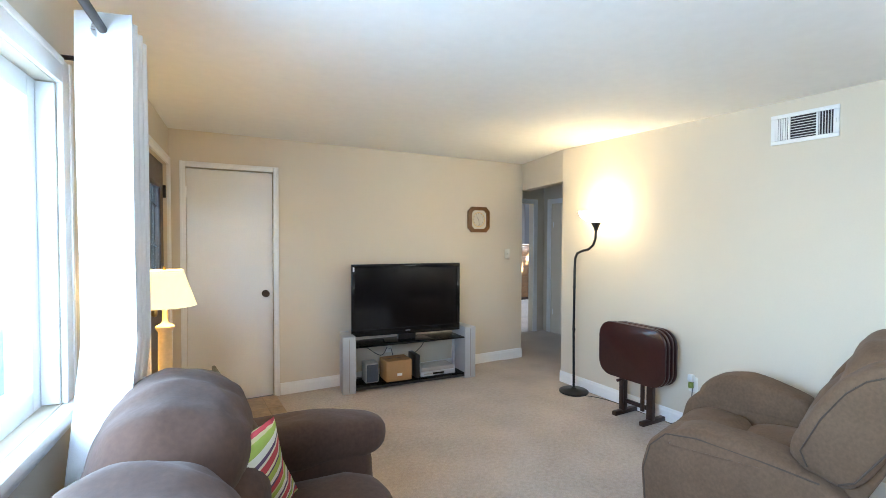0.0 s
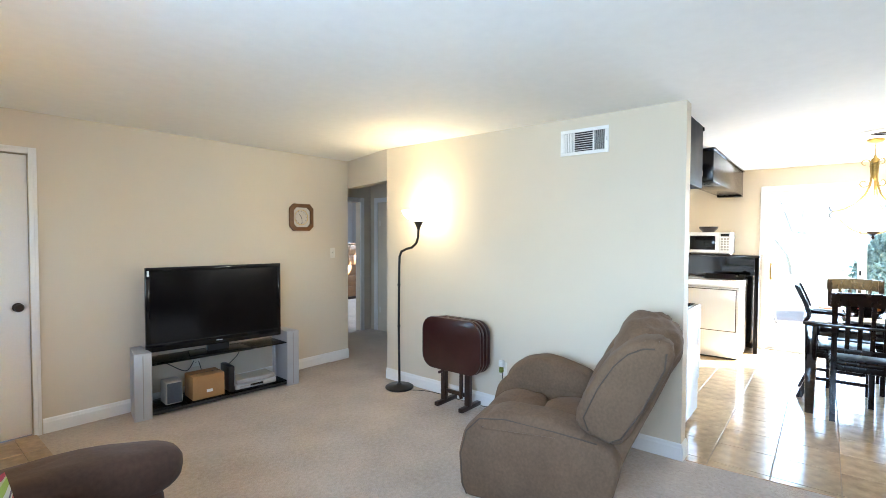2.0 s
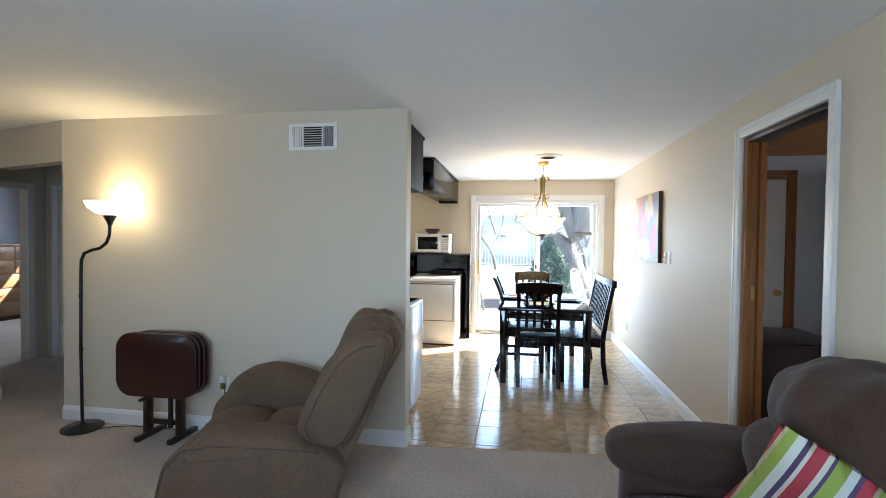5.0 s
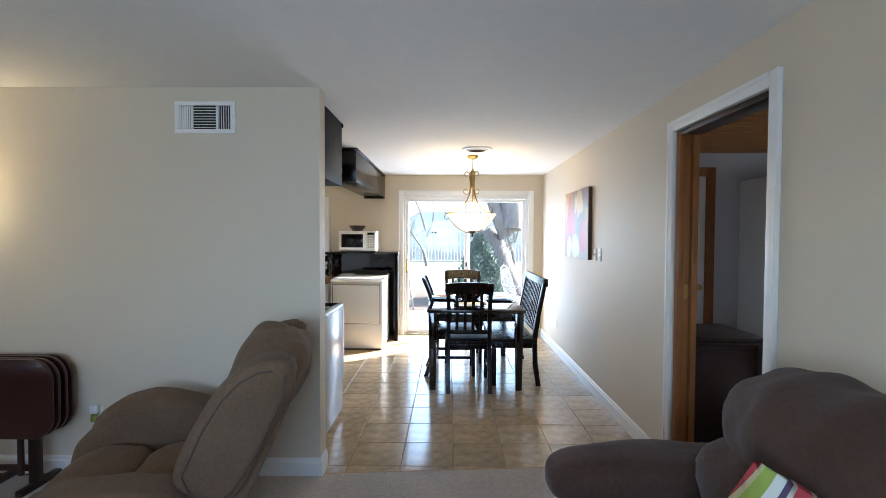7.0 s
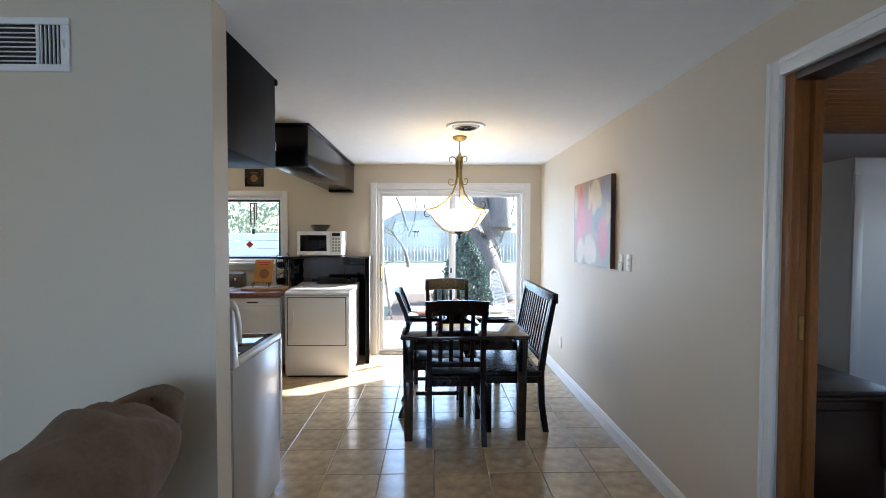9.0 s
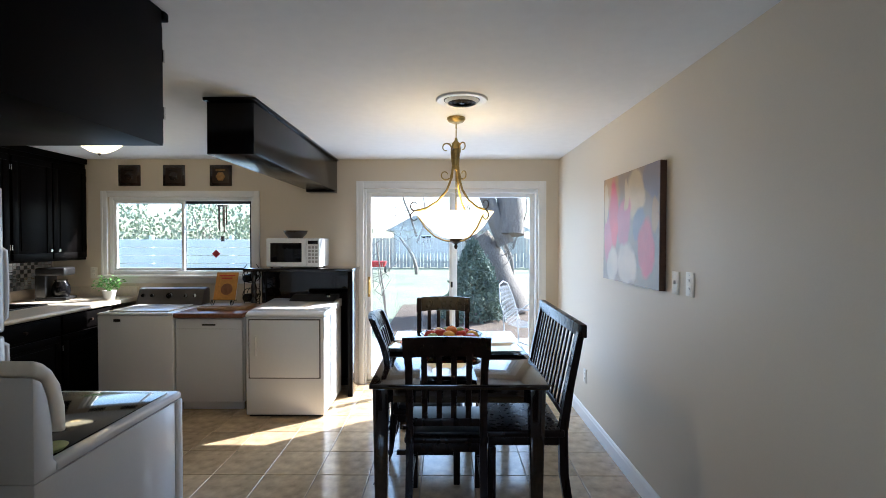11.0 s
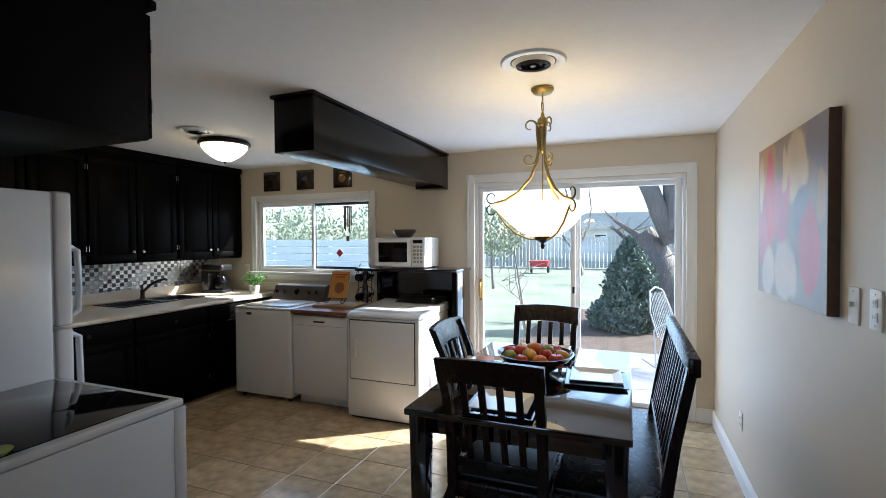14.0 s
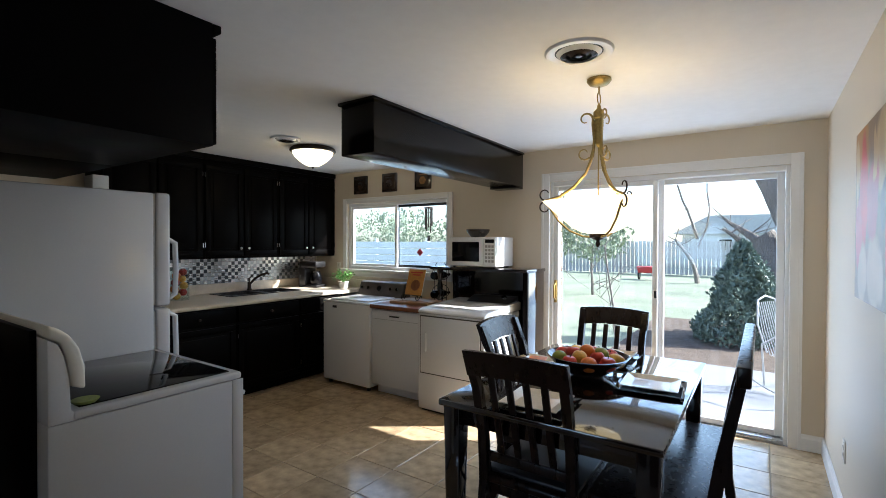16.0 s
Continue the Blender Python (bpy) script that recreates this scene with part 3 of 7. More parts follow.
casing("trim_den_door", at(7.7, -2.09) @ FACE_NEG_X @ Matrix.Translation((-0.75, 0, 0)), 0.75, 2.1, 0.09, material=OAK)

# ---- doors and windows ----


def knob(parent, x, y, z, out, material, name="door_knob"):
    """A round knob on a rose; out is the axis away from the door."""
    bm = lathe([(0.0, 0), (0.032, 0), (0.032, 0.006), (0.012, 0.01), (0.011, 0.03), (0.024, 0.036), (0.03, 0.05), (0.024, 0.064), (0.0, 0.068)], 20,
               Matrix.Translation((x, y, z)) @ Vector(out).to_track_quat("Z", "Y").to_matrix().to_4x4())
    return part(name, bm, material, parent)


closet = tagged(part("door_closet", box(2.288, 2.978, YT + 0.018, YT + 0.055, 0.015, 2.046, 0.003), DOORW), "closed plain white flush closet door", "door", kind="structure")
knob(closet, 2.913, YT + 0.018, 0.955, (0, -1, 0), BRONZE)
for z in (0.25, 1.8):
    part("hinge", box(2.281, 2.295, YT + 0.004, YT + 0.018, z, z + 0.09, 0.003), TRIM, closet)

fd = new("door_front")
tagged(fd, "brown wooden front door with leaded glass lite", "door", kind="structure")
fd.matrix_basis = WIN_M
bm = wall_mesh(0.195, 1.075, 0.005, 2.045, 0.045, [(0.42, 0.86, 0.95, 1.85)])
bm.transform(Matrix.Translation((0, -0.07, 0)))
part("leaf", bm, DARKCHEST, fd)
part("pane", box(0.42, 0.86, -0.05, -0.044, 0.95, 1.85), LEADED, fd).visible_shadow = False
for i, (a, b, c, d) in enumerate(((0.40, 0.43, 0.93, 1.87), (0.85, 0.88, 0.93, 1.87), (0.43, 0.85, 1.84, 1.87), (0.43, 0.85, 0.93, 0.96))):
    part("lite_frame", box(a, b, -0.03, -0.012, c, d, 0.004), DARKCHEST, fd)
for u in (0.53, 0.64, 0.75):
    part("lead_bar", tube([(u, -0.04, 0.96), (u, -0.04, 1.84)], 0.005, 6), BLACKMETAL, fd)
for z in (1.1, 1.4, 1.7):
    part("lead_bar", tube([(0.43, -0.04, z), (0.85, -0.04, z + 0.03)], 0.005, 6), BLACKMETAL, fd)
for z in (0.25, 1.0, 1.78):
    part("hinge", box(0.178, 0.205, -0.03, -0.004, z, z + 0.1, 0.003), BLACKMETAL, fd)
knob(fd, 1.0, -0.025, 0.98, (0, 1, 0), BRASS)

lw = tagged(new("window_living"), "wide white vinyl picture window with sliding sash", "window", kind="structure")
lw.matrix_basis = WIN_M
for a, b, c, d in ((2.63, 2.70, 0.93, 1.97), (4.93, 5.0, 0.93, 1.97), (2.70, 4.93, 1.90, 1.97), (2.70, 4.93, 0.93, 1.0), (3.78, 3.85, 1.0, 1.90)):
    part("window_frame", box(a, b, -0.12, -0.05, c, d, 0.005), VINYL, lw)
for a, b in ((2.70, 3.78), (3.85, 4.93)):
    part("pane", box(a, b, -0.09, -0.084, 1.0, 1.90), PANE, lw).visible_shadow = False
part("jamb_liner", box(2.631, 2.645, -0.05, -0.001, 0.935, 1.965, 0.003), VINYL, lw)

sd = tagged(new("door_slider"), "white vinyl sliding glass door, closed, brass handle", "sliding door", kind="structure")
for a, b, c, d in ((0.461, 0.486, 0.0, 2.055), (-1.337, -1.312, 0.0, 2.055), (-1.312, 0.461, 2.015, 2.055)):
    part("frame", box(XF + 0.01, XF + 0.11, a, b, c, d, 0.004), VINYL, sd)
part("track", box(XF + 0.005, XF + 0.125, -1.312, 0.461, -0.01, 0.035, 0.004), STEEL, sd)
for x, a, b, hinge in ((XF + 0.03, -0.447, 0.459, "left"), (XF + 0.075, -1.310, -0.43, "right")):
    lo, hi = a + (0.04 if a > -1 else 0.05), b - (0.045 if b > 0 else 0.06)
    for c, d, e, f in ((a, lo, 0.036, 2.012), (hi, b, 0.036, 2.012), (lo, hi, 1.97, 2.012), (lo, hi, 0.036, 0.08)):
        part("stile", box(x, x + 0.035, c, d, e, f, 0.004), VINYL, sd)
    part("pane", box(x + 0.014, x + 0.02, lo, hi, 0.08, 1.97), PANE, sd).visible_shadow = False
h = part("handle", box(XF + 0.018, XF + 0.03, 0.424, 0.449, 0.92, 1.13, 0.004), BRASS, sd)
part("grip", tube([(XF + 0.02, 0.436, 0.95), (XF - 0.02, 0.436, 0.97), (XF - 0.02, 0.436, 1.08), (XF + 0.02, 0.436, 1.10)], 0.008, 8), BRASS, h)
part("latch", box(XF + 0.012, XF + 0.03, -0.444, -0.424, 1.02, 1.08, 0.003), BLACKMETAL, sd)

kw = tagged(new("window_kitchen"), "white vinyl sliding kitchen window above the washer", "window", kind="structure")
for a, b, c, d in ((1.641, 1.68, 1.151, 1.967), (3.138, 3.177, 1.151, 1.967), (1.68, 3.138, 1.93, 1.967), (1.68, 3.138, 1.151, 1.19)):
    part("window_frame", box(XF + 0.02, XF + 0.10, a, b, c, d, 0.004), VINYL, kw)
for x, a, b in ((XF + 0.03, 2.39, 3.136), (XF + 0.065, 1.682, 2.43)):
    for c, d, e, f in ((a, a + 0.03, 1.192, 1.928), (b - 0.03, b, 1.192, 1.928), (a + 0.03, b - 0.03, 1.900, 1.928), (a + 0.03, b - 0.03, 1.192, 1.22)):
        part("sash", box(x, x + 0.03, c, d, e, f, 0.003), VINYL if b > 3 else BLACKPLASTIC, kw)
    part("pane", box(x + 0.012, x + 0.017, a + 0.03, b - 0.03, 1.22, 1.90), PANE, kw).visible_shadow = False

pd = tagged(new("door_pocket"), "honey oak pocket door slid into the wall, brass pull", "door", kind="structure")
part("leaf", box(5.615, 5.649, YR - 0.078, YR - 0.042, 0.012, 2.09, 0.003), OAK, pd)
part("jamb", box(5.60, 5.648, YR - 0.036, YR - 0.004, 0.0, 2.104, 0.003), OAK, pd)
part("jamb", box(5.60, 5.648, YR - 0.119, YR - 0.084, 0.0, 2.104, 0.003), OAK, pd)
part("jamb", box(4.808, 4.825, YR - 0.119, YR - 0.004, 0.0, 2.104, 0.003), TRIM, pd)
part("head_jamb", box(4.826, 5.599, YR - 0.119, YR - 0.004, 2.075, 2.104, 0.003), DARKCHEST, pd)
part("edge_pull", box(5.610, 5.616, YR - 0.070, YR - 0.050, 1.10, 1.19, 0.002), BRASS, pd)

# ---- wall fittings ----


def wall_plate(x, y, z, face, label, kind, name):
    """An ivory cover plate with its switch or sockets; local x along the wall, y out of it."""
    t = thing(name, Matrix.Translation((x, y, z)) @ face, label, kind)
    part("plate", box(-0.036, 0.036, 0.0005, 0.006, -0.058, 0.058, 0.004), IVORY, t)
    if kind == "outlet":
        for dz in (-0.02, 0.02):
            s = part("socket", box(-0.016, 0.016, 0.006, 0.0085, dz - 0.013, dz + 0.013, 0.003), IVORY, t)
            for dx in (-0.006, 0.006):
                part("slot", box(dx - 0.0012, dx + 0.0012, 0.008, 0.009, dz - 0.005, dz + 0.006), BLACKPLASTIC, s)
    else:
        part("toggle", box(-0.005, 0.005, 0.006, 0.018, -0.004, 0.012, 0.002), IVORY, t)
    for dz in (-0.045, 0.045):
        part("screw", lathe([(0, 0.008), (0.003, 0.0075), (0.003, 0.005)], 8, Matrix.Translation((0, 0, dz)) @ pose(0, 0, 0, -90)), STEEL, t)
    return t


ID = Matrix.Identity(4)
wall_plate(5.657, YT, 1.273, FACE_NEG_Y, "ivory light switch on the beige wall by the hall", "switch", "light_switch")
wall_plate(7.17, YR, 1.302, ID, "ivory blank cover plate beside the painting", "switch", "light_switch")
wall_plate(7.03, YR, 1.307, ID, "ivory toggle switch beside the painting", "outlet", "wall_outlet")
wall_plate(8.70, YR, 0.381, ID, "ivory wall outlet low on the dining wall", "outlet", "wall_outlet")
o = wall_plate(XV, 1.965, 0.36, FACE_NEG_X, "ivory wall outlet with a plugged-in air freshener", "outlet", "wall_outlet")
wall_plate(4.12, YT, 0.33, FACE_NEG_Y, "ivory wall outlet behind the television stand", "outlet", "wall_outlet")
af = thing("air_freshener", at(XV - 0.011, 1.965, 0.385) @ FACE_NEG_X, "clear plug-in air freshener with green liquid in the outlet", "air freshener")
part("body", box(-0.022, 0.022, 0.0, 0.04, 0.0, 0.055, 0.01), PAPER, af)
part("bottle", lathe([(0, -0.045), (0.018, -0.045), (0.02, -0.03), (0.018, -0.005), (0.008, 0.0), (0, 0)], 14, Matrix.Translation((0, 0.024, 0))), GREENFRUIT, af)

# wall air register
vt = thing("air_register", at(XV, 1.10, 2.082) @ FACE_NEG_X @ Matrix.Diagonal((1, 1, 0.9, 1)), "white metal three-section air register high on the wall", "air vent")
part("backing", box(0.02, 0.345, 0.0005, 0.003, 0.02, 0.19), BLACKPLASTIC, vt)
for a, b, c, d in ((0, 0.366, 0, 0.028), (0, 0.366, 0.184, 0.212), (0, 0.03, 0.028, 0.184), (0.336, 0.366, 0.028, 0.184), (0.105, 0.117, 0.028, 0.184), (0.255, 0.267, 0.028, 0.184)):
    part("frame", box(a, b, 0.001, 0.012, c, d, 0.003), TRIM, vt)
for i in range(8):
    z = 0.038 + i * 0.0185
    part("slat", box(0.117, 0.255, 0.003, 0.009, z, z + 0.004), TRIM, vt)
for i in range(5):
    x = 0.04 + i * 0.0145
    part("slat", box(x, x + 0.0035, 0.003, 0.009, 0.03, 0.182), TRIM, vt)
for i in range(5):
    x = 0.272 + i * 0.0135
    part("slat", prism([(x, 0.03), (x + 0.010, 0.03), (x + 0.010, 0.182), (x, 0.182)], 0.004, "y"), TRIM, vt).location.y = 0.004
part("lever", box(0.012, 0.018, 0.012, 0.024, 0.09, 0.12, 0.002), TRIM, vt)

# octagonal clock
ck = thing("wall_clock", at(5.235, YT, 1.672) @ FACE_NEG_Y @ Matrix.Diagonal((1.08, 1, 1.08, 1)), "octagonal oak wall clock with a cream dial", "clock")


def octagon(w, h, cut):
    return [(-w + cut, -h), (w - cut, -h), (w, -h + cut), (w, h - cut), (w - cut, h), (-w + cut, h), (-w, h - cut), (-w, -h + cut)]


outer, inner = octagon(0.135, 0.135, 0.045), octagon(0.098, 0.098, 0.032)
bm = bmesh.new()
for i in range(8):
    j = (i + 1) % 8
    for quad in (((outer[i], 0.001), (outer[j], 0.001), (outer[j], 0.028), (outer[i], 0.028)), ((outer[i], 0.028), (outer[j], 0.028), (inner[j], 0.034), (inner[i], 0.034)),
                 ((inner[i], 0.034), (inner[j], 0.034), (inner[j], 0.012), (inner[i], 0.012))):
        bm.faces.new([bm.verts.new((p[0], d, p[1])) for p, d in quad])
bmesh.ops.remove_doubles(bm, verts=bm.verts, dist=1e-5)
part("frame", bm, mat("golden_brown_oak", (0.14, 0.055, 0.014), 0.4, var=0.3, scale=8, fine=50), ck, smooth=0)
part("dial", prism(octagon(0.1, 0.1, 0.033), 0.013, "y"), CERAMIC, ck, smooth=0)
part("ring", lathe([(0.078, 0.0), (0.078, 0.002), (0.072, 0.002), (0.072, 0.0)], 40, Matrix.Translation((0, 0.0132, 0)) @ pose(0, 0, 0, -90)), BRASS, ck)
for k in range(12):
    a = k * math.pi / 6
    bm = box(-0.002, 0.002, 0.0132, 0.0145, 0.056, 0.068)
    bm.transform(Matrix.Rotation(a, 4, "Y"))
    part("hour_mark", bm, BLACKPLASTIC, ck)
for ln, wd, ang in ((0.042, 0.004, 40), (0.062, 0.003, 190)):
    bm = box(-wd / 2, wd / 2, 0.015, 0.0165, -0.008, ln)
    bm.transform(Matrix.Rotation(radians(ang), 4, "Y"))
    part("clock_hand", bm, BLACKPLASTIC, ck)

# ---- curtain ----
cr = thing("curtain", WIN_M, "white linen grommet curtain drawn beside the window", "curtain")
bm = bmesh.new()
n_u, n_z = 96, 20
grid = []
for k in range(n_z + 1):
    z = 0.72 + (2.14 - 0.72) * k / n_z
    back = 0.045 * max(0.0, (1.15 - z) / 0.43)
    row = []
    for i in range(n_u + 1):
        f = i / n_u
        c = math.cos(f * 6 * math.pi)
        wv = 0.17 - back + 0.075 * math.copysign(abs(c) ** 0.75, c) + 0.004 * noise.noise(Vector((f * 9, z * 1.5, 0)))
        row.append(bm.verts.new((2.60 + 0.24 * f + 0.006 * math.sin(z * 3 + f * 9), wv, z)))
    grid.append(row)
for a, b in zip(grid, grid[1:]):
    for i in range(n_u):
        bm.faces.new((a[i], a[i + 1], b[i + 1], b[i]))
cl = part("cloth", bm, CURTAIN, cr, smooth=80)
sol = cl.modifiers.new("thick", "SOLIDIFY")
sol.thickness = 0.003
for i in range(6):
    f = (i + 0.5) / 6
    part("grommet", lathe([(0.018, -0.004), (0.030, -0.004), (0.030, 0.004), (0.018, 0.004), (0.018, -0.004)], 20, Matrix.Translation((2.60 + 0.24 * f, 0.17, 2.09)) @ pose(0, 0, 0, 0, 90)), STEEL, cr)
rod = thing("curtain_rod", WIN_M, "dark metal curtain rod above the window", "curtain rod")
part("pole", tube([(2.57, 0.17, 2.09), (5.3, 0.17, 2.09)], 0.0125, 12), BRONZE, rod)
part("finial", lathe([(0, -0.035), (0.02, -0.025), (0.026, 0), (0.014, 0.02), (0.013, 0.035)], 16, Matrix.Translation((2.54, 0.17, 2.09)) @ pose(0, 0, 0, 0, 90)), BRONZE, rod)
for u in (2.575, 5.2):
    part("bracket", tube([(u, 0.0, 2.07), (u, 0.12, 2.07), (u, 0.17, 2.076)], 0.008, 8), BRONZE, rod)

# ---- seating ----


def sofa(m, length, label, seats=2, seed=0.0, d=1.0, top=0.87):
    """A reclining sofa: local x along its length, y from the back (0) to the front, on the floor."""
    s = thing("sofa", m, label, "sofa", "brown sofas")
    part("base", box(0.16, length - 0.16, 0.14, d - 0.10, 0.03, 0.36, 0.04), BROWNFABRIC, s)
    for x in (0.13, length - 0.13):
        b = cushion(0.27, d - 0.10, 0.60, 5.0, 24, 14, 0.006, seed)
        b.transform(Matrix.Translation((x, d / 2 + 0.02, 0.32)))
        a = part("arm", b, BROWNFABRIC, s, smooth=60)
        b = cushion(0.30, d - 0.02, 0.22, 3.0, 44, 22, 0.012, seed + x, 0.002)
        b.transform(Matrix.Translation((x, d / 2 + 0.04, 0.575)))
        part("arm_pad", b, BROWNFABRIC, a, smooth=60)
    w = (length - 0.50) / seats
    for i in range(seats):
        x = 0.25 + w * (i + 0.5)
        b = cushion(w - 0.01, 0.70, 0.22, 3.6, 28, 14, 0.012, seed + i * 3)
        b.transform(Matrix.Translation((x, 0.64, 0.40)))
        part("seat_cushion", b, BROWNFABRIC, s, smooth=60)
        b = cushion(w - 0.01, 0.34, 0.46, 3.4, 30, 16, 0.014, seed + i * 5, 0.004)
        b.transform(Matrix.Translation((x, 0.33, 0.63)) @ pose(0, 0, 0, -12))
        part("back_cushion", b, BROWNFABRIC, s, smooth=60)
        b = cushion(w + 0.0, 0.42, 0.42, 2.6, 72, 40, 0.018, seed + i * 7, 0.006)
        b.transform(Matrix.Translation((x, 0.25, top)) @ pose(0, 0, 0, -14))
        part("headrest", b, BROWNFABRIC, s, smooth=70)
        part("footrest", box(x - w / 2 + 0.01, x + w / 2 - 0.01, d - 0.09, d - 0.03, 0.06, 0.36, 0.025), BROWNFABRIC, s)
    part("back_panel", box(0.14, length - 0.14, 0.05, 0.16, 0.05, 0.82, 0.04), BROWNFABRIC, s)
    return s


def throw_pillow(m, label):
    p = thing("throw_pillow", m, label, "pillow", "striped pillows")
    bm = bmesh.new()
    n = 18
    for side in (1, -1):
        rows = []
        for i in range(n + 1):
            row = []
            for k in range(n + 1):
                u, v = -1 + 2 * i / n, -1 + 2 * k / n
                bulge = (1 - u ** 4) * (1 - v ** 4)
                pinch = 1 - 0.07 * (1 - abs(u * v))
                row.append(bm.verts.new((0.23 * u * pinch, side * (0.075 * bulge ** 0.75 + 0.004 * noise.noise(Vector((u * 3, v * 3, side)))), 0.23 * v * pinch)))
            rows.append(row)
        for a, b in zip(rows, rows[1:]):
            for k in range(n):
                bm.faces.new((a[k], a[k + 1], b[k + 1], b[k]))
    bmesh.ops.remove_doubles(bm, verts=bm.verts, dist=1e-4)
    part("cover", bm, STRIPES, p, smooth=70)
    return p


# sofa by the window: its length runs along the wall
sofa_a = sofa(WIN_M @ Matrix.Translation((2.26, 0.10, 0)), 1.95, "brown microfibre reclining loveseat under the window", seed=1.0, d=1.02, top=0.825)
sofa_b = sofa(at(4.66, YR + 0.06) @ Matrix.Translation((-1.95, 0, 0)), 1.95, "brown microfibre reclining loveseat against the painting wall", seed=9.0, d=0.90)
throw_pillow(WIN_M @ Matrix.Translation((2.98, 0.48, 0.655)) @ pose(0, 0, 0, -24, 0, -58) @ pose(0, 0, 0, 0, -62, 0), "striped red green and cream pillow on the window loveseat")
throw_pillow(at(3.90, YR + 0.49, 0.68) @ pose(0, 0, 0, -25, 0, 45) @ pose(0, 0, 0, 0, -28, 0), "striped red green and cream pillow on the wall loveseat")

# tan recliner, facing the television wall
rc = thing("recliner", at(4.87, 1.225, 0.006, 14) @ Matrix.Translation((0, -0.44, 0)) @ Matrix.Diagonal((1, 0.863, 0.945, 1)), "tan microfibre recliner with dark seams, leaning back", "recliner")
for x, ahead, plump in ((-0.40, 0.0, 0.62), (0.40, 0.09, 1.0)):
    side = [(0.02, 0.04), (0.86, 0.04), (0.90, 0.10), (0.915, 0.29), (0.875, 0.44), (0.78, 0.53), (0.60, 0.55), (0.10, 0.51), (-0.03, 0.45), (-0.07, 0.37)]
    b = prism([(u + ahead, v) for u, v in side], 0.22, "x", 0.035, 4)
    b.transform(Matrix.Translation((x - 0.11, 0, 0)))
    arm = part("arm", b, TANFABRIC, rc, smooth=60)
    pad = [(0.10, 0.43), (0.12, 0.575), (0.22, 0.62), (0.38, 0.66), (0.52, 0.672), (0.64, 0.652), (0.745, 0.60), (0.81, 0.515), (0.77, 0.43)]
    b = prism([(u + ahead, 0.43 + (v - 0.43) * plump) for u, v in pad], 0.224, "x", 0.05, 5)
    for v in b.verts:
        v.co += Vector((0.5, 0.2, 1)) * 0.010 * noise.noise(v.co * 7 + Vector((x * 9, 0, 0)))
    b.transform(Matrix.Translation((x - 0.112, 0, 0)))
    part("arm_pad", b, TANFABRIC, arm, smooth=70)
    sgn = -1 if x < 0 else 1
    part("seam", tube([(x + sgn * 0.1085, u + ahead, v) for u, v in ((0.06, 0.49), (0.30, 0.516), (0.60, 0.535), (0.765, 0.515), (0.853, 0.43), (0.892, 0.29), (0.878, 0.12), (0.85, 0.06))], 0.004, 6), SEAM, arm)
part("base", box(-0.29, 0.29, 0.12, 0.80, 0.05, 0.34, 0.03), TANFABRIC, rc)
for yy in (0.33, 0.68):
    b = cushion(0.58, 0.40, 0.22, 3.0, 30, 14, 0.014, yy * 9)
    b.transform(Matrix.Translation((0, yy, 0.37)) @ pose(0, 0, 0, -4 if yy < 0.5 else 3))
    part("seat_cushion", b, TANFABRIC, rc, smooth=70)
part("footrest", box(-0.29, 0.29, 0.80, 0.88, 0.08, 0.38, 0.035, 3), TANFABRIC, rc)
lean = Matrix.Translation((0, 0.08, 0.42)) @ pose(0, 0, 0, 20)
for nm, sx, sy, sz, zc, yc, wr in (("back_cushion", 0.64, 0.30, 0.46, 0.22, 0.06, 0.012), ("headrest", 0.72, 0.38, 0.36, 0.51, 0.0, 0.022)):
    b = cushion(sx, sy, sz, 3.0, 56, 30, wr * 1.4, zc * 11, 0.006)
    b.transform(lean @ Matrix.Translation((0, yc, zc)))
    part(nm, b, TANFABRIC, rc, smooth=70)
for sgn in (-1, 1):
    edge = [(0.11, 0.50), (0.19, 0.525), (0.225, 0.60), (0.17, 0.77), (0.105, 0.90), (0.04, 0.985), (-0.04, 1.035), (-0.12, 1.055), (-0.19, 1.045), (-0.245, 1.00), (-0.24, 0.90), (-0.165, 0.68), (-0.085, 0.50), (-0.02, 0.46)]
    b = prism(edge, 0.18, "x", 0.055, 5)
    for v in b.verts:
        v.co += Vector((0.6, 0.3, 0.5)) * 0.012 * noise.noise(v.co * 8 + Vector((sgn * 5, 0, 0)))
    b.transform(Matrix.Translation((sgn * 0.375 - 0.09, 0, 0)))
    wing = part("wing", b, TANFABRIC, rc, smooth=75)
    part("seam", tube([(sgn * 0.466, u, v) for u, v in ((0.125, 0.535), (0.165, 0.60), (0.115, 0.765), (0.05, 0.895), (-0.01, 0.96), (-0.08, 0.995), (-0.14, 1.0))], 0.004, 6), SEAM, wing)
    part("seam", tube([(sgn * 0.462, u, v) for u, v in ((-0.20, 0.98), (-0.205, 0.90), (-0.135, 0.68), (-0.055, 0.52), (0.0, 0.49))], 0.005, 6), SEAM, wing)
b = prism([(0.03, 0.14), (0.07, 0.20), (0.04, 0.49), (-0.12, 0.93), (-0.16, 0.99), (-0.225, 0.985), (-0.25, 0.88), (-0.185, 0.66), (-0.09, 0.40)], 0.80, "x", 0.03, 4)
b.transform(Matrix.Translation((-0.40, 0, 0)))
part("back_panel", b, TANFABRIC, rc, smooth=60)
for sx in (-0.36, 0.36):
    for yy in (0.08, 0.74):
        part("leg", box(sx - 0.03, sx + 0.03, yy, yy + 0.06, 0.0, 0.05, 0.008), BLACKPLASTIC, rc)

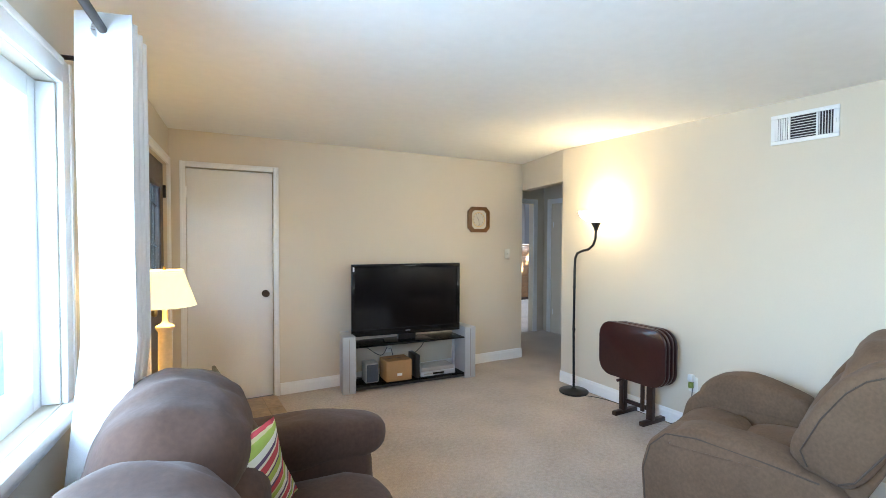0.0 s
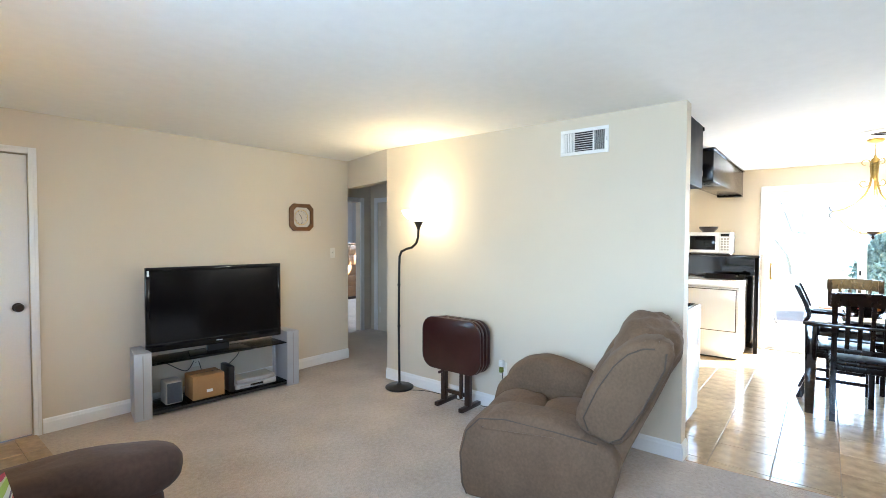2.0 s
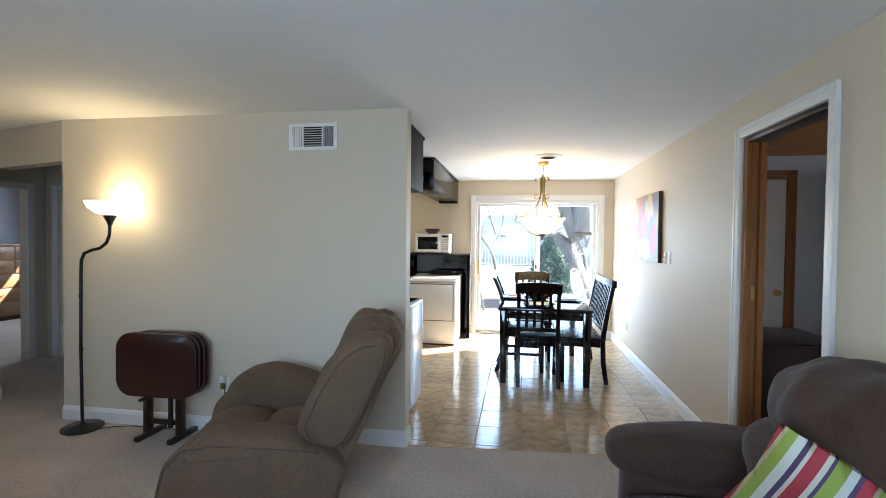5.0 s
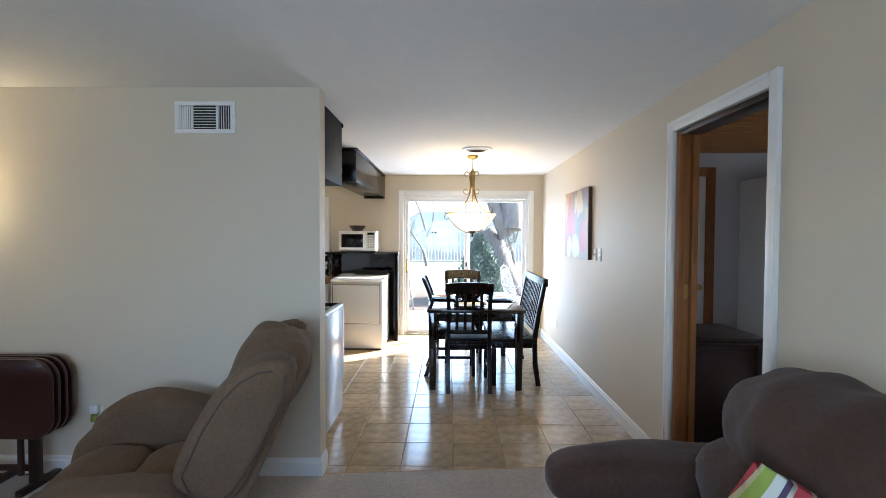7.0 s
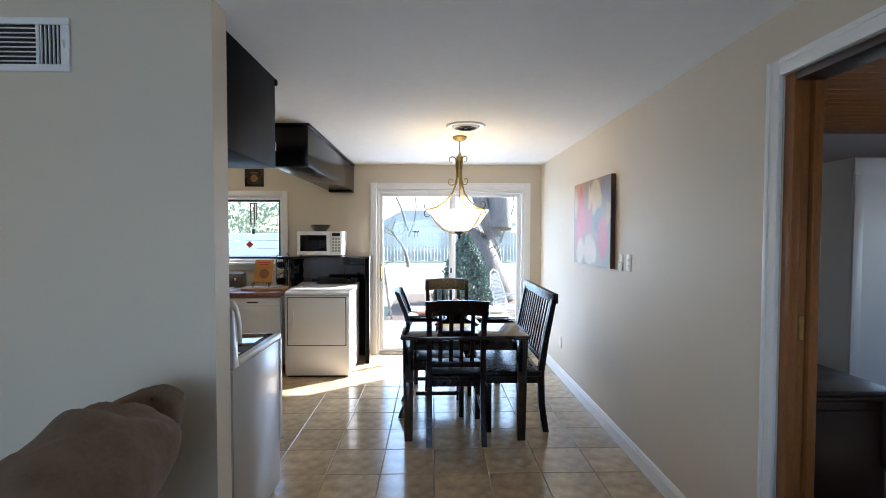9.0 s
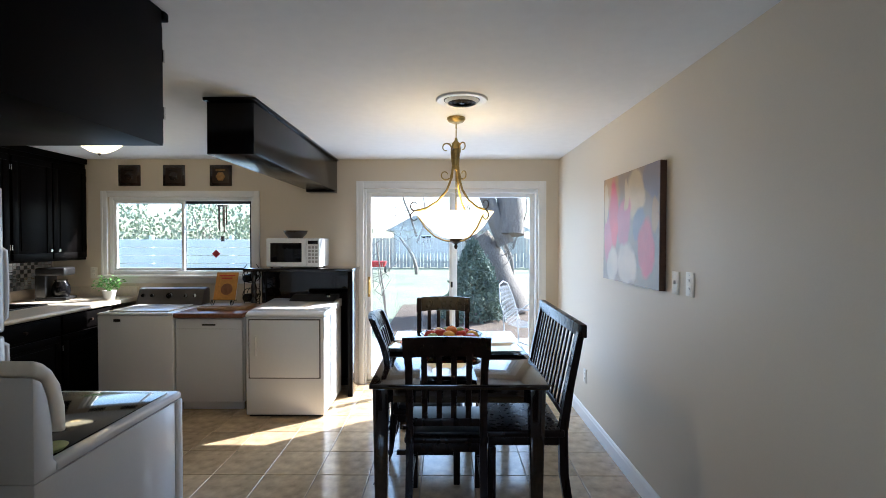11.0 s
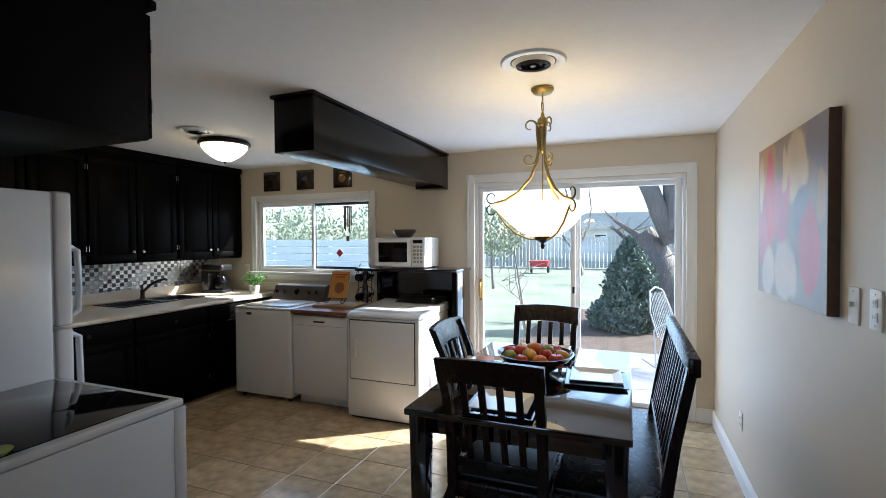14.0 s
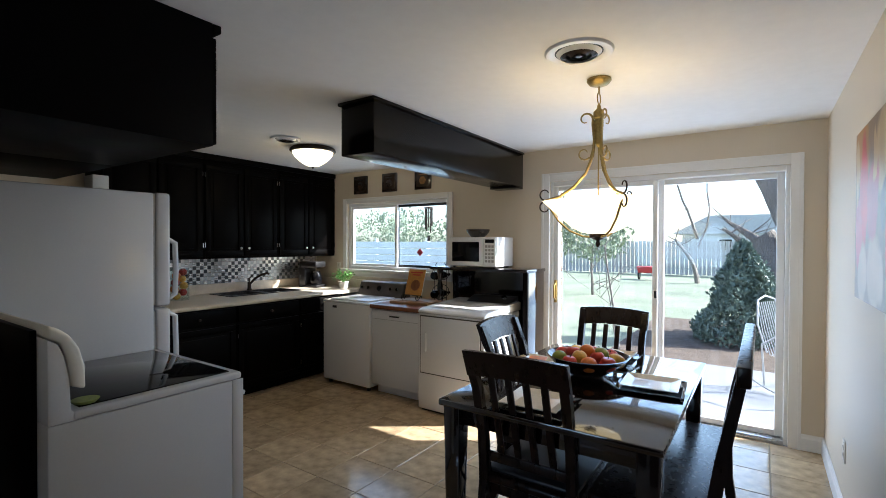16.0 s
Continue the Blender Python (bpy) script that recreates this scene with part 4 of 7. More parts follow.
# the backrest leans further back towards its top
for ob in rc.children:
    if ob.name.split(".")[0] in ("wing", "headrest", "back_cushion", "back_panel"):
        for o in (ob, *ob.children):
            for v in o.data.vertices:
                v.co.y -= 0.17 * max(0.0, v.co.z - 0.48)

# ---- television and stand ----
st = thing("television_stand", at(4.245, 4.135, 0) @ pose(0, 0, 0, 0, 0, -5), "silver television stand with smoked glass shelves", "tv stand")
for sgn in (-1, 1):
    x0, x1 = (-0.70, -0.575) if sgn < 0 else (0.575, 0.70)
    o = [(x0, -0.16), (x1, -0.16), (x1, 0.16), (x0, 0.16)]
    if sgn < 0:
        o[3] = (x0 + 0.04, 0.16)
    else:
        o[2] = (x1 - 0.04, 0.16)
    tw = part("tower", prism(o, 0.54, "z", 0.006), SILVER, st)
    part("groove", box((x0 + x1) / 2 - 0.003, (x0 + x1) / 2 + 0.003, -0.163, -0.159, 0.02, 0.52), GREYAPP, tw)
    part("leg_post", tube([(sgn * 0.545, 0.05, 0.03), (sgn * 0.545, 0.05, 0.425)], 0.018, 10), SILVER, st)
part("shelf", prism([(-0.575, -0.15), (0.575, -0.15), (0.56, 0.16), (-0.56, 0.16)], 0.012, "z", 0.002), SMOKED, st).location.z = 0.425
part("shelf", prism([(-0.575, -0.15), (0.575, -0.15), (0.56, 0.16), (-0.56, 0.16)], 0.014, "z", 0.002), SMOKED, st).location.z = 0.05
part("base_bar", box(-0.575, 0.575, -0.152, -0.13, 0.025, 0.049, 0.004), BLACKPLASTIC, st)
for sgn in (-1, 1):
    part("foot", box(sgn * 0.5 - 0.03, sgn * 0.5 + 0.03, -0.1, 0.1, 0.0, 0.024, 0.004), BLACKPLASTIC, st)

tv = thing("television", at(4.21, 4.07, 0.437) @ pose(0, 0, 0, 0, 0, -9), "black flat-screen television, switched off", "television")
part("pedestal", prism([(-0.26, -0.13), (0.26, -0.13), (0.22, 0.12), (-0.22, 0.12)], 0.018, "z", 0.006), BLACKGLASS, tv)
part("neck", box(-0.09, 0.09, 0.0, 0.06, 0.016, 0.14, 0.01), BLACKPLASTIC, tv)
part("rear_case", box(-0.46, 0.46, 0.03, 0.10, 0.16, 0.68, 0.03, 3), BLACKPLASTIC, tv)
for a, b, c, d in ((-0.56, 0.56, 0.075, 0.145), (-0.56, 0.56, 0.735, 0.77), (-0.56, -0.525, 0.145, 0.735), (0.525, 0.56, 0.145, 0.735)):
    part("bezel", box(a, b, -0.02, 0.03, c, d, 0.005), BLACKGLASS, tv)
part("screen", box(-0.526, 0.526, -0.012, 0.02, 0.144, 0.736), SCREEN, tv)
part("badge", box(-0.025, 0.025, -0.0215, -0.0198, 0.105, 0.112), SILVER, tv)
part("sticker", box(-0.548, -0.532, -0.0215, -0.0198, 0.70, 0.745), PAPER, tv)

def on_stand(x, y, z):
    return at(4.245, 4.135, 0) @ pose(0, 0, 0, 0, 0, -5) @ Matrix.Translation((x, y, z))


sp = thing("loudspeaker", on_stand(-0.40, -0.02, 0.064), "small grey loudspeaker on the lower stand shelf", "speaker")
part("cabinet", box(-0.065, 0.065, -0.08, 0.08, 0, 0.19, 0.012), GREYAPP, sp)
part("grille", box(-0.055, 0.055, -0.084, -0.079, 0.012, 0.178, 0.003), BLUEGREY, sp)
cb = thing("cardboard_box", on_stand(-0.14, -0.03, 0.064), "closed brown cardboard box on the lower stand shelf", "box")
part("carton", box(-0.13, 0.13, -0.11, 0.11, 0, 0.20, 0.004), CARDBOARD, cb)
part("flap_seam", box(-0.13, 0.13, -0.003, 0.003, 0.1995, 0.2015), DARKCHEST, cb)
part("label", box(-0.02, 0.03, -0.1115, -0.1098, 0.05, 0.075), PAPER, cb)
gm = thing("game_console", on_stand(0.06, -0.02, 0.064), "black upright game console on the lower stand shelf", "game console")
part("case", box(-0.025, 0.025, -0.11, 0.10, 0, 0.23, 0.008), BLACKPLASTIC, gm)
part("disc_slot", box(0.02, 0.026, -0.112, -0.109, 0.05, 0.18), SILVER, gm)
vc = thing("disc_player", on_stand(0.29, -0.01, 0.064), "stacked silver disc player on the lower stand shelf", "disc player")
part("case", box(-0.19, 0.19, -0.11, 0.11, 0.0, 0.045, 0.005), SILVER, vc)
part("case", box(-0.18, 0.18, -0.10, 0.10, 0.046, 0.085, 0.005), GREYAPP, vc)
part("display", box(-0.06, 0.06, -0.1115, -0.1095, 0.015, 0.032), BLACKGLASS, vc)
part("tray", box(-0.16, -0.07, -0.1125, -0.1095, 0.017, 0.03, 0.001), GREYAPP, vc)


def cable(points, label, name="power_cable", r=0.004, m=BLACKPLASTIC):
    pts, out = [Vector(p) for p in points], []
    for i in range(len(pts) - 1):
        p0, p1, p2, p3 = pts[max(i - 1, 0)], pts[i], pts[i + 1], pts[min(i + 2, len(pts) - 1)]
        for k in range(8):
            t = k / 8
            out.append(0.5 * (2 * p1 + (p2 - p0) * t + (2 * p0 - 5 * p1 + 4 * p2 - p3) * t * t + (3 * p1 - p0 - 3 * p2 + p3) * t ** 3))
    out.append(pts[-1])
    return tagged(part(name, tube(out, r, 6), m), label, "cable")


cable([(4.10, 4.324, 0.33), (4.02, 4.30, 0.26), (3.86, 4.30, 0.36), (3.76, 4.29, 0.41)], "black cable hanging behind the television stand")
cable([(4.14, 4.324, 0.32), (4.22, 4.30, 0.15), (4.47, 4.28, 0.30), (4.50, 4.26, 0.42)], "thin black cable behind the television stand")
cable([(5.46, 2.93, 0.01), (5.53, 2.84, 0.01), (5.57, 2.70, 0.01), (5.575, 2.5, 0.01), (5.58, 2.1, 0.015), (5.585, 1.98, 0.2), (5.596, 1.965, 0.33)], "black lamp cord along the carpet", r=0.0035)

# ---- floor lamp ----
fl = thing("floor_lamp", at(5.462, 3.045, 0.006), "black torchiere floor lamp with bent neck, lit", "floor lamp")
part("base", lathe([(0, 0), (0.128, 0), (0.136, 0.008), (0.136, 0.018), (0.12, 0.028), (0.03, 0.036), (0.014, 0.05), (0, 0.05)], 40), BLACKMETAL, fl)
pts = [(0, 0, 0.03), (0, 0.01, 0.6), (0, 0.005, 1.18), (0, 0.0, 1.27), (0, -0.025, 1.32), (0, -0.09, 1.345), (0, -0.16, 1.36), (0, -0.215, 1.40), (0, -0.24, 1.46), (0, -0.245, 1.55)]
part("pole", tube(pts, 0.0115, 12), BLACKMETAL, fl)
for z in (0.6, 1.0):
    part("joint", lathe([(0.0145, -0.01), (0.0155, 0), (0.0145, 0.01)], 14, Matrix.Translation((0, 0.008, z))), BLACKMETAL, fl)
part("socket_cup", lathe([(0, 0), (0.016, 0), (0.02, 0.02), (0.045, 0.07), (0.05, 0.075), (0, 0.075)], 24, Matrix.Translation((0, -0.245, 1.53))), BLACKMETAL, fl)
part("shade", lathe([(0.04, 0.0), (0.09, 0.02), (0.135, 0.055), (0.155, 0.10), (0.15, 0.10), (0.13, 0.06), (0.085, 0.026), (0.04, 0.006)], 40, Matrix.Translation((0, -0.245, 1.60))), GLOWBOWL, fl, "frosted white glass bowl, lit").visible_shadow = False

# ---- tray tables ----
tt = thing("folding_tray_table", at(5.525, 2.335, 0.006) @ FACE_NEG_X, "folded mahogany tray tables stacked on their stand", "tray table")


def tray_outline(w, h, r):
    o = []
    for cx, cy, a0 in ((w - r, h - r, 0), (-w + r, h - r, 90), (-w + r, -h + r, 180), (w - r, -h + r, 270)):
        for k in range(7):
            a = radians(a0 + 15 * k)
            o.append((cx + r * math.cos(a), cy + r * math.sin(a)))
    return o


for i, y in enumerate((0.16, 0.115, 0.045, 0.0)):
    b = prism(tray_outline(0.31 if i < 2 else 0.295, 0.225, 0.12), 0.022, "y", 0.005)
    b.transform(Matrix.Translation((0, y, 0.545 - 0.004 * i)) @ pose(0, 0, 0, 0))
    part("tray", b, MAHOGANY, tt, smooth=30)
for x in (-0.13, 0.13):
    part("upright", box(x - 0.026, x + 0.026, 0.066, 0.109, 0.03, 0.60, 0.004), DARKCHEST, tt)
    part("foot", box(x - 0.022, x + 0.022, -0.07, 0.20, 0.0, 0.035, 0.006), DARKCHEST, tt)
    part("leg", box(x * 0.75 - 0.014, x * 0.75 + 0.014, 0.135, 0.155, 0.10, 0.42, 0.003), DARKCHEST, tt)
for z in (0.10, 0.30):
    part("stretcher", box(-0.14, 0.14, 0.075, 0.10, z, z + 0.03, 0.003), DARKCHEST, tt)
part("peg", tube([(0.10, 0.1, 0.30), (0.10, 0.2, 0.30)], 0.012, 8), MAHOGANY, tt)

# ---- end table and lamp by the sofa ----
et = thing("end_table", at(2.23, 2.77, 0.006) @ pose(0, 0, 0, 0, 0, 4), "blue-grey metal end table beside the loveseat", "end table")
part("tabletop", box(-0.22, 0.19, -0.28, 0.26, 0.625, 0.65, 0.006), BLUEGREY, et)
part("rim", box(0.175, 0.195, -0.285, 0.265, 0.61, 0.675, 0.006), BLUEGREY, et)
for x in (-0.19, 0.16):
    for y in (-0.24, 0.22):
        part("leg", box(x - 0.015, x + 0.015, y - 0.015, y + 0.015, 0, 0.625, 0.004), BLUEGREY, et)
part("lower_shelf", box(-0.2, 0.17, -0.25, 0.23, 0.18, 0.2, 0.005), BLUEGREY, et)
tl = thing("table_lamp", at(2.145, 2.82, 0.657), "cream column table lamp with a lit tapered shade", "table lamp")
part("column", lathe([(0, 0), (0.075, 0), (0.075, 0.015), (0.05, 0.03), (0.038, 0.05), (0.042, 0.06), (0.036, 0.07), (0.033, 0.30), (0.045, 0.315), (0.045, 0.33), (0.02, 0.345), (0.012, 0.36), (0.012, 0.46), (0, 0.46)], 24), CREAMPAINT, tl)
part("shade", lathe([(0.155, 0.44), (0.09, 0.635), (0.087, 0.635), (0.152, 0.44), (0.155, 0.44)], 40), SHADE, tl, "warm glowing fabric shade").visible_shadow = False
part("harp", tube([(0.02, 0, 0.45), (0.04, 0, 0.55), (0.0, 0, 0.63), (-0.04, 0, 0.55), (-0.02, 0, 0.45)], 0.002, 6), BRASS, tl)
part("finial", lathe([(0, 0.63), (0.008, 0.635), (0.006, 0.655), (0, 0.66)], 10), BRASS, tl)

# ---- dining set ----
TABLE_Z = 0.776
dt = thing("dining_table", at(7.978, -0.44, 0), "espresso wood dining table with glossy top", "table")
part("tabletop", box(-0.80, 0.622, -0.466, 0.466, TABLE_Z - 0.03, TABLE_Z, 0.007), ESPRESSO, dt)
for y in (-0.40, 0.40):
    part("apron", box(-0.68, 0.50, y - 0.011, y + 0.011, TABLE_Z - 0.12, TABLE_Z - 0.031, 0.003), ESPRESSO, dt)
for x in (-0.72, 0.54):
    part("apron", box(x - 0.011, x + 0.011, -0.38, 0.38, TABLE_Z - 0.12, TABLE_Z - 0.031, 0.003), ESPRESSO, dt)
for x in (-0.735, 0.555):
    for y in (-0.41, 0.41):
        b = bmesh.new()
        bmesh.ops.create_cube(b, size=1)
        for v in b.verts:
            s = 0.085 if v.co.z > 0 else 0.06
            v.co = Vector((x + v.co.x * s, y + v.co.y * s, 0.0 if v.co.z < 0 else TABLE_Z - 0.031))
        bmesh.ops.bevel(b, geom=b.edges[:], offset=0.006, segments=2, profile=0.5, affect="EDGES")
        part("leg", b, ESPRESSO, dt)


def slat_chair(m, label):
    """A slat-back dining chair: local +y is the way it faces, origin under the seat."""
    c = thing("dining_chair", m, label, "chair", "chairs round the table")
    part("seat", box(-0.225, 0.225, -0.20, 0.235, 0.435, 0.475, 0.014, 3), CHAIRWOOD, c)
    part("seat_frame", box(-0.20, 0.20, -0.18, 0.20, 0.385, 0.434, 0.005), CHAIRWOOD, c)
    for x in (-0.195, 0.195):
        b = bmesh.new()
        path = [(x, -0.30, 0.0), (x, -0.225, 0.20), (x, -0.19, 0.45), (x, -0.21, 0.66), (x, -0.262, 0.86), (x * 1.03, -0.33, 1.025)]
        rings = []
        for i, p in enumerate(path):
            w, d = 0.019, (0.024 if i < 3 else 0.018)
            rings.append([b.verts.new((p[0] + a * w, p[1] + e * d, p[2])) for a, e in ((-1, -1), (1, -1), (1, 1), (-1, 1))])
        for r0, r1 in zip(rings, rings[1:]):
            for k in range(4):
                b.faces.new((r0[k], r0[(k + 1) % 4], r1[(k + 1) % 4], r1[k]))
        b.faces.new(rings[0][::-1])
        b.faces.new(rings[-1])
        part("back_post", b, CHAIRWOOD, c, smooth=30)
        part("front_leg", prism([(x - 0.02, 0.175), (x + 0.02, 0.175), (x + 0.02, 0.215), (x - 0.02, 0.215)], 0.384, "z", 0.004), CHAIRWOOD, c)
        part("side_stretcher", box(x - 0.009, x + 0.009, -0.18, 0.175, 0.18, 0.21, 0.003), CHAIRWOOD, c)
    # curved crest rail
    b = bmesh.new()
    rows = []
    for i in range(13):
        f = -1 + i / 6
        bow = -0.025 * (1 - f * f)
        lo = 0.92 + 0.018 * (1 - f * f)
        x = f * 0.222
        rows.append([b.verts.new(p) for p in ((x, -0.305 + bow, lo), (x, -0.282 + bow, lo), (x, -0.325 + bow, 1.045 - 0.012 * f * f), (x, -0.35 + bow, 1.045 - 0.012 * f * f))])
    for r0, r1 in zip(rows, rows[1:]):
        for k in range(4):
            b.faces.new((r0[k], r0[(k + 1) % 4], r1[(k + 1) % 4], r1[k]))
    b.faces.new(rows[0][::-1])
    b.faces.new(rows[-1])
    part("crest_rail", b, CHAIRWOOD, c, smooth=30)
    part("lower_rail", box(-0.178, 0.178, -0.206, -0.184, 0.535, 0.575, 0.004), CHAIRWOOD, c)
    for x in (-0.115, -0.038, 0.038, 0.115):
        b = prism([(x - 0.015, 0.57), (x + 0.015, 0.57), (x + 0.015, 0.935), (x - 0.015, 0.935)], 0.012, "y", 0.002)
        for v in b.verts:
            v.co.y += -0.195 - 0.105 * max(0.0, (v.co.z - 0.57) / 0.365) ** 1.3
        part("slat", b, CHAIRWOOD, c)
    part("cushion", box(-0.205, 0.205, -0.17, 0.22, 0.474, 0.492, 0.009, 3), BLACKPLASTIC, c, "thin black upholstered seat pad")
    return c


near_chair = slat_chair(at(7.44, -0.375, 0, -90), "dark slat-back dining chair at the head of the table")
copy_thing(near_chair, at(8.37, -0.35, 0, 90))["label"] = "dark slat-back dining chair at the patio end of the table"
copy_thing(near_chair, at(7.87, -0.245, 0, 180))["label"] = "dark slat-back dining chair on the kitchen side, pushed in"

bn = thing("dining_bench", at(7.89, -0.83, 0), "dark slat-back dining bench along the painting wall", "bench")
part("seat", box(-0.55, 0.55, -0.20, 0.25, 0.43, 0.47, 0.012, 3), CHAIRWOOD, bn)
part("seat_frame", box(-0.51, 0.51, -0.18, 0.22, 0.37, 0.429, 0.004), CHAIRWOOD, bn)
for x in (-0.51, 0.51):
    b = bmesh.new()
    rings = []
    for yy, zz, d in ((-0.235, 0.0, 0.022), (-0.20, 0.22, 0.024), (-0.195, 0.46, 0.024), (-0.23, 0.70, 0.021), (-0.295, 1.035, 0.018)):
        rings.append([b.verts.new((x + a * 0.022, yy + e * d, zz)) for a, e in ((-1, -1), (1, -1), (1, 1), (-1, 1))])
    for r0, r1 in zip(rings, rings[1:]):
        for k in range(4):
            b.faces.new((r0[k], r0[(k + 1) % 4], r1[(k + 1) % 4], r1[k]))
    b.faces.new(rings[0][::-1])
    b.faces.new(rings[-1])
    part("back_post", b, CHAIRWOOD, bn, smooth=30)
    part("front_leg", box(x - 0.022, x + 0.022, 0.18, 0.225, 0, 0.369, 0.004), CHAIRWOOD, bn)
b = box(-0.545, 0.545, -0.318, -0.272, 0.98, 1.055, 0.008)
part("crest_rail", b, CHAIRWOOD, bn)
part("lower_rail", box(-0.49, 0.49, -0.212, -0.19, 0.53, 0.565, 0.004), CHAIRWOOD, bn)
for i in range(12):
    x = -0.44 + i * 0.08
    b = prism([(x - 0.011, 0.56), (x + 0.011, 0.56), (x + 0.011, 0.985), (x - 0.011, 0.985)], 0.012, "y", 0.002)
    for v in b.verts:
        v.co.y += -0.205 - 0.085 * (v.co.z - 0.56) / 0.42
    part("slat", b, CHAIRWOOD, bn)

# table setting
fb = thing("fruit_bowl", at(7.94, -0.41, TABLE_Z + 0.0005), "large dark wooden bowl on the table", "bowl")
part("bowl", lathe([(0, 0), (0.085, 0), (0.09, 0.01), (0.15, 0.05), (0.20, 0.095), (0.212, 0.11), (0.205, 0.111), (0.145, 0.062), (0.08, 0.024), (0, 0.02)], 48), DARKCERAMIC, fb)
rng = random.Random(5)
FRUIT = (("apple", REDFRUIT, "red apple in the fruit bowl"), ("lime", GREENFRUIT, "green lime in the fruit bowl"), ("lemon", YELLOWFRUIT, "yellow lemon in the fruit bowl"), ("orange", ORANGEFRUIT, "orange in the fruit bowl"))
spots = [(0.145 * math.cos(a), 0.145 * math.sin(a), 0.108) for a in [2 * math.pi * k / 9 for k in range(9)]] + [(0.075 * math.cos(a), 0.075 * math.sin(a), 0.125) for a in [0.4 + 2 * math.pi * k / 5 for k in range(5)]] + [(0, 0, 0.142)]
for i, (x, y, z) in enumerate(spots):
    nm, mt, lb = FRUIT[(0, 2, 0, 1, 0, 3, 0, 2, 0, 1, 0, 2, 0, 1, 3)[i]]
    r = 0.037 + 0.006 * rng.random()
    f = cushion(2 * r * (1.25 if nm == "lemon" else 1.0), 2 * r, 1.9 * r, 2.1, 16, 10)
    if nm == "apple":
        for v in f.verts:
            q = max(0.0, 1 - (v.co.x ** 2 + v.co.y ** 2) / (0.5 * r) ** 2)
            v.co.z -= 0.25 * r * q * (1 if v.co.z > 0 else -0.6)
    t = thing(nm, Matrix.Translation((7.94 + x, -0.41 + y, TABLE_Z + z - 0.018)) @ pose(0, 0, 0, 20 * rng.random(), 20 * rng.random(), 360 * rng.random()), lb, "fruit", "fruit in the bowl")
    part("skin", f, mt, t, smooth=80)
    part("stem", tube([(0, 0, r * 0.7), (0.003, 0, r * 1.05)], 0.002, 5), DARKCHEST, t)


def square_plate(x, y, turn, label):
    """A square dinner plate with turned-up rim, on a dark charger."""
    p = thing("square_plate", at(x, y, TABLE_Z + 0.0005, turn), label, "plate", "plates on the table")
    for nm, w, z0, lift, mt in (("charger", 0.15, 0.0, 0.012, BLACKGLASS), ("dish", 0.125, 0.013, 0.016, CERAMIC)):
        b = bmesh.new()
        loops = []
        for s, z in ((0.62, z0), (1.0, z0 + lift), (1.0, z0 + lift + 0.004), (0.66, z0 + 0.005)):
            loops.append([b.verts.new((sx * w * s, sy * w * s, z)) for sx, sy in ((-1, -1), (1, -1), (1, 1), (-1, 1))])
        for l0, l1 in zip(loops, loops[1:]):
            for k in range(4):
                b.faces.new((l0[k], l0[(k + 1) % 4], l1[(k + 1) % 4], l1[k]))
        b.faces.new(loops[0][::-1])
        b.faces.new(loops[-1])
        part(nm, b, mt, p, smooth=0)
    return p


plate = square_plate(7.89, -0.735, 4, "cream square plate on a black charger, bench side")
copy_thing(plate, at(7.34, -0.38, TABLE_Z + 0.0005, 2))["label"] = "cream square plate on a black charger, head of table"
copy_thing(plate, at(7.96, -0.115, TABLE_Z + 0.0005, -3))["label"] = "cream square plate on a black charger, kitchen side"
copy_thing(plate, at(8.38, -0.42, TABLE_Z + 0.0005, 0))["label"] = "cream square plate on a black charger, patio end"
np_ = thing("folded_napkin", at(7.96, -0.115, TABLE_Z + 0.030, 12), "folded terracotta napkin on a plate", "napkin")
part("cloth", box(-0.07, 0.07, -0.05, 0.05, 0, 0.012, 0.005), ORANGEFRUIT, np_)

# ---- chandelier ----
ch = thing("chandelier", at(8.013, -0.44, 0), "antique gold scroll chandelier with lit alabaster bowl", "chandelier")
part("canopy", lathe([(0, C - 0.001), (0.062, C - 0.001), (0.064, C - 0.012), (0.05, C - 0.03), (0.018, C - 0.042), (0, C - 0.042)], 32), GOLD, ch)
part("rod", tube([(0, 0, C - 0.04), (0, 0, 2.285)], 0.005, 8), GOLD, ch)
ring = [(0.028 * math.cos(a), 0.0, 2.255 + 0.03 * math.sin(a)) for a in [2 * math.pi * k / 20 for k in range(21)]]
part("ring", tube(ring, 0.0035, 6), GOLD, ch)
part("hub", lathe([(0, 2.225), (0.008, 2.222), (0.012, 2.20), (0.028, 2.185), (0.03, 2.15), (0.022, 2.145), (0.018, 2.02), (0.010, 2.0), (0, 1.99)], 20), GOLD, ch)
part("stem", tube([(0, 0, 2.0), (0, 0, 1.52)], 0.004, 8), GOLD, ch)


def spiral(cx, cz, r0, a0, a1, n=14, shrink=0.75):
    return [(cx + r0 * (1 - shrink * k / n) * math.cos(a0 + (a1 - a0) * k / n), cz + r0 * (1 - shrink * k / n) * math.sin(a0 + (a1 - a0) * k / n)) for k in range(n + 1)]


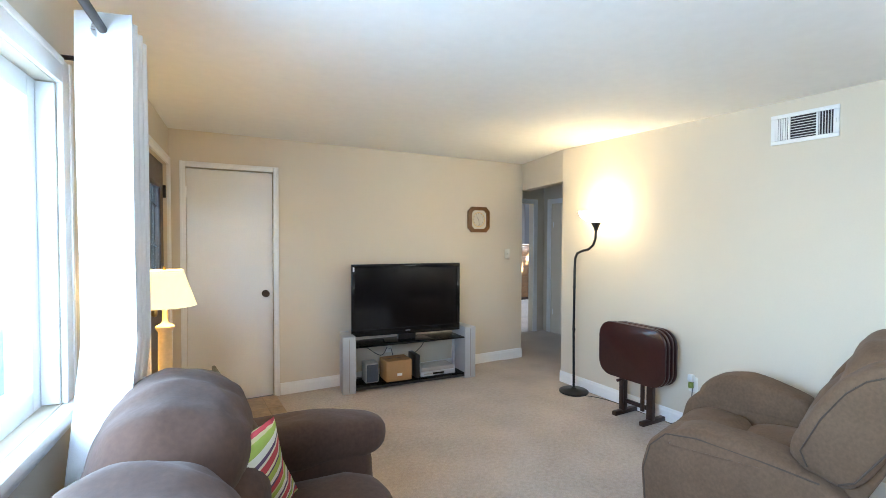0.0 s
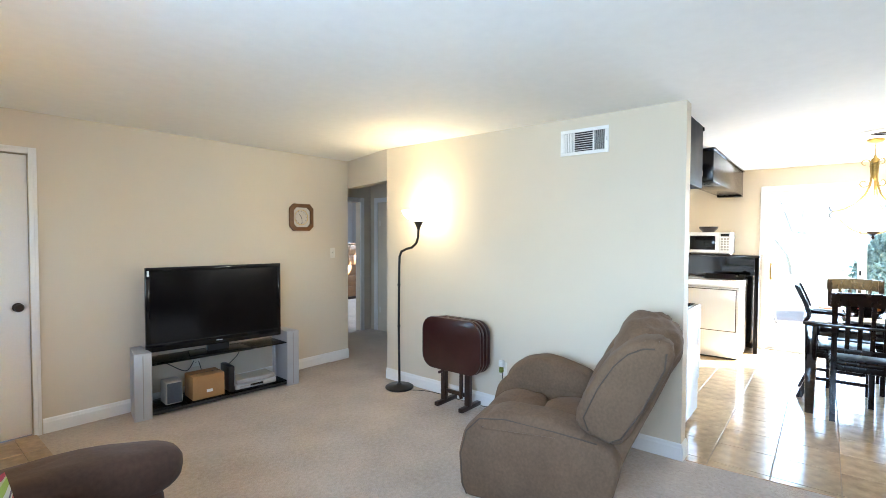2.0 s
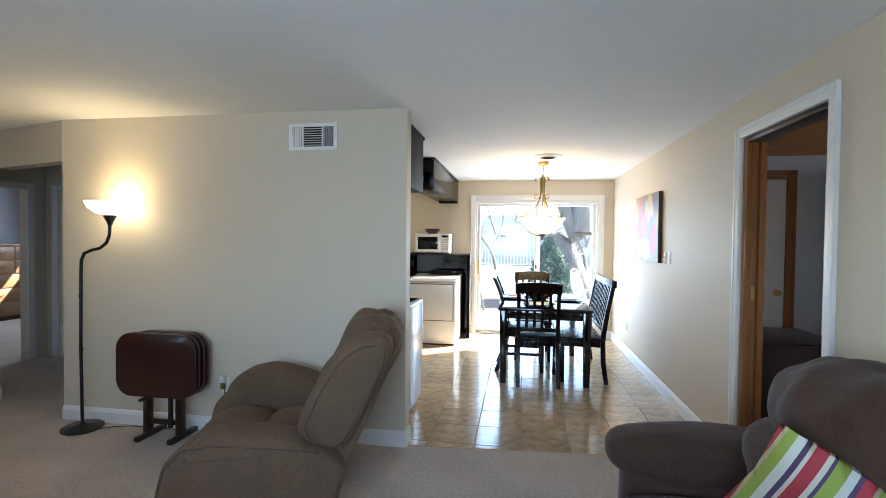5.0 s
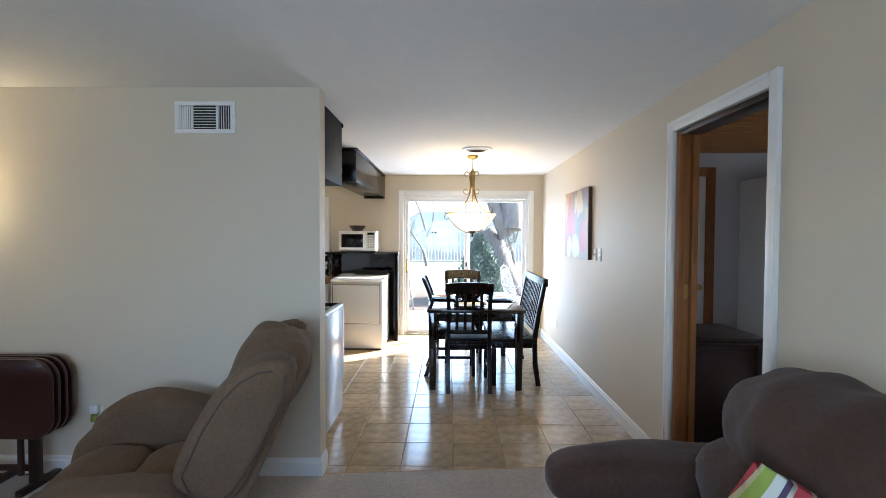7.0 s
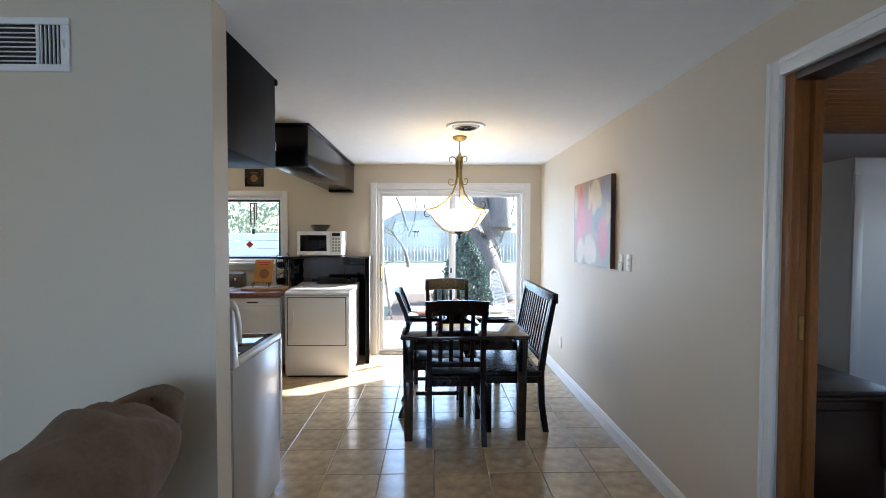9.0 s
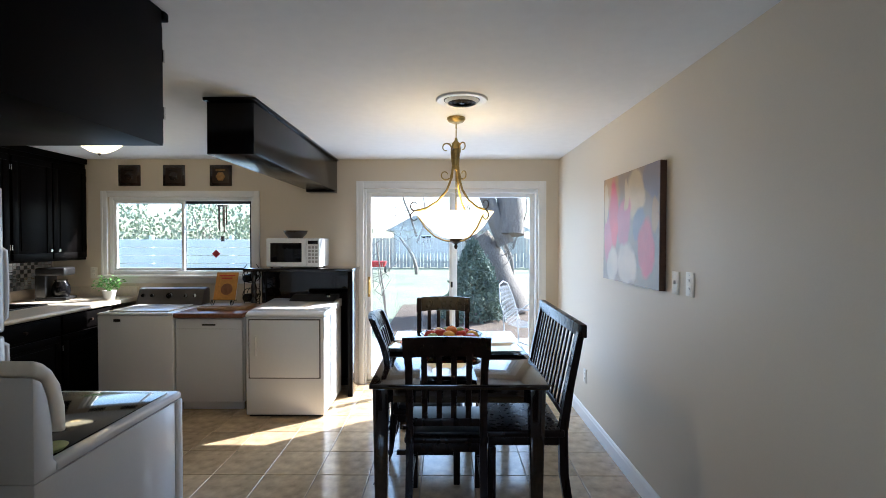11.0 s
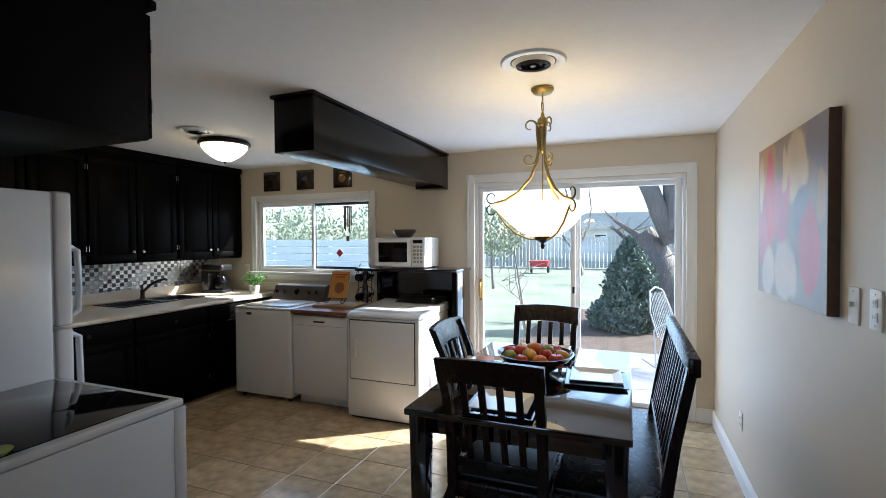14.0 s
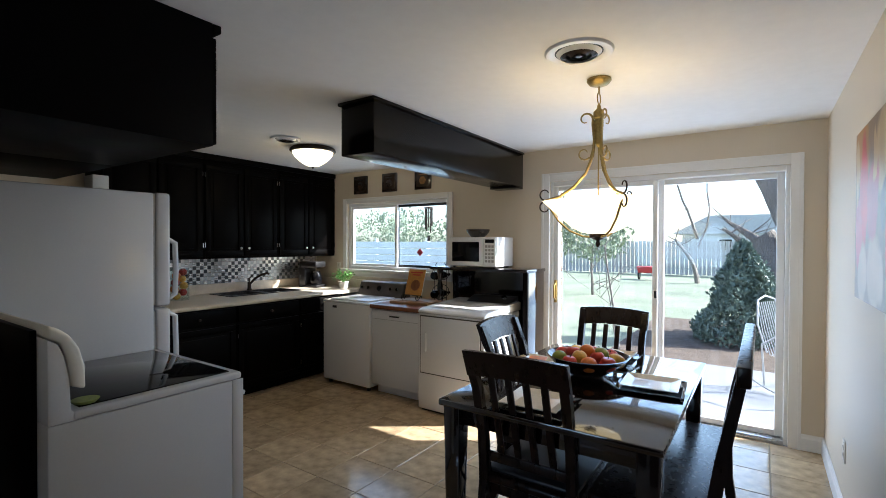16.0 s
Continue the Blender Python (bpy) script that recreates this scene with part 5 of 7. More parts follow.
for k in range(3):
    turn = Matrix.Rotation(radians(100 + 120 * k), 4, "Z")
    arm = [(0.026, 2.14), (0.022, 2.03), (0.03, 1.95), (0.065, 1.86), (0.13, 1.785), (0.21, 1.735), (0.285, 1.715)]
    a = part("arm", tube([turn @ Vector((r, 0, z)) for r, z in arm], 0.008, 8), GOLD, ch)
    top = [(0.024, 2.04), (0.032, 2.12)] + spiral(0.068, 2.15, 0.037, math.pi, -0.6 * math.pi, 16, 0.55)
    part("scroll", tube([turn @ Vector((r, 0, z)) for r, z in top], 0.0065, 6, 0.003), GOLD, a)
    mid = [(0.028, 1.99), (0.04, 1.945)] + spiral(0.075, 1.965, 0.035, -0.75 * math.pi, 0.9 * math.pi, 14, 0.5)
    part("scroll", tube([turn @ Vector((r, 0, z)) for r, z in mid], 0.0055, 6, 0.003), GOLD, a)
    for s in (1, -1):
        tip = spiral(0.285, 1.715 + s * 0.038, 0.036, -s * 0.5 * math.pi, s * 0.9 * math.pi, 12, 0.5)
        part("tip_scroll", tube([turn @ Vector((r, 0, z)) for r, z in tip], 0.005, 6, 0.003), BRONZE, a)
    lower = [(0.285, 1.715), (0.25, 1.66), (0.21, 1.60), (0.15, 1.545), (0.08, 1.515), (0.03, 1.51)]
    part("cage_rib", tube([turn @ Vector((r, 0, z)) for r, z in lower], 0.0055, 8), GOLD, a)
# alabaster bowl with a fluted, three-lobed rim
b = bmesh.new()
rows = []
for r, z in ((0.02, 1.525), (0.08, 1.535), (0.14, 1.565), (0.19, 1.61), (0.23, 1.66), (0.265, 1.705), (0.268, 1.71), (0.225, 1.665), (0.13, 1.575), (0.02, 1.535)):
    row = []
    for k in range(48):
        a = 2 * math.pi * k / 48
        lobe = 1 + 0.10 * max(0, (z - 1.6) / 0.1) * math.cos(3 * (a - radians(100)))
        row.append(b.verts.new((r * lobe * math.cos(a), r * lobe * math.sin(a), z)))
    rows.append(row)
for r0, r1 in zip(rows, rows[1:]):
    for k in range(48):
        b.faces.new((r0[k], r0[(k + 1) % 48], r1[(k + 1) % 48], r1[k]))
part("bowl", b, GLOWGLASS, ch, "glowing cream alabaster glass bowl").visible_shadow = False
part("finial", lathe([(0, 1.455), (0.008, 1.46), (0.013, 1.475), (0.008, 1.49), (0.03, 1.502), (0.045, 1.51), (0.045, 1.528), (0, 1.528)], 20), BRONZE, ch)


def ceiling_diffuser(x, y, r, label):
    d = thing("ceiling_vent", at(x, y, C), label, "air vent", "round ceiling vents")
    part("backing", lathe([(0, -0.0015), (r * 0.8, -0.0015), (r * 0.8, -0.0005), (0, -0.0005)], 32), BLACKPLASTIC, d)
    part("flange", lathe([(r * 0.70, -0.004), (r * 0.80, -0.014), (r * 0.96, -0.012), (r, -0.004), (r, -0.0005), (r * 0.7, -0.0005)], 48), TRIM, d)
    for f in (0.22, 0.38, 0.54):
        part("cone_ring", lathe([(r * f, -0.020), (r * (f + 0.11), -0.006), (r * (f + 0.12), -0.007), (r * f, -0.022)], 40), BRONZE if f < 0.5 else TRIM, d)
    part("screw", lathe([(0, -0.026), (r * 0.1, -0.024), (r * 0.1, -0.012), (0, -0.012)], 14), BRONZE, d)
    return d


ceiling_diffuser(7.60, -0.465, 0.155, "round white ceiling air diffuser near the chandelier")
ceiling_diffuser(7.995, 2.18, 0.125, "round white ceiling air diffuser in the kitchen")
fm = thing("flush_ceiling_light", at(8.385, 2.30, C), "bronze flush ceiling light with lit glass bowl", "ceiling light")
part("pan", lathe([(0, -0.001), (0.19, -0.001), (0.205, -0.015), (0.21, -0.032), (0.20, -0.042), (0.16, -0.044), (0, -0.044)], 48), BRONZE, fm)
part("bowl", lathe([(0.185, -0.042), (0.178, -0.065), (0.15, -0.10), (0.11, -0.135), (0.06, -0.165), (0.015, -0.175), (0, -0.175)], 40), GLOWBOWL, fm, "glowing frosted white glass").visible_shadow = False
part("finial", lathe([(0, -0.195), (0.008, -0.19), (0.013, -0.178), (0.008, -0.172), (0, -0.172)], 14), BRONZE, fm)

# ---- painting ----
pt = thing("canvas_painting", at(7.28, YR, 1.248), "abstract red, cream and amber canvas painting", "painting")
EDGE = mat("dark_canvas_edge", (0.10, 0.045, 0.022), 0.7, var=0.4, scale=6, fine=40)


def painting_material(name, ground, blobs):
    """Soft brushed shapes of colour: each blob is (colour, x, z, half width, half height)."""
    m = bpy.data.materials.new(name)
    m.use_nodes = True
    n, l = m.node_tree.nodes, m.node_tree.links
    co, nz = n.new("ShaderNodeTexCoord"), n.new("ShaderNodeTexNoise")
    nz.inputs["Scale"].default_value, nz.inputs["Detail"].default_value = 5.0, 4
    l.new(co.outputs["Object"], nz.inputs["Vector"])
    off = n.new("ShaderNodeVectorMath")
    off.operation = "MULTIPLY_ADD"
    off.inputs[1].default_value = (0.14, 0.14, 0.14)
    l.new(nz.outputs["Color"], off.inputs[0])
    l.new(co.outputs["Object"], off.inputs[2])
    current = None
    for color, x, z, rx, rz in blobs:
        mp, ln, rg, mx = n.new("ShaderNodeMapping"), n.new("ShaderNodeVectorMath"), n.new("ShaderNodeMapRange"), n.new("ShaderNodeMix")
        mp.inputs["Location"].default_value = (-(x + 0.07) / rx, 0, -(z + 0.07) / rz)
        mp.inputs["Scale"].default_value = (1 / rx, 0, 1 / rz)
        l.new(off.outputs[0], mp.inputs["Vector"])
        ln.operation = "LENGTH"
        l.new(mp.outputs[0], ln.inputs[0])
        rg.inputs["From Min"].default_value, rg.inputs["From Max"].default_value = 1.12, 0.88
        l.new(ln.outputs["Value"], rg.inputs["Value"])
        mx.data_type = "RGBA"
        l.new(rg.outputs[0], mx.inputs["Factor"])
        if current is None:
            mx.inputs[6].default_value = (*ground, 1)
        else:
            l.new(current, mx.inputs[6])
        mx.inputs[7].default_value = (*color, 1)
        current = mx.outputs[2]
    shade, mul = n.new("ShaderNodeMapRange"), n.new("ShaderNodeHueSaturation")
    shade.inputs["To Min"].default_value, shade.inputs["To Max"].default_value = 0.6, 1.3
    l.new(nz.outputs["Fac"], shade.inputs["Value"])
    l.new(current, mul.inputs["Color"])
    l.new(shade.outputs[0], mul.inputs["Value"])
    b = n["Principled BSDF"]
    l.new(mul.outputs[0], b.inputs["Base Color"])
    b.inputs["Roughness"].default_value = 0.42
    bp, weave = n.new("ShaderNodeBump"), n.new("ShaderNodeTexNoise")
    weave.inputs["Scale"].default_value = 60
    l.new(co.outputs["Object"], weave.inputs["Vector"])
    bp.inputs["Strength"].default_value, bp.inputs["Distance"].default_value = 0.3, 0.002
    l.new(weave.outputs["Fac"], bp.inputs["Height"])
    l.new(bp.outputs[0], b.inputs["Normal"])
    return m


RED, CREAM, AMBER, ROSE, GREY, WHITE = (0.50, 0.028, 0.02), (0.52, 0.36, 0.16), (0.40, 0.20, 0.035), (0.45, 0.085, 0.09), (0.17, 0.12, 0.11), (0.50, 0.40, 0.29)
ABSTRACT = painting_material("abstract_oil_painting", (0.24, 0.15, 0.07), [
    (AMBER, 0.74, 0.60, 0.16, 0.14), (GREY, 0.08, 0.62, 0.14, 0.10), (RED, 0.68, 0.44, 0.09, 0.22), (CREAM, 0.33, 0.55, 0.13, 0.14), (ROSE, 0.50, 0.38, 0.11, 0.17), (GREY, 0.26, 0.36, 0.09, 0.10),
    (RED, 0.16, 0.22, 0.10, 0.17), (CREAM, 0.47, 0.57, 0.03, 0.10), (WHITE, 0.46, 0.12, 0.15, 0.12), (ROSE, 0.80, 0.28, 0.07, 0.15), (WHITE, 0.70, 0.10, 0.09, 0.13), (CREAM, 0.83, 0.52, 0.04, 0.13), (AMBER, 0.05, 0.42, 0.05, 0.11)])
part("canvas", box(0, 0.88, 0.001, 0.036, 0, 0.70, 0.002), EDGE, pt)
part("painted_face", box(0.0005, 0.8795, 0.036, 0.0375, 0.0005, 0.6995), ABSTRACT, pt, "abstract red, cream and amber brushwork")

# ---- stove ----
sv = thing("electric_range", at(5.80, 0.69, 0), "white electric range with black glass cooktop", "stove")
part("body", box(0.17, 0.80, 0.0, 0.755, 0.05, 0.885, 0.006), DIMWHITE, sv)
part("cooktop_frame", box(0.235, 0.838, -0.004, 0.759, 0.886, 0.9165, 0.011, 4), DIMWHITE, sv)
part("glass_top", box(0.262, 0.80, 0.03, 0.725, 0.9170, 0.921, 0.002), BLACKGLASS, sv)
bg = part("backguard", prism([(0.170, 0.8855), (0.262, 0.8855), (0.250, 0.905), (0.232, 0.925), (0.228, 1.03), (0.215, 1.10), (0.198, 1.145), (0.170, 1.165)], 0.755, "y", 0.004, 2), DIMWHITE, sv)
part("console_cap", prism([(0.170, 1.169), (0.202, 1.150), (0.219, 1.10), (0.232, 1.00), (0.272, 0.985), (0.270, 1.06), (0.255, 1.125), (0.228, 1.17), (0.200, 1.195), (0.170, 1.21)], 0.765, "y", 0.010, 3), IVORY, bg, "cream rounded console cap", m=Matrix.Translation((0, -0.005, 0)))
part("clock_panel", box(0.262, 0.275, 0.26, 0.50, 1.03, 1.085, 0.003), BLACKGLASS, bg)
for y in (0.07, 0.17, 0.59, 0.69):
    part("control_knob", lathe([(0, 0), (0.024, 0), (0.022, 0.02), (0, 0.022)], 18, Matrix.Translation((0.266, y, 1.05)) @ pose(0, 0, 0, 0, 80)), DIMWHITE, bg)
od = part("oven_door", box(0.80, 0.835, 0.01, 0.745, 0.24, 0.86, 0.008), DIMWHITE, sv)
part("oven_window", box(0.834, 0.838, 0.14, 0.61, 0.38, 0.66, 0.002), BLACKGLASS, od)
part("oven_handle", tube([(0.83, 0.05, 0.80), (0.875, 0.05, 0.805), (0.875, 0.70, 0.805), (0.83, 0.70, 0.80)], 0.012, 8), DIMWHITE, od)
part("drawer", box(0.80, 0.832, 0.01, 0.745, 0.06, 0.225, 0.008), DIMWHITE, sv)
part("side_trim", box(0.795, 0.845, -0.002, 0.008, 0.30, 0.885, 0.003), DIMWHITE, sv)
part("rear_panel", box(0.150, 0.1695, 0.095, 0.754, 0.03, 1.185, 0.003), BLACKCAB, sv)
part("kick", box(0.18, 0.78, 0.03, 0.72, 0.0, 0.049), BLACKPLASTIC, sv)
# Yellow-green spot at the cooktop corner, modelled as a small dish.
sr = thing("spoon_rest", at(6.09, 0.75, 0.9215), "small yellow-green dish on the cooktop corner", "spoon rest")
part("dish", lathe([(0, 0), (0.03, 0), (0.042, 0.012), (0.038, 0.013), (0, 0.004)], 20), GREENFRUIT, sr)

# ---- refrigerator ----
rf = thing("refrigerator", at(5.885, 1.455, 0), "white top-freezer refrigerator standing beside the range", "refrigerator")
part("cabinet", box(0.0, 0.74, 0.0, 0.76, 0.03, 1.732, 0.008), DIMWHITE, rf)
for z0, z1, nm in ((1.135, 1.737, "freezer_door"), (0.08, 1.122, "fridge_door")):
    d = part(nm, box(0.752, 0.825, 0.002, 0.758, z0, z1, 0.014, 3), DIMWHITE, rf)
    part("gasket", box(0.741, 0.751, 0.01, 0.75, z0 + 0.01, z1 - 0.01), GREYAPP, d)
    hz0, hz1 = (1.16, 1.50) if z0 > 1 else (0.62, 1.10)
    part("handle", tube([(0.82, 0.05, hz0), (0.87, 0.05, hz0 + 0.03), (0.875, 0.05, (hz0 + hz1) / 2), (0.87, 0.05, hz1 - 0.03), (0.82, 0.05, hz1)], 0.014, 10), DIMWHITE, d)
part("hinge_cover", box(0.70, 0.80, 0.66, 0.74, 1.733, 1.756, 0.006), DIMWHITE, rf)
part("kick_grille", box(0.72, 0.76, 0.03, 0.73, 0.0, 0.075, 0.004), GREYAPP, rf)
pk = thing("white_carton", at(6.55, 1.97, 1.7325), "white carton on top of the refrigerator", "box")
part("carton", box(-0.04, 0.04, -0.06, 0.06, 0, 0.12, 0.004), PAPER, pk)

# ---- cabinets ----


def cabinet_door(parent, m, w, h, material, knob_at=None):
    """A raised-panel door in the local xz plane, its face towards -y."""
    fr = bmesh.new()
    for a, b, c, d in ((0, w, 0, 0.055), (0, w, h - 0.055, h), (0, 0.055, 0.055, h - 0.055), (w - 0.055, w, 0.055, h - 0.055)):
        box(a, b, -0.02, 0.0, c, d, 0.003, bm=fr)
    fr.transform(m)
    door = part("door", fr, material, parent)
    pn = box(0.05, w - 0.05, -0.013, -0.001, 0.05, h - 0.05, 0.003)
    box(0.08, w - 0.08, -0.019, -0.012, 0.08, h - 0.08, 0.006, bm=pn)
    pn.transform(m)
    part("panel", pn, material, door)
    if knob_at:
        k = lathe([(0, 0), (0.006, 0), (0.006, 0.012), (0.013, 0.018), (0.015, 0.024), (0.010, 0.03), (0, 0.032)], 14, Matrix.Translation((knob_at[0], -0.02, knob_at[1])) @ pose(0, 0, 0, 90))
        k.transform(m)
        part("knob", k, CHROME, door)
    for z in (0.09, h - 0.13):
        hx = w + 0.004 if (knob_at and knob_at[0] < w / 2) else -0.004
        hb = lathe([(0, 0), (0.004, 0.0), (0.004, 0.045), (0, 0.045)], 8, Matrix.Translation((hx, -0.017, z)))
        hb.transform(m)
        part("hinge", hb, CHROME, door)
    return door


# over the range and refrigerator, facing +x
TO_PX = Matrix(((0, -1, 0, 0), (1, 0, 0, 0), (0, 0, 1, 0), (0, 0, 0, 1)))
for i, (y0, y1) in enumerate(((0.668, 1.57), (1.575, 2.45))):
    uc = thing("wall_cabinet", at(0, 0, 0), "black-painted wall cabinet hung above the range" if i == 0 else "black-painted wall cabinet above the refrigerator", "cabinet", "upper cabinets")
    part("body", box(XV + 0.121, 6.50, y0, y1, 1.864, C - 0.001, 0.002), BLACKCAB, uc)
    part("crown", box(6.50, 6.535, y0 - 0.006, y1, C - 0.035, C - 0.002, 0.006), BLACKCAB, uc)
    half = (y1 - y0) / 2
    for k in range(2):
        m = Matrix.Translation((6.501, y0 + 0.01 + k * half, 1.875)) @ TO_PX
        cabinet_door(uc, m, half - 0.02, 0.43, BLACKCAB, (0.06 if k else half - 0.08, 0.06))

# over the sink, facing -y
SF = 3.40  # front of the cabinets over the sink
for i, x in enumerate((7.085, 7.945, 8.805)):
    sc = thing("wall_cabinet", at(0, 0, 0), "tall black-painted two-door cabinet above the sink counter", "cabinet", "upper cabinets")
    part("body", box(x, x + 0.858, SF, YS - 0.001, 1.31, C - 0.03, 0.002), BLACKCAB, sc)
    part("crown", box(x, x + 0.858, SF - 0.025, SF, C - 0.06, C - 0.002, 0.006), BLACKCAB, sc)
    for k in range(2):
        cabinet_door(sc, Matrix.Translation((x + 0.012 + k * 0.423, SF - 0.001, 1.335)), 0.408, 0.92, BLACKCAB, (0.37 if k == 0 else 0.04, 0.08))

CF = 2.85  # counter front
x = 6.75
for i, w in enumerate((0.50, 0.72, 0.72, 0.62)):
    bc = thing("base_cabinet", at(0, 0, 0), "black-painted base cabinet under the sink counter", "cabinet", "base cabinets")
    part("body", box(x, x + w - 0.002, CF + 0.03, YS - 0.001, 0.09, 0.885, 0.002), BLACKCAB, bc)
    part("toe_kick", box(x, x + w - 0.002, CF + 0.10, YS - 0.01, 0.0, 0.089), BLACKCAB, bc)
    dd = part("drawer", box(x + 0.012, x + w - 0.014, CF + 0.01, CF + 0.029, 0.73, 0.87, 0.004), BLACKCAB, bc)
    part("knob", lathe([(0, 0), (0.006, 0), (0.013, 0.018), (0.012, 0.028), (0, 0.03)], 12, Matrix.Translation((x + w / 2, CF + 0.01, 0.80)) @ pose(0, 0, 0, 90)), BRONZE, dd)
    m = Matrix.Translation((x + 0.012, CF + 0.029, 0.10))
    cabinet_door(bc, m, w - 0.026, 0.61, BLACKCAB)
    x += w
ct = thing("countertop", at(0, 0, 0), "cream laminate L-shaped countertop with backsplash lip", "countertop")
ctb = wall_mesh(6.72, XF - 0.001, CF, YS - 0.001, 0.038, [(8.15, 8.99, 3.25, 3.62)])
ctb.transform(Matrix(((1, 0, 0, 0), (0, 0, 1, 0), (0, 1, 0, 0.886), (0, 0, 0, 1))))
part("slab", ctb, COUNTER, ct)
part("front_edge", tube([(6.72, CF, 0.905), (9.2, CF, 0.905)], 0.019, 10), COUNTER, ct)
part("backsplash_lip", box(6.72, XF - 0.02, YS - 0.021, YS - 0.001, 0.925, 1.025, 0.004), COUNTER, ct)
part("backsplash_lip", box(XF - 0.02, XF - 0.001, 2.86, YS - 0.001, 0.925, 1.025, 0.004), COUNTER, ct)

sk = thing("sink", at(8.57, 3.445, 0.925), "black double-bowl drop-in sink", "sink")
for a, b in ((-0.43, 0.0), (0.0, 0.43)):
    w = wall_mesh(a, b, -0.20, 0.20, 0.008, [(a + 0.03, b - 0.03, -0.165, 0.145)])
    w.transform(Matrix(((1, 0, 0, 0), (0, 0, 1, 0), (0, 1, 0, 0.0005), (0, 0, 0, 1))))
    part("rim", w, BLACKPLASTIC, sk)
    bw = bmesh.new()
    lo, hi = (a + 0.03, b - 0.03), (-0.165, 0.145)
    for quad in (((lo[0], hi[0], 0), (lo[1], hi[0], 0), (lo[1], hi[0], -0.18), (lo[0], hi[0], -0.18)), ((lo[0], hi[1], 0), (lo[0], hi[1], -0.18), (lo[1], hi[1], -0.18), (lo[1], hi[1], 0)),
                 ((lo[0], hi[0], 0), (lo[0], hi[0], -0.18), (lo[0], hi[1], -0.18), (lo[0], hi[1], 0)), ((lo[1], hi[0], 0), (lo[1], hi[1], 0), (lo[1], hi[1], -0.18), (lo[1], hi[0], -0.18)),
                 ((lo[0], hi[0], -0.18), (lo[1], hi[0], -0.18), (lo[1], hi[1], -0.18), (lo[0], hi[1], -0.18))):
        bw.faces.new([bw.verts.new(p) for p in quad])
    part("bowl", bw, BLACKPLASTIC, sk)
fc = thing("faucet", at(8.62, 3.665, 0.925), "dark bronze single-lever pull-out faucet", "faucet")
part("base", lathe([(0, 0), (0.028, 0), (0.026, 0.02), (0.02, 0.03), (0.02, 0.10), (0, 0.105)], 18), BRONZE, fc)
part("spout", tube([(0, 0, 0.07), (0.03, -0.06, 0.14), (0.07, -0.13, 0.185), (0.10, -0.19, 0.205), (0.11, -0.21, 0.19)], 0.014, 12, 0.012), BRONZE, fc)
part("lever", tube([(0, 0, 0.10), (0, 0.005, 0.14), (0.04, -0.02, 0.185)], 0.009, 10, 0.006), BRONZE, fc)

# mosaic backsplash panel: small steel and glass squares
bs = thing("mosaic_backsplash", at(0, 0, 0), "grey and steel checker mosaic backsplash", "backsplash")
part("backing", box(6.62, XF - 0.021, YS - 0.006, YS - 0.001, 1.026, 1.309), GREYAPP, bs)
for shade, mt in ((0, STEEL), (1, mat("dark_glass_mosaic", (0.10, 0.11, 0.12), 0.15, var=0.3, scale=9)), (2, mat("pale_glass_mosaic", (0.45, 0.48, 0.50), 0.2, var=0.2, scale=9))):
    verts, faces = [], []
    cols, rws, s = 76, 7, 0.0375
    for i in range(cols):
        for k in range(rws):
            pick = 0 if (i + k) % 2 == 0 else (1 if (i * 7 + k * 3) % 5 < 3 else 2)
            if pick != shade:
                continue
            x0, z0 = 6.64 + i * 0.0395, 1.029 + k * 0.0395
            n = len(verts)
            for yy in (YS - 0.010, YS - 0.0055):
                verts += [(x0, yy, z0), (x0 + s - 0.003, yy, z0), (x0 + s - 0.003, yy, z0 + s - 0.003), (x0, yy, z0 + s - 0.003)]
            faces += [(n, n + 1, n + 2, n + 3), (n, n + 4, n + 5, n + 1), (n + 1, n + 5, n + 6, n + 2), (n + 2, n + 6, n + 7, n + 3), (n + 3, n + 7, n + 4, n)]
    me = bpy.data.meshes.new("mosaic")
    me.from_pydata(verts, [], faces)
    me.materials.append(mt)
    ob = new("mosaic", me)
    ob.parent = bs
    ob["kind"] = "stuff"

cm = thing("coffee_maker", at(9.38, 3.48, 0.925, 15), "black coffee maker in the counter corner", "coffee maker")
part("base", box(-0.11, 0.11, -0.13, 0.13, 0, 0.03, 0.01), BLACKPLASTIC, cm)
part("tower", box(-0.11, 0.11, 0.04, 0.13, 0.03, 0.25, 0.012), BLACKPLASTIC, cm)
part("brew_head", box(-0.11, 0.11, -0.12, 0.13, 0.24, 0.32, 0.02, 3), BLACKPLASTIC, cm)
part("carafe", lathe([(0, 0), (0.065, 0), (0.078, 0.05), (0.07, 0.11), (0.05, 0.15), (0.055, 0.165), (0, 0.165)], 24, Matrix.Translation((0, -0.04, 0.032))), BLACKGLASS, cm)
wall_plate(XF - 0.0, 3.33, 1.17, FACE_NEG_X, "ivory wall outlet in the counter corner", "outlet", "wall_outlet")
fk = thing("fruit_stack", at(7.72, 3.42, 0.925), "tall glass jar stacked with apples and lemons", "jar")
for k, mt in enumerate((YELLOWFRUIT, REDFRUIT, ORANGEFRUIT, YELLOWFRUIT, REDFRUIT, YELLOWFRUIT, ORANGEFRUIT, REDFRUIT)):
    c = cushion(0.075, 0.075, 0.07, 2.1, 14, 9)
    c.transform(Matrix.Translation((0.035 * (1 if k % 2 else -1), 0.02 * (k % 3 - 1), 0.04 + 0.032 * k)))
    part("fruit", c, mt, fk, smooth=80)
part("jar", lathe([(0, 0), (0.085, 0), (0.088, 0.01), (0.088, 0.30), (0.082, 0.30), (0.082, 0.012), (0, 0.006)], 28), PANE, fk)

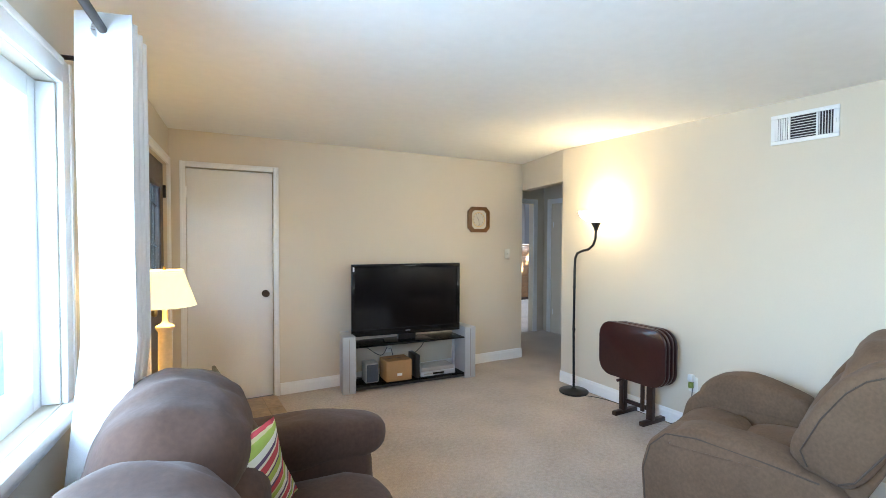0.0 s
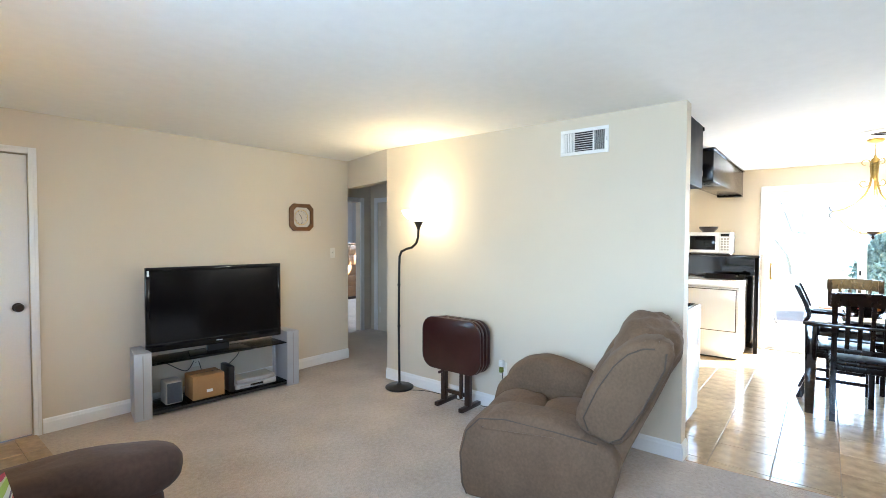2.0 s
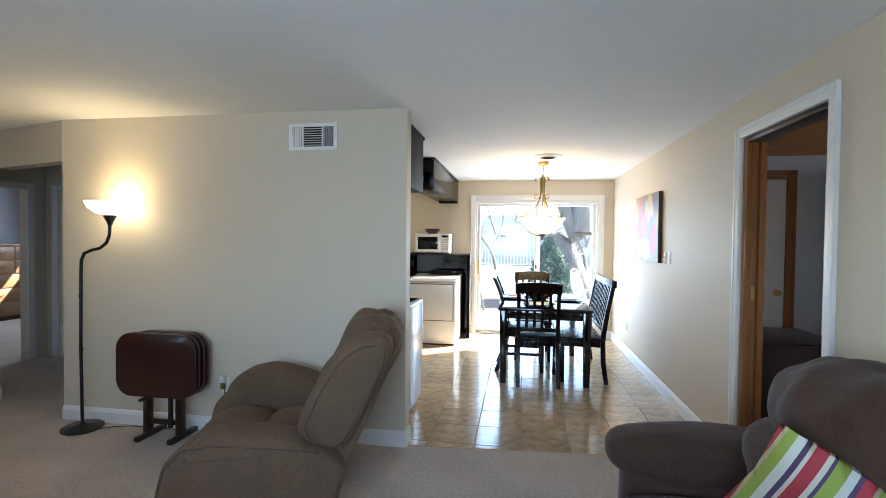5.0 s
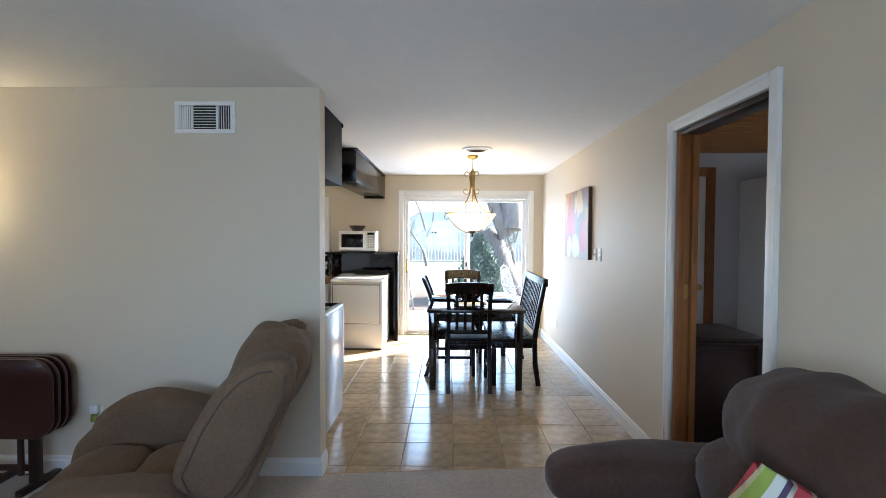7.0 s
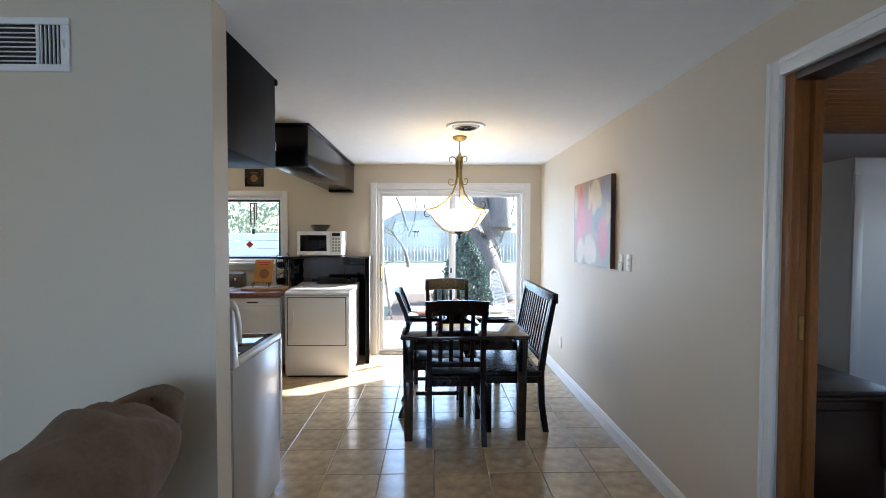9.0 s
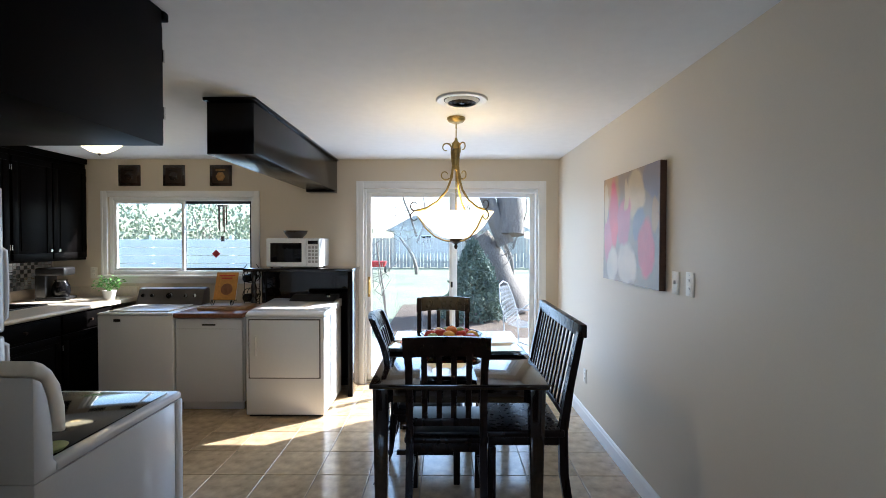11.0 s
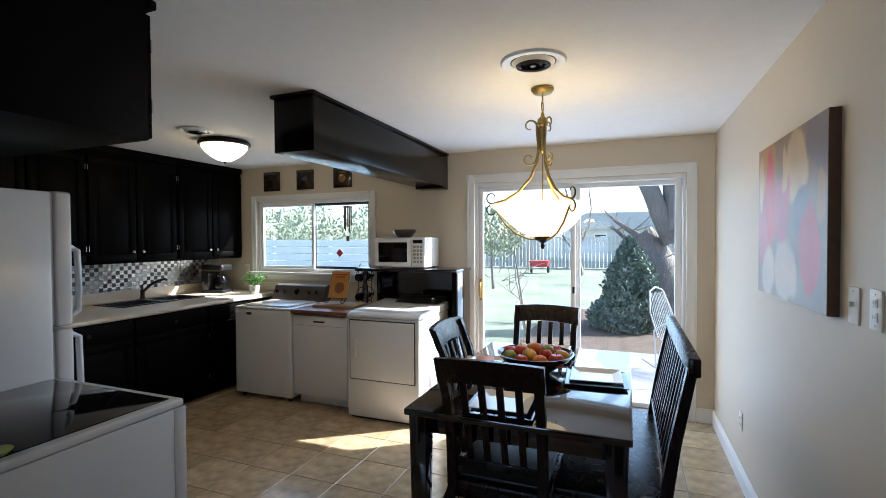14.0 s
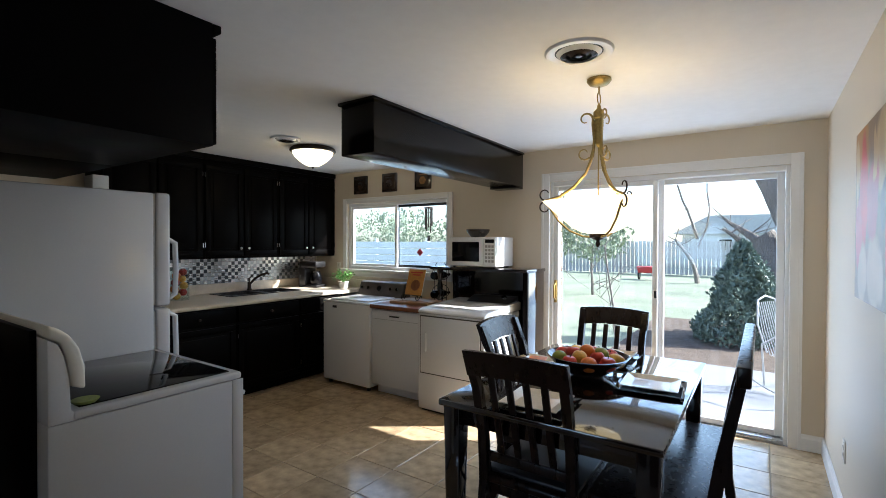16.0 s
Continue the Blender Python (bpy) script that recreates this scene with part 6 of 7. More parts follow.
pl = thing("house_plant", at(9.44, 3.0, 0.925), "small green leafy plant in a white pot", "plant")
part("pot", lathe([(0, 0), (0.045, 0), (0.06, 0.08), (0.063, 0.085), (0.055, 0.085), (0, 0.07)], 22), PAPER, pl)
rng = random.Random(11)
lf = bmesh.new()
for k in range(110):
    a, el, d = rng.random() * 6.283, rng.random() * 1.5 - 0.25, 0.05 + 0.09 * rng.random()
    c = Vector((d * math.cos(a) * math.cos(el), d * math.sin(a) * math.cos(el), 0.13 + 0.8 * d * math.sin(el)))
    q = Euler((rng.random() * 1.2 - 0.6, rng.random() * 1.2 - 0.6, a)).to_matrix()
    L, W = 0.030 + 0.015 * rng.random(), 0.013
    lf.faces.new([lf.verts.new(c + q @ Vector(p)) for p in ((0, 0, 0), (L * 0.5, W, 0.004), (L, 0, -0.004), (L * 0.5, -W, 0.004))])
    if k % 5 == 0:
        tube([(0, 0, 0.07), c * 0.5 + Vector((0, 0, 0.05)), c], 0.0015, 4, bm=lf)
part("foliage", lf, LEAF, pl, smooth=0)

# ---- laundry appliances ----
ws = thing("washing_machine", at(8.845, 2.015, 0), "white top-loading washing machine with grey console", "washer")
part("body", box(0.0, 0.66, 0.0, 0.665, 0.04, 0.855, 0.010, 3), WHITEAPP, ws)
part("top_deck", box(-0.004, 0.665, -0.003, 0.668, 0.856, 0.878, 0.010, 3), WHITEAPP, ws)
part("lid", box(0.05, 0.47, 0.07, 0.60, 0.879, 0.892, 0.006), WHITEAPP, ws)
part("lid_handle", box(-0.004, 0.0, 0.46, 0.52, 0.80, 0.825, 0.003), BLACKPLASTIC, ws)
cs = part("console", prism([(0.50, 0.879), (0.66, 0.879), (0.66, 1.04), (0.60, 1.045), (0.56, 1.03)], 0.655, "y", 0.008), CONSOLE, ws, "dark taupe control console")
cs.location.y = 0.005
for y, r in ((0.08, 0.02), (0.17, 0.02), (0.33, 0.034), (0.50, 0.02), (0.59, 0.02)):
    part("dial", lathe([(0, 0), (r, 0), (r * 0.9, 0.016), (0, 0.018)], 18, Matrix.Translation((0.528, y, 0.965)) @ pose(0, 0, 0, 0, -68)), CHROME, cs)
for x in (0.05, 0.6):
    for y in (0.05, 0.6):
        part("foot", lathe([(0, 0), (0.02, 0), (0.02, 0.04), (0, 0.04)], 10, Matrix.Translation((x, y, 0))), BLACKPLASTIC, ws)

dw = thing("portable_dishwasher", at(8.875, 1.41, 0), "white portable dishwasher with butcher-block top", "dishwasher")
part("body", box(0.02, 0.62, 0.0, 0.60, 0.08, 0.835, 0.004), WHITEAPP, dw)
df = part("door", box(-0.012, 0.019, 0.005, 0.595, 0.09, 0.825, 0.008), WHITEAPP, dw)
part("latch", box(-0.018, -0.011, 0.24, 0.36, 0.765, 0.78, 0.004), BLACKPLASTIC, df)
part("latch_lip", box(-0.022, -0.011, 0.23, 0.37, 0.781, 0.790, 0.003), WHITEAPP, df)
part("seam", box(-0.0128, -0.0112, 0.02, 0.58, 0.735, 0.738), GREYAPP, df)
part("toe_panel", box(0.06, 0.10, 0.03, 0.57, 0.0, 0.079, 0.004), WHITEAPP, dw)
part("block_top", box(-0.03, 0.66, -0.005, 0.605, 0.836, 0.876, 0.006), BUTCHER, dw, "dark butcher-block wood top")

dr = thing("clothes_dryer", at(8.745, 0.665, 0), "white clothes dryer with black rear console", "dryer")
part("body", box(0.0, 0.66, 0.0, 0.67, 0.02, 0.86, 0.012, 3), WHITEAPP, dr)
part("top_deck", prism([(-0.004, 0.861), (0.68, 0.861), (0.68, 0.94), (0.52, 0.93), (0.05, 0.905), (-0.004, 0.885)], 0.676, "y", 0.010, 3), WHITEAPP, dr).location.y = -0.003
dd = part("door", box(-0.014, -0.0005, 0.04, 0.635, 0.345, 0.835, 0.012, 3), WHITEAPP, dr)
part("door_groove", box(-0.0035, -0.0005, 0.03, 0.645, 0.335, 0.845, 0.002), CONSOLE, dr)
part("door_handle", box(-0.034, -0.013, 0.565, 0.585, 0.53, 0.70, 0.008, 3), WHITEAPP, dd)
part("lower_panel_line", box(-0.0015, 0.0, 0.02, 0.65, 0.862, 0.866), GREYAPP, dr)
part("console", prism([(0.46, 0.935), (0.68, 0.945), (0.68, 0.985), (0.60, 0.985)], 0.44, "y", 0.008), BLACKPLASTIC, dr, "black control console").location.y = 0.02
part("dial", lathe([(0, 0), (0.026, 0), (0.023, 0.018), (0, 0.02)], 18, Matrix.Translation((0.54, 0.10, 0.975)) @ pose(0, 0, 0, 0, -25)), CHROME, dr)
part("kick", box(0.03, 0.62, 0.02, 0.65, 0.0, 0.019), BLACKPLASTIC, dr)

# dark shelf unit behind the dryer
sh = thing("wooden_shelf_unit", at(0, 0, 0), "dark wooden shelf unit spanning behind the dryer", "shelf")
part("top", box(9.24, 9.66, 0.52, 1.57, 1.213, 1.243, 0.006), ESPRESSO, sh)
part("side_panel", box(9.30, 9.655, 0.535, 0.565, 0.0, 1.212, 0.003), ESPRESSO, sh)
part("edge_post", box(9.27, 9.30, 0.53, 0.575, 0.0, 1.212, 0.004), BLACKCAB, sh)
part("back_panel", box(9.645, 9.66, 0.575, 1.50, 0.0, 1.212), ESPRESSO, sh)
part("turned_post", lathe([(0, 0.90), (0.03, 0.90), (0.03, 0.94), (0.018, 0.96), (0.026, 1.0), (0.030, 1.05), (0.018, 1.10), (0.022, 1.13), (0.03, 1.15), (0.03, 1.212), (0, 1.212)], 18, Matrix.Translation((9.32, 1.50, 0))), ESPRESSO, sh)
part("post_leg", box(9.62, 9.655, 1.50, 1.54, 0.0, 1.212, 0.003), ESPRESSO, sh)

mw = thing("microwave", at(9.27, 0.835, 1.244), "white countertop microwave on the dark shelf", "microwave")
part("case", box(0.0, 0.34, 0.0, 0.52, 0.012, 0.29, 0.008), WHITEAPP, mw)
md = part("door", box(-0.018, -0.0005, 0.135, 0.515, 0.02, 0.283, 0.006), WHITEAPP, mw)
part("window", box(-0.0195, -0.0175, 0.175, 0.475, 0.06, 0.245, 0.004), BLACKGLASS, md)
kp = part("keypad", box(-0.016, -0.0005, 0.005, 0.13, 0.02, 0.283, 0.005), WHITEAPP, mw)
part("display", box(-0.0175, -0.0155, 0.02, 0.115, 0.235, 0.268, 0.002), BLACKGLASS, kp)
for r in range(5):
    for c in range(3):
        part("button", box(-0.0175, -0.0155, 0.022 + c * 0.033, 0.046 + c * 0.033, 0.055 + r * 0.034, 0.078 + r * 0.034, 0.002), GREYAPP, kp)
for x in (0.03, 0.3):
    for y in (0.04, 0.48):
        part("foot", lathe([(0, 0), (0.012, 0), (0.012, 0.012), (0, 0.012)], 10, Matrix.Translation((x, y, 0))), BLACKPLASTIC, mw)
wb = thing("dark_bowl", at(9.42, 1.12, 1.535), "dark glazed bowl on top of the microwave", "bowl")
part("bowl", lathe([(0, 0), (0.07, 0), (0.075, 0.01), (0.11, 0.05), (0.118, 0.075), (0.112, 0.076), (0.07, 0.02), (0, 0.012)], 32), DARKCERAMIC, wb)

# butcher block accessories
tb = thing("serving_board", at(9.16, 1.68, 0.8765, 5), "light wood serving board on the dishwasher top", "cutting board")
part("board", box(-0.14, 0.14, -0.22, 0.22, 0, 0.028, 0.006), LIGHTWOOD, tb)
part("foot", box(-0.10, -0.08, -0.2, 0.2, 0.028, 0.034, 0.002), LIGHTWOOD, tb)
ez = thing("cookbook_stand", at(9.16, 1.70, 0.911), "black scrolled wire easel holding a cookbook", "easel")
for s in (-1, 1):
    curl = [(-0.075 - r * 1.0, z) for r, z in spiral(0.0, 0.03, 0.026, -0.5 * math.pi, 1.2 * math.pi, 12, 0.6)]
    part("front_leg", tube([(0.03, s * 0.09, 0.16), (0.0, s * 0.09, 0.06), (-0.05, s * 0.09, 0.006)] + [(x, s * 0.09, z + 0.0) for x, z in curl], 0.004, 6), BLACKMETAL, ez)
part("rear_leg", tube([(0.05, 0, 0.20), (0.12, 0, 0.003)], 0.004, 6), BLACKMETAL, ez)
part("ledge", tube([(-0.03, -0.12, 0.045), (-0.03, 0.12, 0.045)], 0.004, 6), BLACKMETAL, ez)
part("ledge", tube([(0.03, -0.09, 0.16), (0.03, 0.09, 0.16)], 0.004, 6), BLACKMETAL, ez)
bk = thing("cookbook", at(9.135, 1.70, 0.958) @ pose(0, 0, 0, 0, 18), "amber-covered cookbook on a wire stand", "book")
part("block", box(0.0, 0.014, -0.10, 0.10, 0.0, 0.26, 0.002), PAPER, bk)
part("cover", box(-0.003, 0.0, -0.103, 0.103, -0.002, 0.263), ORANGEM, bk, "amber printed cover")
part("cover_picture", lathe([(0, 0), (0.055, 0), (0.055, 0.0008), (0, 0.0008)], 24, Matrix.Translation((-0.0032, -0.01, 0.10)) @ pose(0, 0, 0, 0, -90)), BUTCHER, bk)
for z, w in ((0.225, 0.075), (0.20, 0.05)):
    part("title_bar", box(-0.0042, -0.003, -w, w, z, z + 0.012), REDM, bk)
wr = thing("wine_rack", at(9.42, 1.56, 0.8765), "black wire rack with round bottle loops", "wine rack")
for k in range(2):
    z = 0.10 + 0.19 * k
    for s in (-0.05, 0.05):
        part("loop", tube([(s, 0.068 * math.cos(a), z + 0.068 * math.sin(a)) for a in [2 * math.pi * j / 20 for j in range(21)]], 0.004, 6), BLACKMETAL, wr)
    part("bottle", lathe([(0, -0.13), (0.038, -0.13), (0.04, -0.12), (0.04, 0.05), (0.015, 0.10), (0.014, 0.16), (0, 0.16)], 18, Matrix.Translation((0, 0, z - 0.02)) @ pose(0, 0, 0, 0, 90)), BLACKGLASS, wr)
for s in (-0.075, 0.075):
    part("upright", tube([(0, s, 0.0), (0, s, 0.36), (0, s * 0.6, 0.40)], 0.004, 6), BLACKMETAL, wr)
part("crossbar", tube([(0, -0.075, 0.03), (0, 0.075, 0.03)], 0.004, 6), BLACKMETAL, wr)

# beam, and tiles above the window
bm_ = thing("ceiling_beam", at(0, 0, 0), "espresso-painted boxed ceiling beam between kitchen and dining", "beam")
part("box", box(7.555, XF - 0.002, 0.765, 1.045, 2.025, C - 0.001, 0.003), BEAMBLACK, bm_)
part("cap", box(7.535, XF - 0.002, 0.75, 1.06, C - 0.022, C - 0.0015, 0.004), BEAMBLACK, bm_)
part("end_block", box(9.52, XF - 0.002, 0.765, 1.045, 2.005, 2.0245, 0.002), BEAMBLACK, bm_)
AMBERTILE = mat("gilded_tile_relief", (0.24, 0.12, 0.03), 0.45, metal=0.3, var=0.4, scale=20)
for i, y in enumerate((1.98, 2.471, 2.939)):
    q = thing("wall_plaque", at(XF, y, 2.19) @ FACE_NEG_X, "dark square plaque with a gilded motif above the window" if i == 0 else "dark square decorative plaque above the kitchen window", "plaque", "plaques over the window")
    part("frame", box(-0.115, 0.115, 0.001, 0.018, -0.11, 0.11, 0.005), DARKCERAMIC, q)
    part("field", box(-0.085, 0.085, 0.018, 0.021, -0.08, 0.08, 0.003), BRONZE, q)
    part("motif", lathe([(0, 0), (0.05, 0), (0.045, 0.004), (0.02, 0.006), (0, 0.006)], 6 + i, Matrix.Translation((0, 0.021, -0.01)) @ pose(0, 0, 0, -90)), AMBERTILE if i == 0 else DARKCERAMIC, q)
    part("motif_bar", box(-0.05, 0.05, 0.021, 0.024, 0.05, 0.062, 0.001), AMBERTILE if i == 0 else DARKCERAMIC, q)

# sun catcher on the kitchen window
sg = thing("sun_catcher", at(XF + 0.06, 2.07, 1.37) @ FACE_NEG_X, "small red diamond sun catcher on the window glass", "sun catcher")
part("diamond", prism([(0, -0.045), (0.045, 0), (0, 0.045), (-0.045, 0)], 0.004, "y"), REDM, sg, smooth=0)

# ---- hall and bedroom ----
hc = tagged(part("door_hall_closet", box(7.258, 7.292, 4.525, 5.235, 0.012, 1.975, 0.003), DOORW), "white hall closet door, slightly ajar", "door", kind="structure")
# Black strip paints the shade in the slit of the ajar door.
part("gap", box(7.262, 7.300, 5.238, 5.278, 0.02, 1.975), BLACKPLASTIC, hc)
for z in (0.28, 1.62):
    part("hinge", box(7.249, 7.259, 5.226, 5.244, z, z + 0.09, 0.002), TRIM, hc)
hd = thing("bedroom_door", at(6.41, 5.57, 0.012, 86), "white bedroom door standing open", "door")
part("leaf", box(0, 0.60, -0.018, 0.018, 0, 2.0, 0.003), DOORW, hd)
knob(hd, 0.54, -0.018, 0.94, (0, -1, 0), BRASS)
CHESTOAK = mat("light_oak_chest", (0.20, 0.10, 0.042), 0.45, var=0.3, scale=5, fine=45, stretch=(1, 6, 6), bump=0.1)
dv = thing("chest_of_drawers", at(9.2, 8.62, 0), "tall light oak chest of drawers in the bedroom", "dresser")
part("carcass", box(-0.46, 0.46, -0.24, 0.24, 0.06, 1.26, 0.006), CHESTOAK, dv)
part("top", box(-0.49, 0.49, -0.27, 0.26, 1.261, 1.30, 0.008), CHESTOAK, dv)
part("plinth", box(-0.47, 0.47, -0.25, 0.24, 0, 0.059, 0.004), DARKCHEST, dv)
for k in range(5):
    z0, z1 = 0.085 + k * 0.236, 0.305 + k * 0.236
    for a, b in (((-0.43, 0.43),) if k < 3 else ((-0.43, -0.005), (0.005, 0.43))):
        f = part("drawer", box(a, b, -0.262, -0.241, z0, z1, 0.006), CHESTOAK, dv)
        for x in ((-0.24, 0.24) if b - a > 0.5 else ((a + b) / 2,)):
            part("pull", tube([(x - 0.05, -0.262, z0 + 0.12), (x - 0.03, -0.285, z0 + 0.105), (x + 0.03, -0.285, z0 + 0.105), (x + 0.05, -0.262, z0 + 0.12)], 0.007, 6), BRONZE, f)
bmr = thing("framed_picture", at(9.10, 9.19, 1.36), "dark green framed picture on the bedroom wall", "picture")
part("frame", wall_mesh(-0.30, 0.30, 0, 0.62, 0.03, [(-0.26, 0.26, 0.04, 0.58)]), DARKCHEST, bmr, m=Matrix.Translation((0, -0.031, 0)))
part("print", box(-0.26, 0.26, -0.02, -0.012, 0.04, 0.58), mat("dark_green_print", (0.02, 0.035, 0.02), 0.5, var=0.5, scale=8), bmr)
gl_ = thing("globe_ceiling_light", at(7.90, 7.02, C), "lit white globe light on the bedroom ceiling", "ceiling light")
part("canopy", lathe([(0, -0.001), (0.07, -0.001), (0.065, -0.03), (0.03, -0.05), (0, -0.05)], 24), BRONZE, gl_)
part("globe", lathe([(0, -0.25), (0.06, -0.235), (0.095, -0.19), (0.10, -0.15), (0.085, -0.10), (0.05, -0.06), (0.03, -0.05)], 28), GLOWBOWL, gl_, "glowing white glass globe").visible_shadow = False
bw_ = tagged(new("window_bedroom"), "white high bedroom window", "window", kind="structure")
for a, b, c, d in ((6.6, 6.65, 1.6, 1.95), (7.95, 8.0, 1.6, 1.95), (6.65, 7.95, 1.915, 1.95), (6.65, 7.95, 1.6, 1.635), (7.28, 7.32, 1.635, 1.915)):
    part("window_frame", box(10.02, 10.08, a, b, c, d, 0.004), VINYL, bw_)
part("pane", box(10.045, 10.05, 6.65, 7.95, 1.635, 1.915), PANE, bw_).visible_shadow = False

# ---- den ----
dd_ = tagged(part("door_den", box(7.66, 7.695, -2.83, -2.10, 0.012, 2.09, 0.003), DOORW), "white den door in an oak frame", "door", kind="structure")
dd_.location = (0.02, 0, 0)
knob(dd_, 7.66, -2.76, 0.95, (-1, 0, 0), BRASS)
dc = thing("dark_chest", at(5.92, -2.26, -0.02), "dark walnut chest with moulded top in the den", "chest")
part("carcass", box(0.0, 0.48, 0.0, 0.64, 0.09, 0.77, 0.006), DARKCHEST, dc)
part("top", box(-0.03, 0.50, -0.03, 0.66, 0.80, 0.825, 0.008), DARKCHEST, dc)
part("moulding", box(-0.015, 0.49, -0.015, 0.65, 0.771, 0.799, 0.01, 3), DARKCHEST, dc)
part("plinth", box(-0.02, 0.49, -0.02, 0.65, 0, 0.089, 0.015, 3), DARKCHEST, dc)
part("corner_corbel", lathe([(0, 0.45), (0.02, 0.47), (0.032, 0.58), (0.02, 0.62), (0.035, 0.72), (0.03, 0.77), (0, 0.77)], 14, Matrix.Translation((0.0, 0.0, 0))), DARKCHEST, dc)
part("side_panel", box(-0.008, -0.0005, 0.05, 0.59, 0.13, 0.73, 0.004), DARKCHEST, dc)
wd = thing("wardrobe", at(7.12, -4.36, 0), "white three-door wardrobe with a mirrored middle door", "wardrobe")
part("carcass", box(0.02, 0.56, 0.0, 1.18, 0.0, 2.05, 0.003), TRIM, wd)
part("plinth", box(0.005, 0.019, 0.0, 1.18, 0.0, 0.06, 0.002), TRIM, wd)
for k in range(3):
    y0 = 1.18 - (k + 1) * 0.393 + 0.002
    fr = bmesh.new()
    for a, b, c, d in ((0, 0.389, 0, 0.14), (0, 0.389, 1.86, 1.98), (0, 0.07, 0.14, 1.86), (0.319, 0.389, 0.14, 1.86)):
        box(0.0, 0.018, y0 + a, y0 + b, 0.065 + c, 0.065 + d, 0.003, bm=fr)
    dr_ = part("door", fr, TRIM, wd)
    part("inset", box(0.008, 0.016, y0 + 0.07, y0 + 0.319, 0.205, 1.925), MIRRORM if k == 1 else TRIM, dr_, "mirror glass panel" if k == 1 else "")
    hy = y0 + (0.03 if k == 0 else 0.355)
    part("handle", box(-0.008, -0.0005, hy - 0.02, hy + 0.02, 0.95, 1.12, 0.004), STEEL, dr_)
bd = thing("bed", at(5.95, -4.2, 0), "low bed with a brown cover in the den", "bed")
part("base", box(-0.9, 0.25, -0.8, 0.85, 0.02, 0.28, 0.02), DARKCHEST, bd)
c = cushion(1.2, 1.75, 0.34, 5.0, 40, 14, 0.012, 2.0)
c.transform(Matrix.Translation((-0.32, 0.02, 0.42)))
part("cover", c, BROWNFABRIC, bd, "soft brown bed cover", smooth=70)
# den ceiling: planks run along y
bm = bmesh.new()
x = 3.2
while x < 7.7:
    box(x, x + 0.085, -5.4, YR - 0.121, 2.335, 2.359, 0.006, 1, bm=bm)
    x += 0.09
structure("den_ceiling_planks", bm, PINE, "varnished knotty pine ceiling boards", "ceiling")
dwin = tagged(new("window_den"), "oak-framed den window, added out of view", "window", kind="structure")
for a, b, c, d in ((4.8, 4.87, 0.9, 1.95), (6.33, 6.4, 0.9, 1.95), (4.87, 6.33, 1.88, 1.95), (4.87, 6.33, 0.9, 0.97)):
    part("window_frame", box(a, b, -5.38, -5.31, c, d, 0.004), OAK, dwin)
part("pane", box(4.87, 6.33, -5.35, -5.345, 0.97, 1.88), PANE, dwin).visible_shadow = False

# ---- garden ----
structure("planting_bed", box(12.3, 16.4, -3.8, 0.7, -0.125, -0.085, 0.02), MULCH, "dark bark mulch planting bed by the patio", "planting bed")


def leaf_cloud(center, size, count, leaf, seed, cone=False):
    """Many small leaves filling a rounded or tapering volume, denser near the outside."""
    r = random.Random(seed)
    verts, faces = [], []
    for _ in range(count):
        a, h = r.random() * 6.2832, r.random()
        if cone:
            rad = (1 - h) ** 0.65 * (0.72 + 0.28 * noise.noise(Vector((math.cos(a) * 2, math.sin(a) * 2, h * 4 + seed)))) * (0.62 + 0.42 * r.random() ** 0.6)
            p = Vector((rad * math.cos(a) * size[0], rad * math.sin(a) * size[1], h * size[2]))
        else:
            q = Vector((r.gauss(0, 1), r.gauss(0, 1), r.gauss(0, 1))).normalized() * (0.45 + 0.6 * r.random() ** 0.5) * (1 + 0.35 * noise.noise(Vector((a, h * 3, seed))))
            p = Vector((q.x * size[0], q.y * size[1], q.z * size[2]))
        p += Vector(center)
        e = Euler((r.random() * 6.3, r.random() * 6.3, r.random() * 6.3)).to_matrix()
        s = leaf * (0.6 + 0.8 * r.random())
        n = len(verts)
        verts += [p + e @ Vector(v) for v in ((0, 0, 0), (s * 0.5, s * 0.28, 0.1 * s), (s, 0, 0), (s * 0.5, -s * 0.28, 0.1 * s))]
        faces.append((n, n + 1, n + 2, n + 3))
    me = bpy.data.meshes.new("foliage")
    me.from_pydata([tuple(v) for v in verts], [], faces)
    return me


def foliage_part(me, material, parent, name="foliage"):
    me.materials.append(material)
    ob = new(name, me)
    ob.parent = parent
    return ob


sb = thing("conical_shrub", at(14.3, -0.92, -0.09), "dense conical evergreen shrub in the mulch bed", "shrub")
part("trunk", tube([(0, 0, 0), (0.02, 0, 0.4), (0, 0.01, 1.2)], 0.035, 8, 0.01), BARK, sb)
foliage_part(leaf_cloud((0, 0, 0.03), (0.92, 0.92, 1.55), 10000, 0.075, 4, cone=True), SHRUBLEAF, sb)


def limb(parent, p, d, length, r0, depth, rg, mt, first=False):
    """A tapering crooked limb with side limbs."""
    pts, p, d = [Vector(p)], Vector(p), Vector(d).normalized()
    n = 7
    for i in range(n):
        d = (d + Vector((rg.gauss(0, 0.12), rg.gauss(0, 0.12), rg.gauss(0.03, 0.07)))).normalized()
        p = p + d * length / n
        pts.append(p.copy())
    ob = part("trunk" if first else "limb", tube(pts, r0, 12 if r0 > 0.1 else 6, r0 * (0.55 if first else 0.25)), mt, parent, smooth=60)
    return ob, pts


